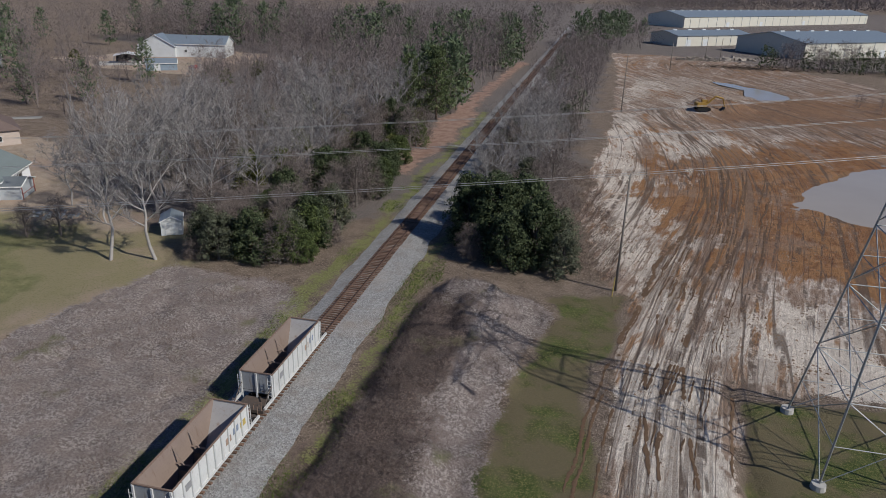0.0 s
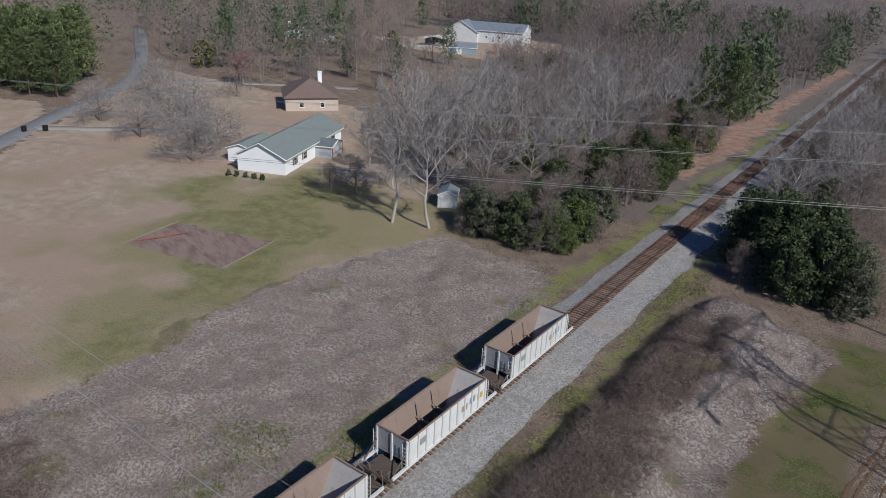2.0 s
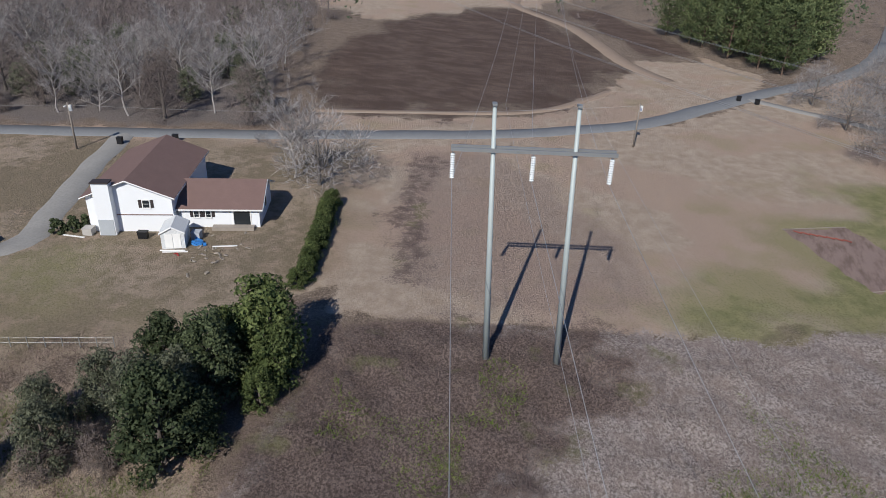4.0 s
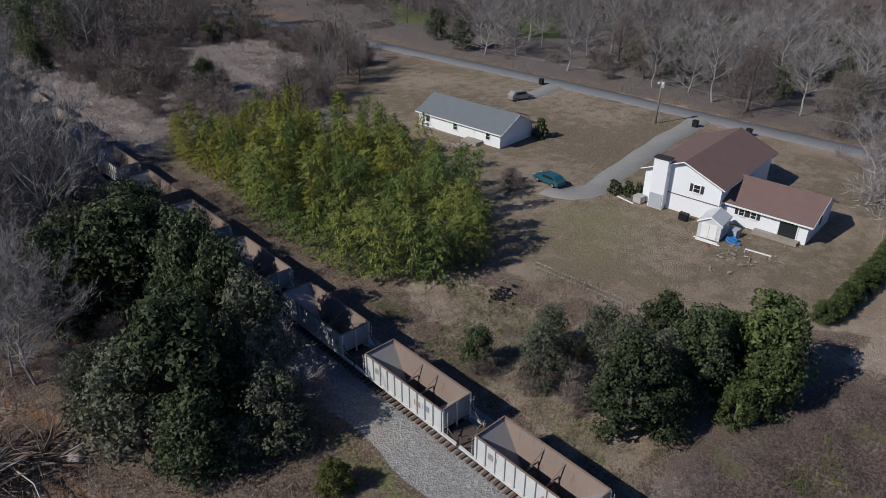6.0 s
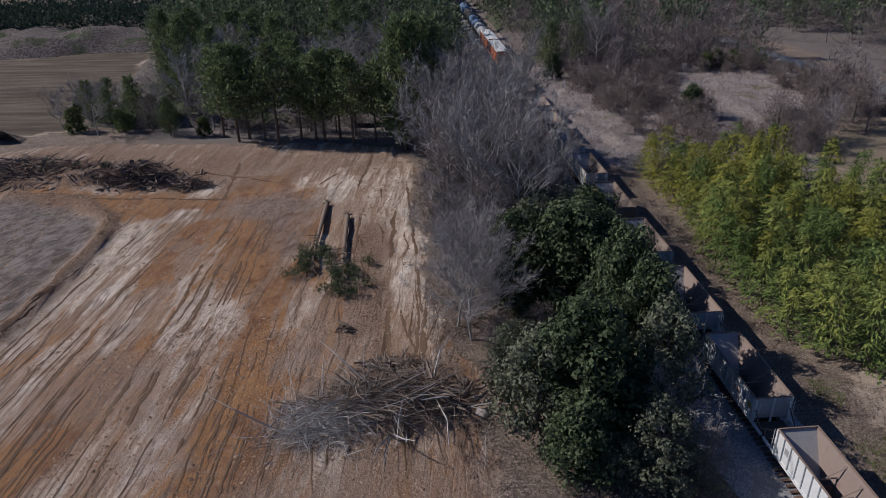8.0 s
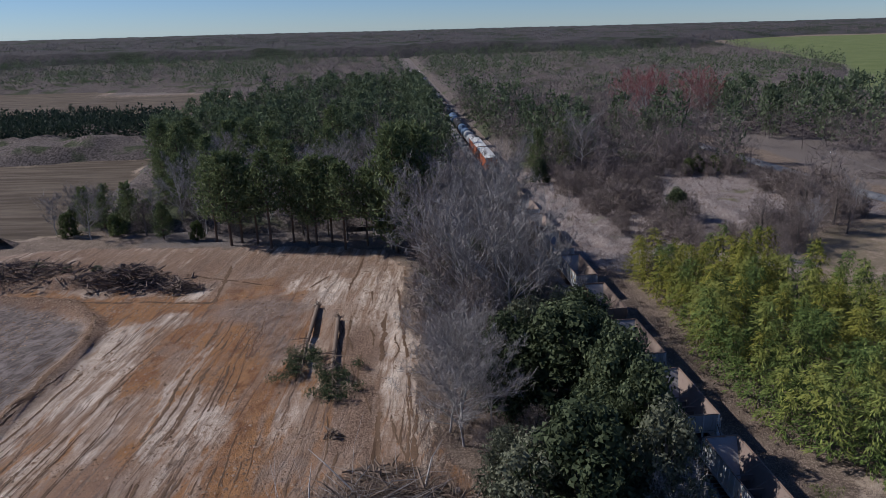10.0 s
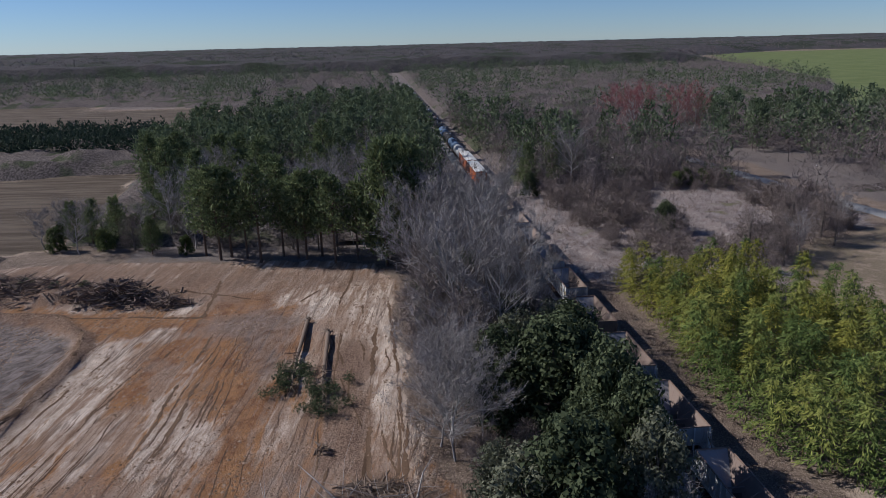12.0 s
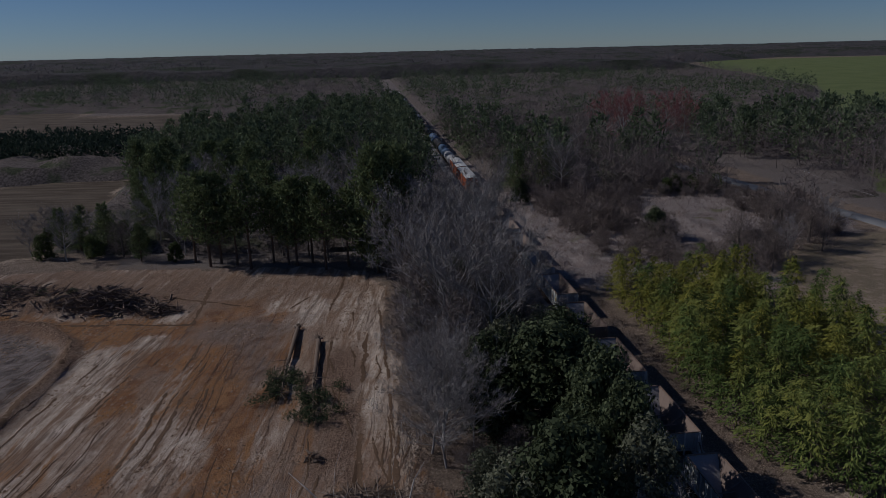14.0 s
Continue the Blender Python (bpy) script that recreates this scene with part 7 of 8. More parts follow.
# west gardens and lane
for x, y, k, s in [(-122.9, 78.6, "orchard", 1.25), (-104.8, 76.8, "orchard", 1.15), (-82.9, 73.7, "orchard", 1.25), (-87.5, 83, "orchard", 1.15), (-124, 114, "bare", 0.9), (-116, 98, "orchard", 1.2), (-140, 104, "orchard", 1.3), (-131, 96, "orchard", 1.2), (-99, 84, "orchard", 1.2), (-111, 88, "orchard", 1.25), (-91, 80, "orchard", 0.8), (-160, 122, "spread", 1.1), (-137.3, 129.4, "red", 0.7), (-141, 131, "red", 0.65), (-170, 140, "evergreen_olive", 1.5), (-158.8, 221, "evergreen_olive", 1.4), (-126, 315, "pine_full", 1.1), (-167, 345, "evergreen", 0.8),
                   (-56, 92, "bare", 0.8), (-48, 80, "bare_warm", 0.6), (-45, 86, "bare", 0.9), (-52, 78, "bare_warm", 0.5), (-126, 118, "bare_warm", 0.75), (-140, 130, "bare", 0.9), (-118, 140, "bare", 0.9),
                   (-65.6, -18, "orchard", 1.5), (-68, -22, "bare", 0.9), (-122, 160, "bare", 1.0), (-135, 175, "bare", 1.0), (-150, 165, "bare_warm", 1.0), (-165, 180, "bare", 1.0), (-108, 170, "bare", 1.0), (-98, 150, "bare", 1.0), (-180, 160, "pine_full", 0.9)]:
    plant(k, x, y, s)
for x, y in scatter([(-128, 122), (-150, 140), (-200, 150), (-240, 190), (-190, 240), (-130, 215), (-112, 160)], 8.5, 44, [[(-195, 160), (-165, 160), (-165, 200), (-195, 200)]], seed=27):
    plant(rnd.choice(["bare", "orchard", "bare", "bare_warm", "bare"]), x, y, rnd.uniform(0.75, 1.05))
for x, y in scatter([(-152, 84), (-172, 76), (-206, 68), (-220, 85), (-186, 114)], 5.0, 34, seed=8):
    plant("pine_full", x, y, rnd.uniform(0.95, 1.3), whole=True)
for x, y in scatter([(-195, 130), (-290, 190), (-290, 320), (-200, 305), (-195, 230), (-150, 200), (-130, 150)], 13.0, 60, [[(-222, 180), (-178, 180), (-178, 225), (-222, 225)]], seed=9):
    plant(rnd.choice(["bare", "bare", "pine_full", "bare_warm", "bare"]), x, y, rnd.uniform(0.9, 1.2))
for x, y in scatter([(-92, -30), (-103, -34), (-150, -40), (-220, -40), (-260, -90), (-250, -180), (-110, -190), (-90, -120), (-93, -70)], 6.6, 340, seed=10):
    plant(rnd.choice(["bare", "spread", "bare_warm", "spread", "bare", "shrub", "evergreen_grey"]), x, y, rnd.uniform(0.75, 1.25))
# evergreens by the track and the hedge of the white house
for x, y, k, s in [(-23, -15.0, "evergreen_mid", 1.3), (-20.5, -13.5, "evergreen_mid", 0.85), (-19, -18.5, "evergreen", 0.9), (-24.5, -18.5, "evergreen_mid", 0.7), (-17.5, -14.2, "evergreen_mid", 0.55), (-11, -19.5, "evergreen", 0.95), (-14.5, -22.5, "evergreen_grey", 0.85), (-16.5, -26, "evergreen_grey", 0.7),
                   (-9.2, -27.2, "shrub", 0.75), (-11.2, -25.5, "shrub", 0.7), (-7.4, -31.2, "shrub", 0.55), (-9.8, -23.4, "shrub", 0.6), (-13, -17.5, "evergreen", 0.6), (-10.5, -27.5, "evergreen_grey", 0.7), (-14, -29.5, "evergreen_grey", 0.6), (-8, -32.5, "evergreen", 0.45), (-20, -22.5, "evergreen", 0.75), (-16, -20, "evergreen_grey", 0.8)]:
    plant(k, x, y, s)
for i in range(16):
    plant("evergreen_mid", -36.5 - i * 1.45, -14.9 + rnd.uniform(-0.3, 0.3), rnd.uniform(0.4, 0.48), rnd.uniform(0.75, 0.95), group="hedge beside the garden", label="yellow-green clipped hedge shrub in a row")
for x, y, s in [(-39.8, -57.4, 1.2), (-50.5, -40.2, 1.0)]:
    plant("round_bush", x, y, s)
plant("shrub", -38.3, -56, 0.85, 0.9, label="dry brown rounded bush beside the car")
for x, y in [(-47.2, -45.8), (-47.9, -44.3), (-48.6, -42.8), (-49.2, -41.4)]:
    plant("round_bush", x, y, 1.15, label="dark green hedge bush beside the drive")
plant("round_bush", -56.4, -66.4, 1.5, 1.3)
for i in range(5):
    plant("round_bush", -71 + i * 1.55, 73.4 + 0.55 * i - 1.0, 0.62, group="bushes along the gable wall")
# bamboo grove
BAMBOO = [(-9.5, -97), (-9.5, -77), (-7.6, -61), (-9, -50.5), (-13, -45), (-22, -44.5), (-30, -56), (-35, -78), (-26, -96)]
for x, y in scatter(BAMBOO, 2.15, 220, seed=11):
    plant("bamboo_gold" if rnd.random() < (-60 - y) / 40 else "bamboo", x, y, rnd.uniform(0.95, 1.45), rnd.uniform(0.62, 0.95), group="bamboo grove")
# east of the track, north
for x, y, k, s in [(9.5, 96, "evergreen", 1.15), (14, 93, "evergreen", 1.3), (13, 101, "evergreen_grey", 1.2), (18, 97, "evergreen", 1.2), (20, 88.5, "evergreen", 1.15), (16.5, 87, "evergreen", 0.95), (23, 91, "evergreen_grey", 1.0), (9, 104, "evergreen_mid", 0.9), (11, 88, "bare_warm", 0.55), (24, 86, "evergreen_grey", 0.8), (17, 105, "evergreen_mid", 1.1), (12, 110, "bare", 0.9)]:
    plant(k, x, y, s)
for x, y in scatter([(6, 106), (6, 200), (6, 330), (14, 400), (26, 330), (24, 200), (21, 150), (20, 104)], 4.2, 130, seed=12):
    plant(rnd.choice(["bare_warm", "bare_warm", "bare", "bare", "evergreen_grey"]), x, y, rnd.uniform(0.6, 1.0))
for x, y in scatter([(4.5, 330), (5, 460), (55, 470), (48, 420), (28, 400), (26, 330)], 6, 60, seed=13):
    plant(rnd.choice(["bare", "bare_warm", "evergreen_grey", "pine"]), x, y, rnd.uniform(0.8, 1.2))
for x, y in scatter([(96, 356), (180, 345), (185, 368), (100, 372)], 4.5, 40, seed=14):
    plant(rnd.choice(["evergreen", "bare_warm", "evergreen_grey", "bare_warm"]), x, y, rnd.uniform(0.9, 1.4))
for x, y in scatter([(104, 240), (130, 235), (140, 250), (108, 255)], 6, 6, seed=15):
    plant("bare_warm", x, y, 0.5)
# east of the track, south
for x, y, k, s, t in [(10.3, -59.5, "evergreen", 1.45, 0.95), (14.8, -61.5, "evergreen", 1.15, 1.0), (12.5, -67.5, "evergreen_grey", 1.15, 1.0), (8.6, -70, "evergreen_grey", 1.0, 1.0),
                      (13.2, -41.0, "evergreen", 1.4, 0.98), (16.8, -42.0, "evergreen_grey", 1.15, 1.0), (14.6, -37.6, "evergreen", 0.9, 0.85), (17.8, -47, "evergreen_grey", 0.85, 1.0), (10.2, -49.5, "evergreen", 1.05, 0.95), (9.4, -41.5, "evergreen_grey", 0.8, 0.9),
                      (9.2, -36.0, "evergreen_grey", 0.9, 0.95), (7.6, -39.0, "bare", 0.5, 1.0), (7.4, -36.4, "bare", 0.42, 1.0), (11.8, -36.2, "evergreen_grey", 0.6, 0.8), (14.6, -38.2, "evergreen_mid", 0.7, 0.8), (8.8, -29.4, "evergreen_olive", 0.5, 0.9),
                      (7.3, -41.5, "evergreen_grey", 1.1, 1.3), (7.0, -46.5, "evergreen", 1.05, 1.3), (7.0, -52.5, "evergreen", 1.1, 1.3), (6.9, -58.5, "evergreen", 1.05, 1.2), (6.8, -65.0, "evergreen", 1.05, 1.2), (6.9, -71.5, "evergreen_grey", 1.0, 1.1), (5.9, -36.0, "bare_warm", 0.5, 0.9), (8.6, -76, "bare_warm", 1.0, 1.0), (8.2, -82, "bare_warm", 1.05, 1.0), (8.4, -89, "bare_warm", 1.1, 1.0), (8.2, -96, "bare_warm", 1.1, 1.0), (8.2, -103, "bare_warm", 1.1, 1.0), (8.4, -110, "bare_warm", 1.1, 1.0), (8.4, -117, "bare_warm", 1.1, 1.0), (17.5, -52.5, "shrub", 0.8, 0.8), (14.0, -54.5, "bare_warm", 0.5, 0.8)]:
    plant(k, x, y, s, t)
for x, y, k, s in [(21.6, -57.5, "spread", 0.8), (20.5, -62, "bare", 0.75), (19, -66.5, "spread", 0.85), (20.5, -71, "bare_warm", 0.7), (18, -54, "shrub", 0.9)]:
    plant(k, x, y, s)
for x, y in scatter([(8.5, -74), (16, -69), (21, -78), (22, -104), (16, -122), (8, -120)], 3.5, 52, seed=16):
    plant(rnd.choice(["bare_warm", "bare", "bare_warm", "bare", "evergreen_grey"]), x, y, rnd.uniform(0.9, 1.15), rnd.uniform(1.0, 1.25))
for x, y in [(20.5, -59), (19.5, -63), (18.5, -74), (17.5, -57), (21.5, -70), (20.5, -55)]:
    plant("bare", x, y, rnd.uniform(0.55, 0.8))
# pine stand at the end of the clearing
for x, y, k in [(55.2, -122.8, 1.0), (53.6, -124.5, 0.95), (47.7, -120.4, 0.98), (39.6, -120.3, 0.95), (41.2, -121.4, 0.85), (34.3, -116.5, 0.9), (44, -123, 0.8), (50.5, -123, 0.8), (30.5, -118.5, 0.8), (37, -122, 0.9), (58.5, -126, 0.9)]:
    plant("pine", x, y, k)
for x, y in scatter([(26, -120), (57, -127), (66, -130), (74, -150), (64, -190), (24, -190), (20, -132)], 5.0, 85, seed=17):
    plant(rnd.choice(["pine", "bare", "bare", "bare_warm", "pine", "bare", "bare_warm"]), x, y, rnd.uniform(0.55, 0.95))
for x, y in scatter([(22, -112), (28, -114), (26, -122), (20, -120)], 3, 4, seed=18):
    plant("pine_full", x, y, 1.25, 1.1)
for x, y in scatter([(60, -126), (92, -132), (94, -150), (72, -150)], 4, 24, seed=19):
    plant(rnd.choice(["pine_full", "bare_warm", "bare", "evergreen_mid"]), x, y, rnd.uniform(0.45, 0.75))
for x, y in scatter([(8, -190), (60, -190), (74, -150), (98, -222), (90, -300), (60, -380), (8, -380)], 4.6, 500, seed=20):
    plant(rnd.choice(["pine_full", "pine", "pine_full", "bare", "pine_full", "pine"]), x, y, rnd.uniform(0.5, 1.05))
# wild ground west of the track, south
for x, y in scatter([(-15, -112), (-34, -102), (-66, -124), (-68, -172), (-14, -175)], 4.6, 120, [[(-24, -116), (-50, -116), (-58, -126), (-56, -158), (-40, -164), (-32, -140)]], seed=21):
    plant(rnd.choice(["shrub", "shrub", "shrub", "bare_warm", "shrub"]), x, y, rnd.uniform(0.7, 1.5))
for x, y, k, s2 in [(-20, -136, "shrub", 1.7), (-23, -133, "shrub", 1.5), (-28.7, -125, "evergreen", 0.75), (-31, -127, "shrub", 1.6), (-27, -121, "shrub", 1.4), (-52, -167, "evergreen_mid", 0.7), (-49, -166, "evergreen_mid", 0.6), (-56, -166, "evergreen_mid", 0.7), (-62, -165, "evergreen_mid", 0.75), (-42, -108, "bare_warm", 0.75), (-45, -110, "bare_warm", 0.7), (-38, -106, "bare_warm", 0.65),
                    (-64.5, -140, "shrub", 1.9), (-67, -136, "shrub", 1.8), (-61, -143, "shrub", 1.5), (-63.4, -123, "shrub", 1.1), (-10.7, -163.5, "evergreen", 0.7), (-14, -150, "shrub", 1.3), (-17, -160, "bare_warm", 0.7), (-24, -158, "bare_warm", 0.8), (-22, -98, "bare_warm", 0.6), (-13, -93, "shrub", 1.2)]:
    plant(k, x, y, s2)
for x, y in [(-35, -100), (-40, -103), (-45, -107), (-55, -112), (-65, -126), (-38, -108), (-60, -118)]:
    plant(rnd.choice(["bare_warm", "bare"]), x, y, rnd.uniform(0.5, 0.75))
for x, y in scatter([(-11, -172), (-66, -172), (-68, -230), (-8, -330)], 4.0, 330, seed=22):
    plant(rnd.choice(["bare_warm", "bare_warm", "shrub", "bare_warm", "bare", "bare_warm", "shrub", "pine_full", "evergreen_grey"]), x, y, rnd.uniform(0.7, 1.15))
for x, y, s in [(-64, -236, 1.56), (-70, -243, 1.50), (-60, -246, 1.44), (-84, -249, 1.44), (-89, -245, 1.38)]:
    plant("red", x, y, s)
for x, y in scatter([(-90, -190), (-150, -200), (-170, -260), (-95, -265)], 11, 24, seed=23):
    plant("pine", x, y, rnd.uniform(0.85, 1.15))
for x, y in [(-94, -240), (-97, -214), (-101, -220), (-110, -206), (-111, -186), (-114, -200), (-132, -254), (-119, -215), (-105, -196), (-124, -192), (-90, -228)]:
    plant("pine_full", x, y, rnd.uniform(1.0, 1.25))

for x, y, k in [(70, -108.5, 0.6), (74, -110, 0.75), (79, -111, 0.7), (84, -112, 0.9), (90, -110, 0.9), (88, -104, 0.6), (95, -108, 1.0), (64, -104, 0.45), (81, -106, 0.55), (99, -112, 1.0), (92, -104, 0.7)]:
    plant("evergreen_grey", x, y, k * 0.5, 0.55, label="low dark heap of cut tree tops and brush")
felled_tree(36.9, -90.0, -1, 20.0, "felled evergreen with trunk, root plate and green top")
felled_tree(33.8, -85.5, 1, 20.0, "felled evergreen lying beside another trunk")
debris("brush_pile", 29.5, -45.5, 9.0, 4.2, 1.6, 1300, "tangled pile of grey branches and roots at the clearing edge", 31, "log", 0.055, 3.0)
debris("brush_pile", 29.0, -45.0, 10.0, 4.8, 1.8, 130, "long pale broken branches tangled over the pile", 41, "pale_bark", 0.06, 6.5)
debris("brush_pile", 33.5, -44.0, 7.0, 4.0, 0.9, 1500, "fine grey twigs and tops of cut trees", 42, "pale_bark", 0.035, 2.8)
debris("brush_pile", 24.0, -46.0, 5.0, 3.5, 1.3, 300, "pile of broken logs and branches", 32, "log", 0.12, 2.6)
debris("brush_pile", 28.5, -51.0, 3.5, 1.8, 1.0, 220, "dark heap of roots and soil", 33, "log", 0.12, 2.0)
debris("brush_pile", 67.0, -103.5, 10.0, 4.4, 3.0, 1300, "long dark heap of roots, stumps and logs", 34, "root", 0.16, 1.8)
debris("brush_pile", 86.0, -108.0, 16.0, 8.0, 3.4, 1500, "dark heap of cut tops and brush", 35, "root", 0.12, 2.0)
debris("brush_pile", 97.0, -106.0, 12.0, 5.0, 2.6, 900, "dark heap of stumps and roots beyond the spoil", 43, "root", 0.14, 1.8)
debris("brush_pile", 58.5, -100.5, 5.0, 2.4, 1.6, 420, "small heap of broken roots", 44, "root", 0.13, 1.5)
debris("brush_pile", 32.8, -58.2, 0.9, 0.9, 1.0, 60, "torn-out stump with roots", 36, "log", 0.12, 1.0)
debris("brush_pile", 95.0, 352, 40.0, 3.0, 1.4, 420, "row of cleared brush beyond the pool", 37, "log", 0.2, 4.0)
debris("brush_pile", 74.0, 380, 16.0, 4.0, 1.8, 200, "scrap timber heap in the yard", 38, "plank", 0.2, 4.0)
for x, y, s in [(20.8, -44.2, 0.6), (21.2, -46.2, 0.45), (23.2, -47.6, 0.45), (21.9, -48.5, 0.4)]:
    r = random.Random(int(x * 100))
    bm = bmesh.new()
    bmesh.ops.create_icosphere(bm, subdivisions=2, radius=s)
    for v in bm.verts:
        v.co *= r.uniform(0.8, 1.15)
        v.co.z *= 0.7
    me = bpy.data.meshes.new("boulder")
    bm.to_mesh(me)
    bm.free()
    me.materials.append(M["stone_wall"])
    tagged(new("boulder", me), "pale lump of rock among the debris", "rock").location = (x, y, s * 0.35)

# ---- brush, weeds and far woods, which nobody could count ----
def spread_points(poly, count, gen):
    xs, ys = [p[0] for p in poly], [p[1] for p in poly]
    out = np.zeros((0, 2))
    while len(out) < count:
        p = np.stack([gen.uniform(min(xs), max(xs), count), gen.uniform(min(ys), max(ys), count)], 1)
        out = np.concatenate([out, p[poly_dist(p[:, 0], p[:, 1], poly) < 0]])
    return out[:count]


def brush(name, poly, count, label, material, tall=0.8, width=0.022, clump=0.0, seed=1, lean=0.8):
    gen = np.random.default_rng(seed)
    p = spread_points(poly, count, gen)
    if clump:
        w = vnoise(p[:, 0], p[:, 1], clump, seed)
        p = p[w > (0.61 if name == "weeds" and clump == 5.5 else 0.52)]
    k = len(p)
    hump = vnoise(p[:, 0], p[:, 1], 3.0, 91)
    base = np.stack([p[:, 0], p[:, 1], ground_z(p[:, 0], p[:, 1]) - 0.04], 1)
    way = unit(gen.normal(size=(k, 3)) * [lean, lean, 0.4] + [0, 0, 0.75])
    v, f = slivers(base, way, gen.uniform(0.45, 1.3, k) * tall * (0.5 + hump), width, gen)
    return tagged(new(name, mesh_np(name, v, f, M[material])), label, "brush", kind="stuff")


brush("scrub", [(-4.5, 6), (-14, 10), (-22, 17), (-31, 19), (-29.5, 31), (-32, 40), (-31.5, 53), (-28.5, 66), (-26, 75), (-10, 74), (-5.8, 70), (-5, 30)], 90000, "dead grey-brown briars and weeds", "brush", 0.55, 0.014, seed=2, lean=1.4)
# darkest brush colour on the bank's track side, standing in for its shade too
brush("scrub", [(8.2, 76), (14.5, 72), (15, 55), (16, 40), (14.5, 20), (5, 20), (6.8, 45), (7.8, 60)], 34000, "dark brown dead brush on the bank above the ballast, bank shade in its colour", "brush_rust", 0.75, 0.018, seed=23, lean=1.2)
brush("scrub", SCRUB_E, 40000, "dead grey briars over the ditch bank", "brush_dull", 0.65, 0.015, seed=3, lean=1.3)
brush("scrub", SCRUB_W, 12000, "reddish brown dead stalks in the scrub", "brush_brown", 0.9, clump=7.0, seed=4)
brush("scrub", [(-4.5, -15), (-29, -11), (-30.5, 2), (-31, 19), (-22, 17), (-14, 10), (-4.5, 6)], 22000, "reddish brown dead briars below the power poles", "brush_rust", 0.7, 0.02, seed=14, lean=1.3)
brush("scrub", WILD_S, 26000, "dead tan weeds beside the railway", "brush_brown", 1.0, 0.03, seed=5)
brush("weeds", [(-6.4, 12), (-3.9, 12), (-3.9, 120), (-8, 120), (-7, 70)], 12000, "yellow-green weeds along the ballast", "weed", 0.4, 0.03, clump=6.0, seed=6)
brush("weeds", [(4.4, 15), (7.0, 15), (9.0, 80), (6.0, 100), (4.2, 100)], 12000, "green weeds along the ballast", "weed", 0.4, 0.03, clump=5.0, seed=7)
brush("weeds", [(-29, -8), (-6, -10), (-6, 40), (-29, 20)], 22000, "green vine patches in the scrub", "weed", 0.4, 0.05, clump=5.5, seed=8)
brush("scrub", [(22, -28), (5, -28), (6, -70), (24, -70), (25, -60)], 24000, "dead brown undergrowth beneath the trees", "brush_brown", 0.8, seed=9)
brush("scrub", [(27, 86), (20, 100), (22, 150), (26, 145), (31, 110), (32, 86)], 11000, "reddish dead weeds at the clearing edge", "brush_brown", 0.9, seed=10)
brush("scrub", [(-4.6, -16), (-30, -13), (-26, -36), (-9, -46), (-8, -98), (-4.4, -110)], 22000, "dry brown weeds by the track", "brush_brown", 0.6, seed=12)


brush("weeds", [(-5, -16), (-7, -46), (-18, -44), (-18, -26), (-12, -16)], 16000, "yellow-green weed patches beside the railway", "weed", 0.35, 0.03, clump=4.0, seed=21)
brush("scrub", [(-6, -16), (-7, -34), (-14, -34), (-16, -18)], 9000, "pale pinkish dead briars between the shrubs", "brush", 0.7, 0.018, clump=3.5, seed=22, lean=1.3)


def clods(poly, count, label, seed):
    """Lumps of turned soil on the clearing."""
    gen = np.random.default_rng(seed)
    p = spread_points(poly, count * 3, gen)
    w = vnoise(p[:, 0], p[:, 1], 5.0, seed) * 0.6 + vnoise(p[:, 0], p[:, 1], 1.4, seed + 1) * 0.4
    p = p[np.argsort(w + gen.uniform(0, 0.35, len(p)))[-count:]]
    s = gen.uniform(0.05, 0.15, count) * gen.choice([1, 1, 1, 1.7], count)
    z = ground_z(p[:, 0], p[:, 1])
    form = np.array([[1, 0, 0], [0, 1, 0], [-1, 0, 0], [0, -1, 0], [0, 0, 0.7]], float)
    v = form[None] * s[:, None, None] * gen.uniform(0.6, 1.3, (count, 5, 1))
    a = gen.uniform(0, 6.28, count)
    ca, sa = np.cos(a)[:, None], np.sin(a)[:, None]
    v = np.stack([v[..., 0] * ca - v[..., 1] * sa, v[..., 0] * sa + v[..., 1] * ca, v[..., 2]], -1)
    v += np.stack([p[:, 0], p[:, 1], z - 0.02], -1)[:, None]
    f = (np.arange(count)[:, None, None] * 5 + np.array([[0, 1, 4], [1, 2, 4], [2, 3, 4], [3, 0, 4]])[None]).reshape(-1, 3)
    return tagged(new("soil_clods", mesh_np("soil_clods", v.reshape(-1, 3), f, M["clod"])), label, "soil", kind="stuff")


clods([(22, -30), (22, -108), (55, -119), (85, -122), (85, -60), (70, -30)], 15000, "loose lumps of turned clay on the clearing", 61)
clods([(29, 38), (31, 82), (27, 105), (30, 160), (60, 170), (75, 110), (60, 66), (42, 62)], 8000, "loose lumps of sandy soil along the machine lane", 62)


def far_woods(name, pts, label, material, gen, h=12.0, r=4.0, per=34, slim=0.06, size=1.5):
    """Many far crowns: loose sprays of narrow blades round each stem."""
    k = len(pts)
    tall = h * gen.uniform(0.7, 1.25, k)
    c = np.repeat(np.stack([pts[:, 0], pts[:, 1], tall * 0.55], 1), per, 0)
    d = unit(gen.normal(size=(k * per, 3)))
    rad = np.repeat(np.stack([tall * 0 + r, tall * 0 + r, tall * 0.45], 1), per, 0) * gen.uniform(0.35, 1.05, (k * per, 1))
    c = c + d * rad
    up = unit(d * [1, 1, 0.6] + [0, 0, 0.7] + gen.normal(size=d.shape) * 0.3)
    s = gen.uniform(0.6, 1.3, (k * per, 1)) * size
    side = unit(np.cross(up, gen.normal(size=d.shape))) * s * slim
    v = np.stack([c - side, c + side, c + up * s], 1).reshape(-1, 3)
    return tagged(new(name, mesh_np(name, v, np.arange(3 * k * per).reshape(-1, 3), M[material])), label, "woods", kind="stuff")


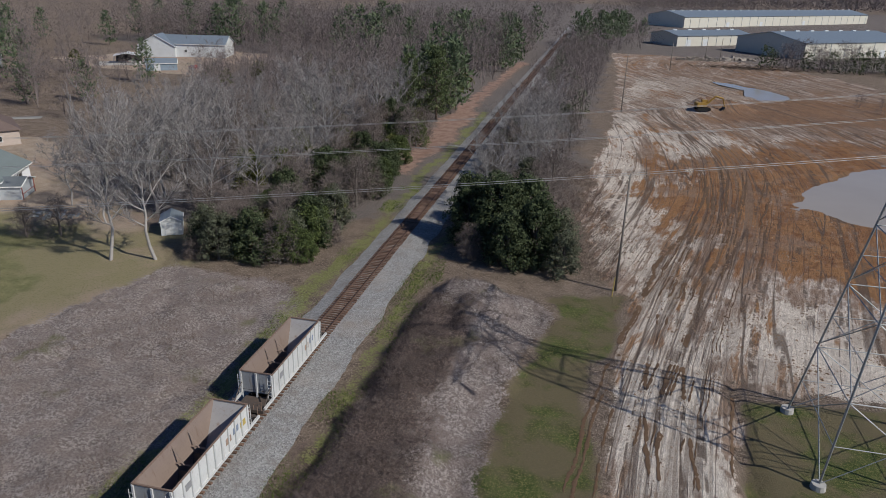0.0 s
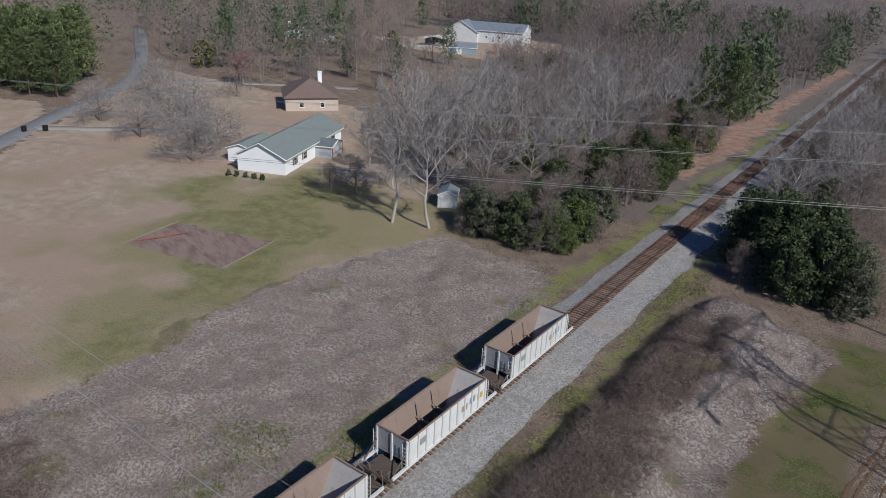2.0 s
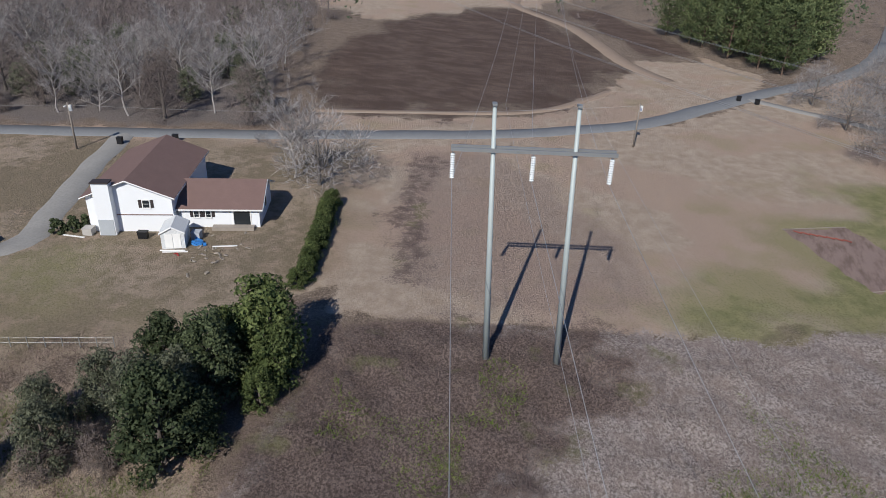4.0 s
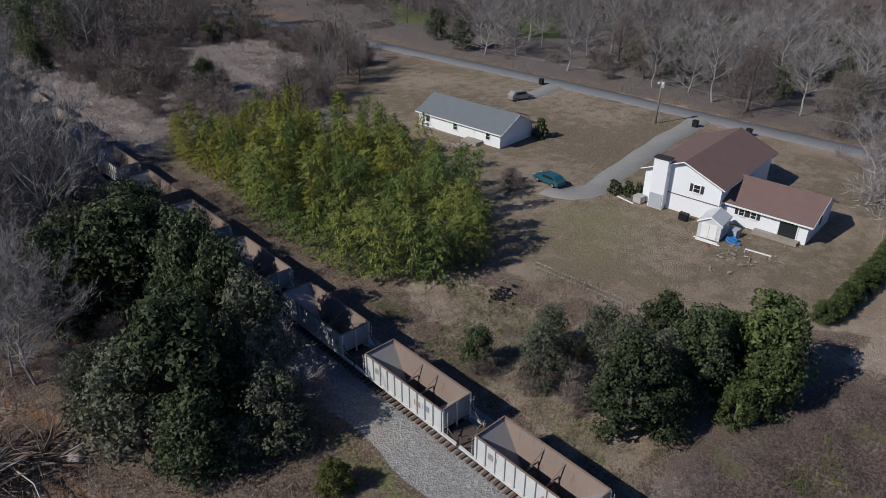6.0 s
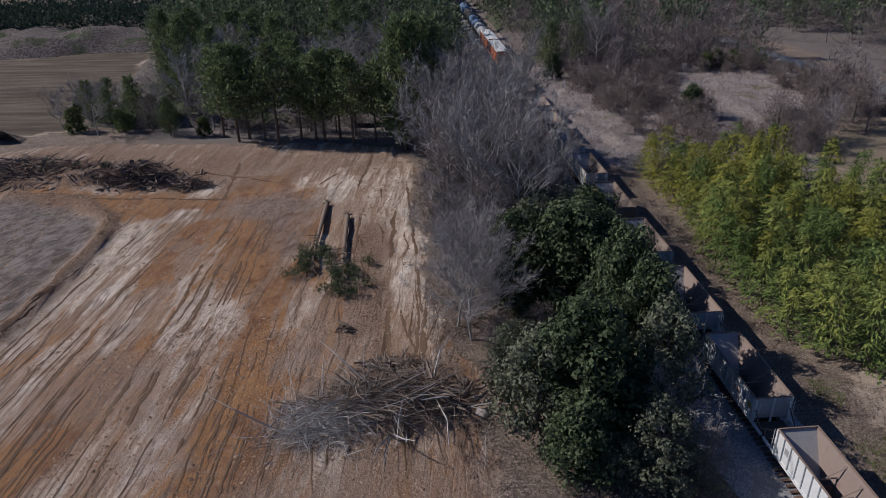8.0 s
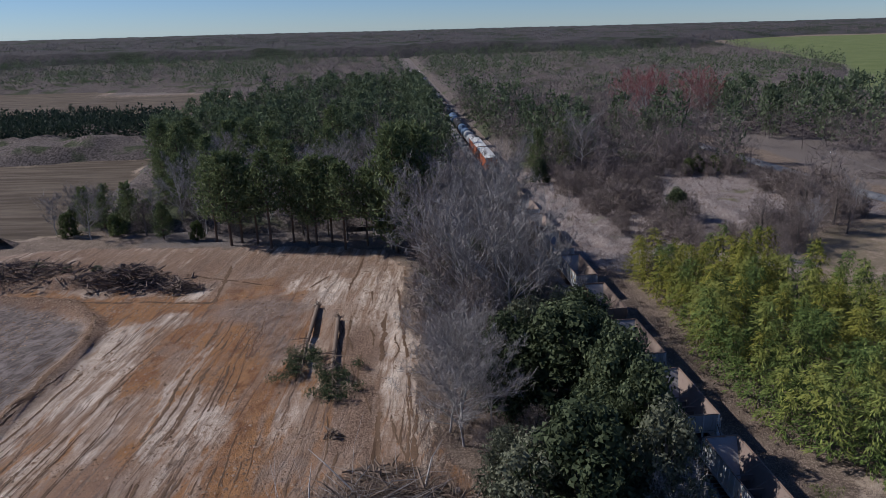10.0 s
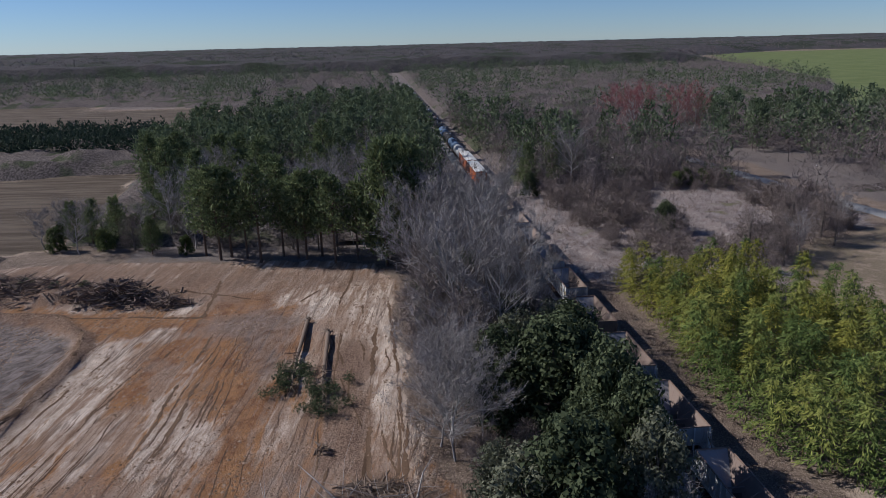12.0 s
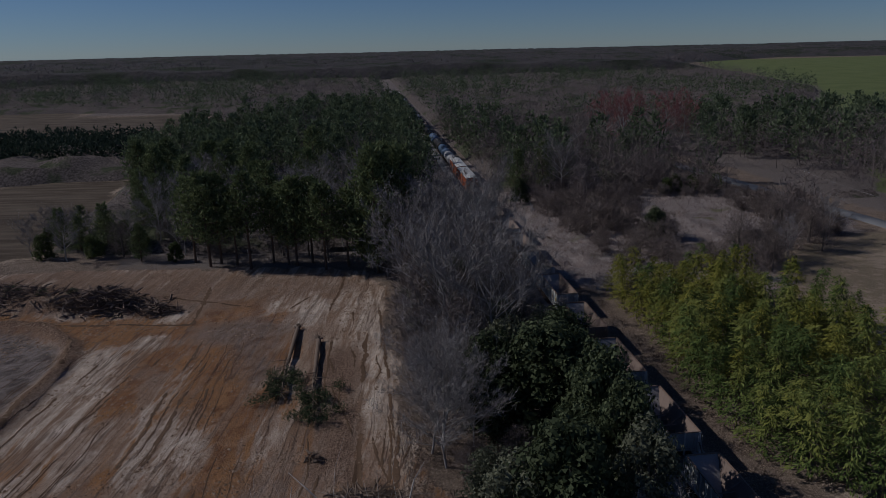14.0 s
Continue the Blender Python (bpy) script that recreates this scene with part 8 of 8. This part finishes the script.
OPEN = [FIELD_S, FIELD_X, FIELD_G, FAR_TAN_W, DARK_A, DARK_B, DIRT_N, DIRT_S, YARD_N, TAN]


def wild(n, lo, hi, a0, a1, gen, seed):
    """Places in a sector of rings round the camera, clear of the fields."""
    d = np.sqrt(gen.uniform(lo * lo, hi * hi, n))
    a = np.radians(gen.uniform(a0, a1, n))
    p = np.stack([26 + np.sin(a) * d, np.cos(a) * d], 1)
    keep = np.ones(n, bool)
    for poly in OPEN:
        keep &= poly_dist(p[:, 0], p[:, 1], poly) > 4
    keep &= np.abs(p[:, 0] - TRACK_X) > 8
    keep &= line_dist(p[:, 0], p[:, 1], ROAD) > 8
    keep &= poly_dist(p[:, 0], p[:, 1], [(60, 400), (110, 360), (260, 400), (420, 1050), (300, 1060), (60, 640)]) > 2
    return p[keep]


gen = np.random.default_rng(77)
p = wild(7500, 330, 1000, 135, 225, gen, 1)
pick = vnoise(p[:, 0], p[:, 1], 70, 5) + gen.uniform(-0.15, 0.15, len(p))
far_woods("far_woods", p[pick < 0.55], "bare grey winter woods in the distance", "twig_far", gen)
far_woods("far_woods", p[pick >= 0.55], "dark pine woods in the distance", "needle_far", gen, 13, 3.2, 30, 0.3, 1.2)
p = wild(6500, 380, 1100, -48, 32, gen, 2)
far_woods("far_woods", p, "bare grey winter woods beyond the railway bend", "twig_far", gen)
p = wild(3000, 230, 700, 255, 315, gen, 3)
far_woods("far_woods", p[::2], "bare grey winter woods past the farm fields", "twig_far", gen)
far_woods("far_woods", p[1::2], "dark pine woods past the farm fields", "needle_far", gen, 13, 3.2, 24, 0.35, 1.3)
p = wild(1600, 180, 330, 195, 255, gen, 4)
far_woods("far_woods", p, "bare grey winter woods beyond the lane", "twig_far", gen, per=110, slim=0.03, size=1.2)

p = wild(9000, 1000, 2600, 150, 222, gen, 6)
far_woods("far_woods", p, "scattered crowns above the far woodland", "twig_far", gen, 18, 5.0, 14, 0.3, 2.0)

p = wild(5000, 1060, 2400, -25, 32, gen, 7)
far_woods("far_woods", p, "grey woods beyond the sheds", "twig_far", gen, 18, 5.0, 10, 0.3, 3.2)

p = spread_points([(60, 880), (300, 1130), (520, 1130), (520, 1300), (40, 1300)], 900, gen)
far_woods("far_woods", p, "dark woods behind the long shed", "twig_far", gen, 18, 5.0, 18, 0.2, 2.4)

# a rolling sheet of treetops out to the horizon
cx_, cy_ = np.meshgrid(np.concatenate([np.arange(-4800, -1200, 30), np.arange(-1200, 1200, 13), np.arange(1200, 4800, 30)]), np.concatenate([-np.geomspace(4800, 900, 140)]))
tops = 9 + 5.5 * vnoise(cx_, cy_, 14, 3) + 4 * vnoise(cx_, cy_, 60, 4) + 2 * vnoise(cx_, cy_, 420, 6) + np.clip((np.hypot(cx_, cy_) - 2500) / 2300, 0, 1) * 4 * vnoise(cx_, cy_, 900, 8)
edge = np.minimum(poly_dist(cx_, cy_, FIELD_G), poly_dist(cx_, cy_, FIELD_X))
tops = np.where(edge < 4, -3.0, tops * np.clip(edge / 70, 0.05, 1))
tops[-1, :] = -2.0
ci = np.arange(cx_.size).reshape(cx_.shape)
cq = np.stack([ci[:-1, :-1], ci[:-1, 1:], ci[1:, 1:], ci[1:, :-1]], -1).reshape(-1, 4)
n = Nodes("treetops")
c = n.mix(n.noise(0.12, 5, 0.7), (0.045, 0.042, 0.043), (0.12, 0.11, 0.11))
c = n.mix(n.ramp(n.noise(0.010, 4, 0.6), 0.48, 0.6), c, n.mix(n.noise(0.1, 3), (0.03, 0.036, 0.026), (0.06, 0.07, 0.048)))
M["treetops"] = n.done(c, 0.95, 0.0, n.noise(0.2, 5, 0.7), 1.0, 3.0, 0.1)
tagged(new("treetops", mesh_np("treetops", np.stack([cx_, cy_, tops], -1).reshape(-1, 3), cq, M["treetops"])), "winter woodland rolling to the horizon", "woods", kind="stuff")

# thickets that fill the ground between far trees
tx, ty = np.meshgrid(np.arange(-420, 430, 3.6), np.concatenate([np.arange(-1000, -420, 9.0), np.arange(-420, -126, 3.6)]))
wild_d = np.minimum.reduce([poly_dist(tx, ty, q) for q in (FIELD_S, FIELD_X, FIELD_G, DIRT_S, FAR_TAN_W, TAN, [(-58, -176), (-110, -150), (-125, -200), (-75, -235)], [(-4, -104), (-74, -128), (-68, -172), (-8, -176)], [(20, -108), (95, -125), (95, -136), (18, -124)], [(-400, -80), (-60, -80), (-60, -126), (-90, -150), (-400, -150)])])
wild_d = np.minimum.reduce([wild_d, np.abs(tx - TRACK_X) - 6, line_dist(tx, ty, ROAD) - 9])
lump = 0.6 + 3.6 * vnoise(tx, ty, 6.0, 41) * vnoise(tx, ty, 17, 42) * 1.6 + 1.6 * vnoise(tx, ty, 3.7, 43)
lump = np.where(wild_d > 1.5, lump * np.clip(wild_d / 7, 0.2, 1), -1.0)
li = np.arange(tx.size).reshape(tx.shape)
lq = np.stack([li[:-1, :-1], li[:-1, 1:], li[1:, 1:], li[1:, :-1]], -1).reshape(-1, 4)
keep = (np.take(lump.ravel(), lq) > -0.9).any(1)
n = Nodes("thicket")
c = n.mix(n.ramp(n.noise(1.6, 6, 0.75), 0.38, 0.64), (0.055, 0.046, 0.042), (0.19, 0.16, 0.148))
c = n.mix(n.math("MULTIPLY", n.ramp(n.noise(0.045, 4, 0.6), 0.52, 0.6), 0.8), c, n.mix(n.ramp(n.noise(1.8, 4, 0.7), 0.4, 0.65), (0.025, 0.036, 0.018), (0.085, 0.105, 0.05)))
M["thicket"] = n.done(c, 0.95, 0.0, n.noise(1.2, 6, 0.75), 0.8, 0.5, 0.1)
tagged(new("thicket", mesh_np("thicket", np.stack([tx, ty, lump], -1).reshape(-1, 3), lq[keep], M["thicket"])), "tangled winter undergrowth between the far trees", "thicket", kind="stuff")

# plantation rows of young conifers
rows = []
for i in range(30):
    for j in range(13):
        rows.append((97 + j * 1.6 + i * 3.2 + rnd.uniform(-0.5, 0.5), -252 - j * 4.5 - i * 0.2 + rnd.uniform(-0.5, 0.5)))
p = np.array(rows)
far_woods("plantation", p, "block of dark young conifers", "needle_blue", gen, 8.0, 1.9, 40, 0.4, 1.1)
p = np.array([(152 + rnd.uniform(-34, 30), 0) for _ in range(90)])
p[:, 1] = -285 - (150 - p[:, 0]) * -1.1 - np.array([rnd.uniform(0, 55) for _ in range(90)])
far_woods("plantation", p, "scattered young conifers in the farm field", "needle_blue", gen, 4.0, 1.2, 40, 0.4, 0.8)

for (mat_name, k), parts in FAR.items():
    v = np.concatenate(parts).reshape(-1, 3)
    tagged(new("distant_trees", mesh_np("distant_trees", v, np.arange(len(v)).reshape(-1, k), M[mat_name])), "distant winter trees standing close together", "woods", kind="stuff")
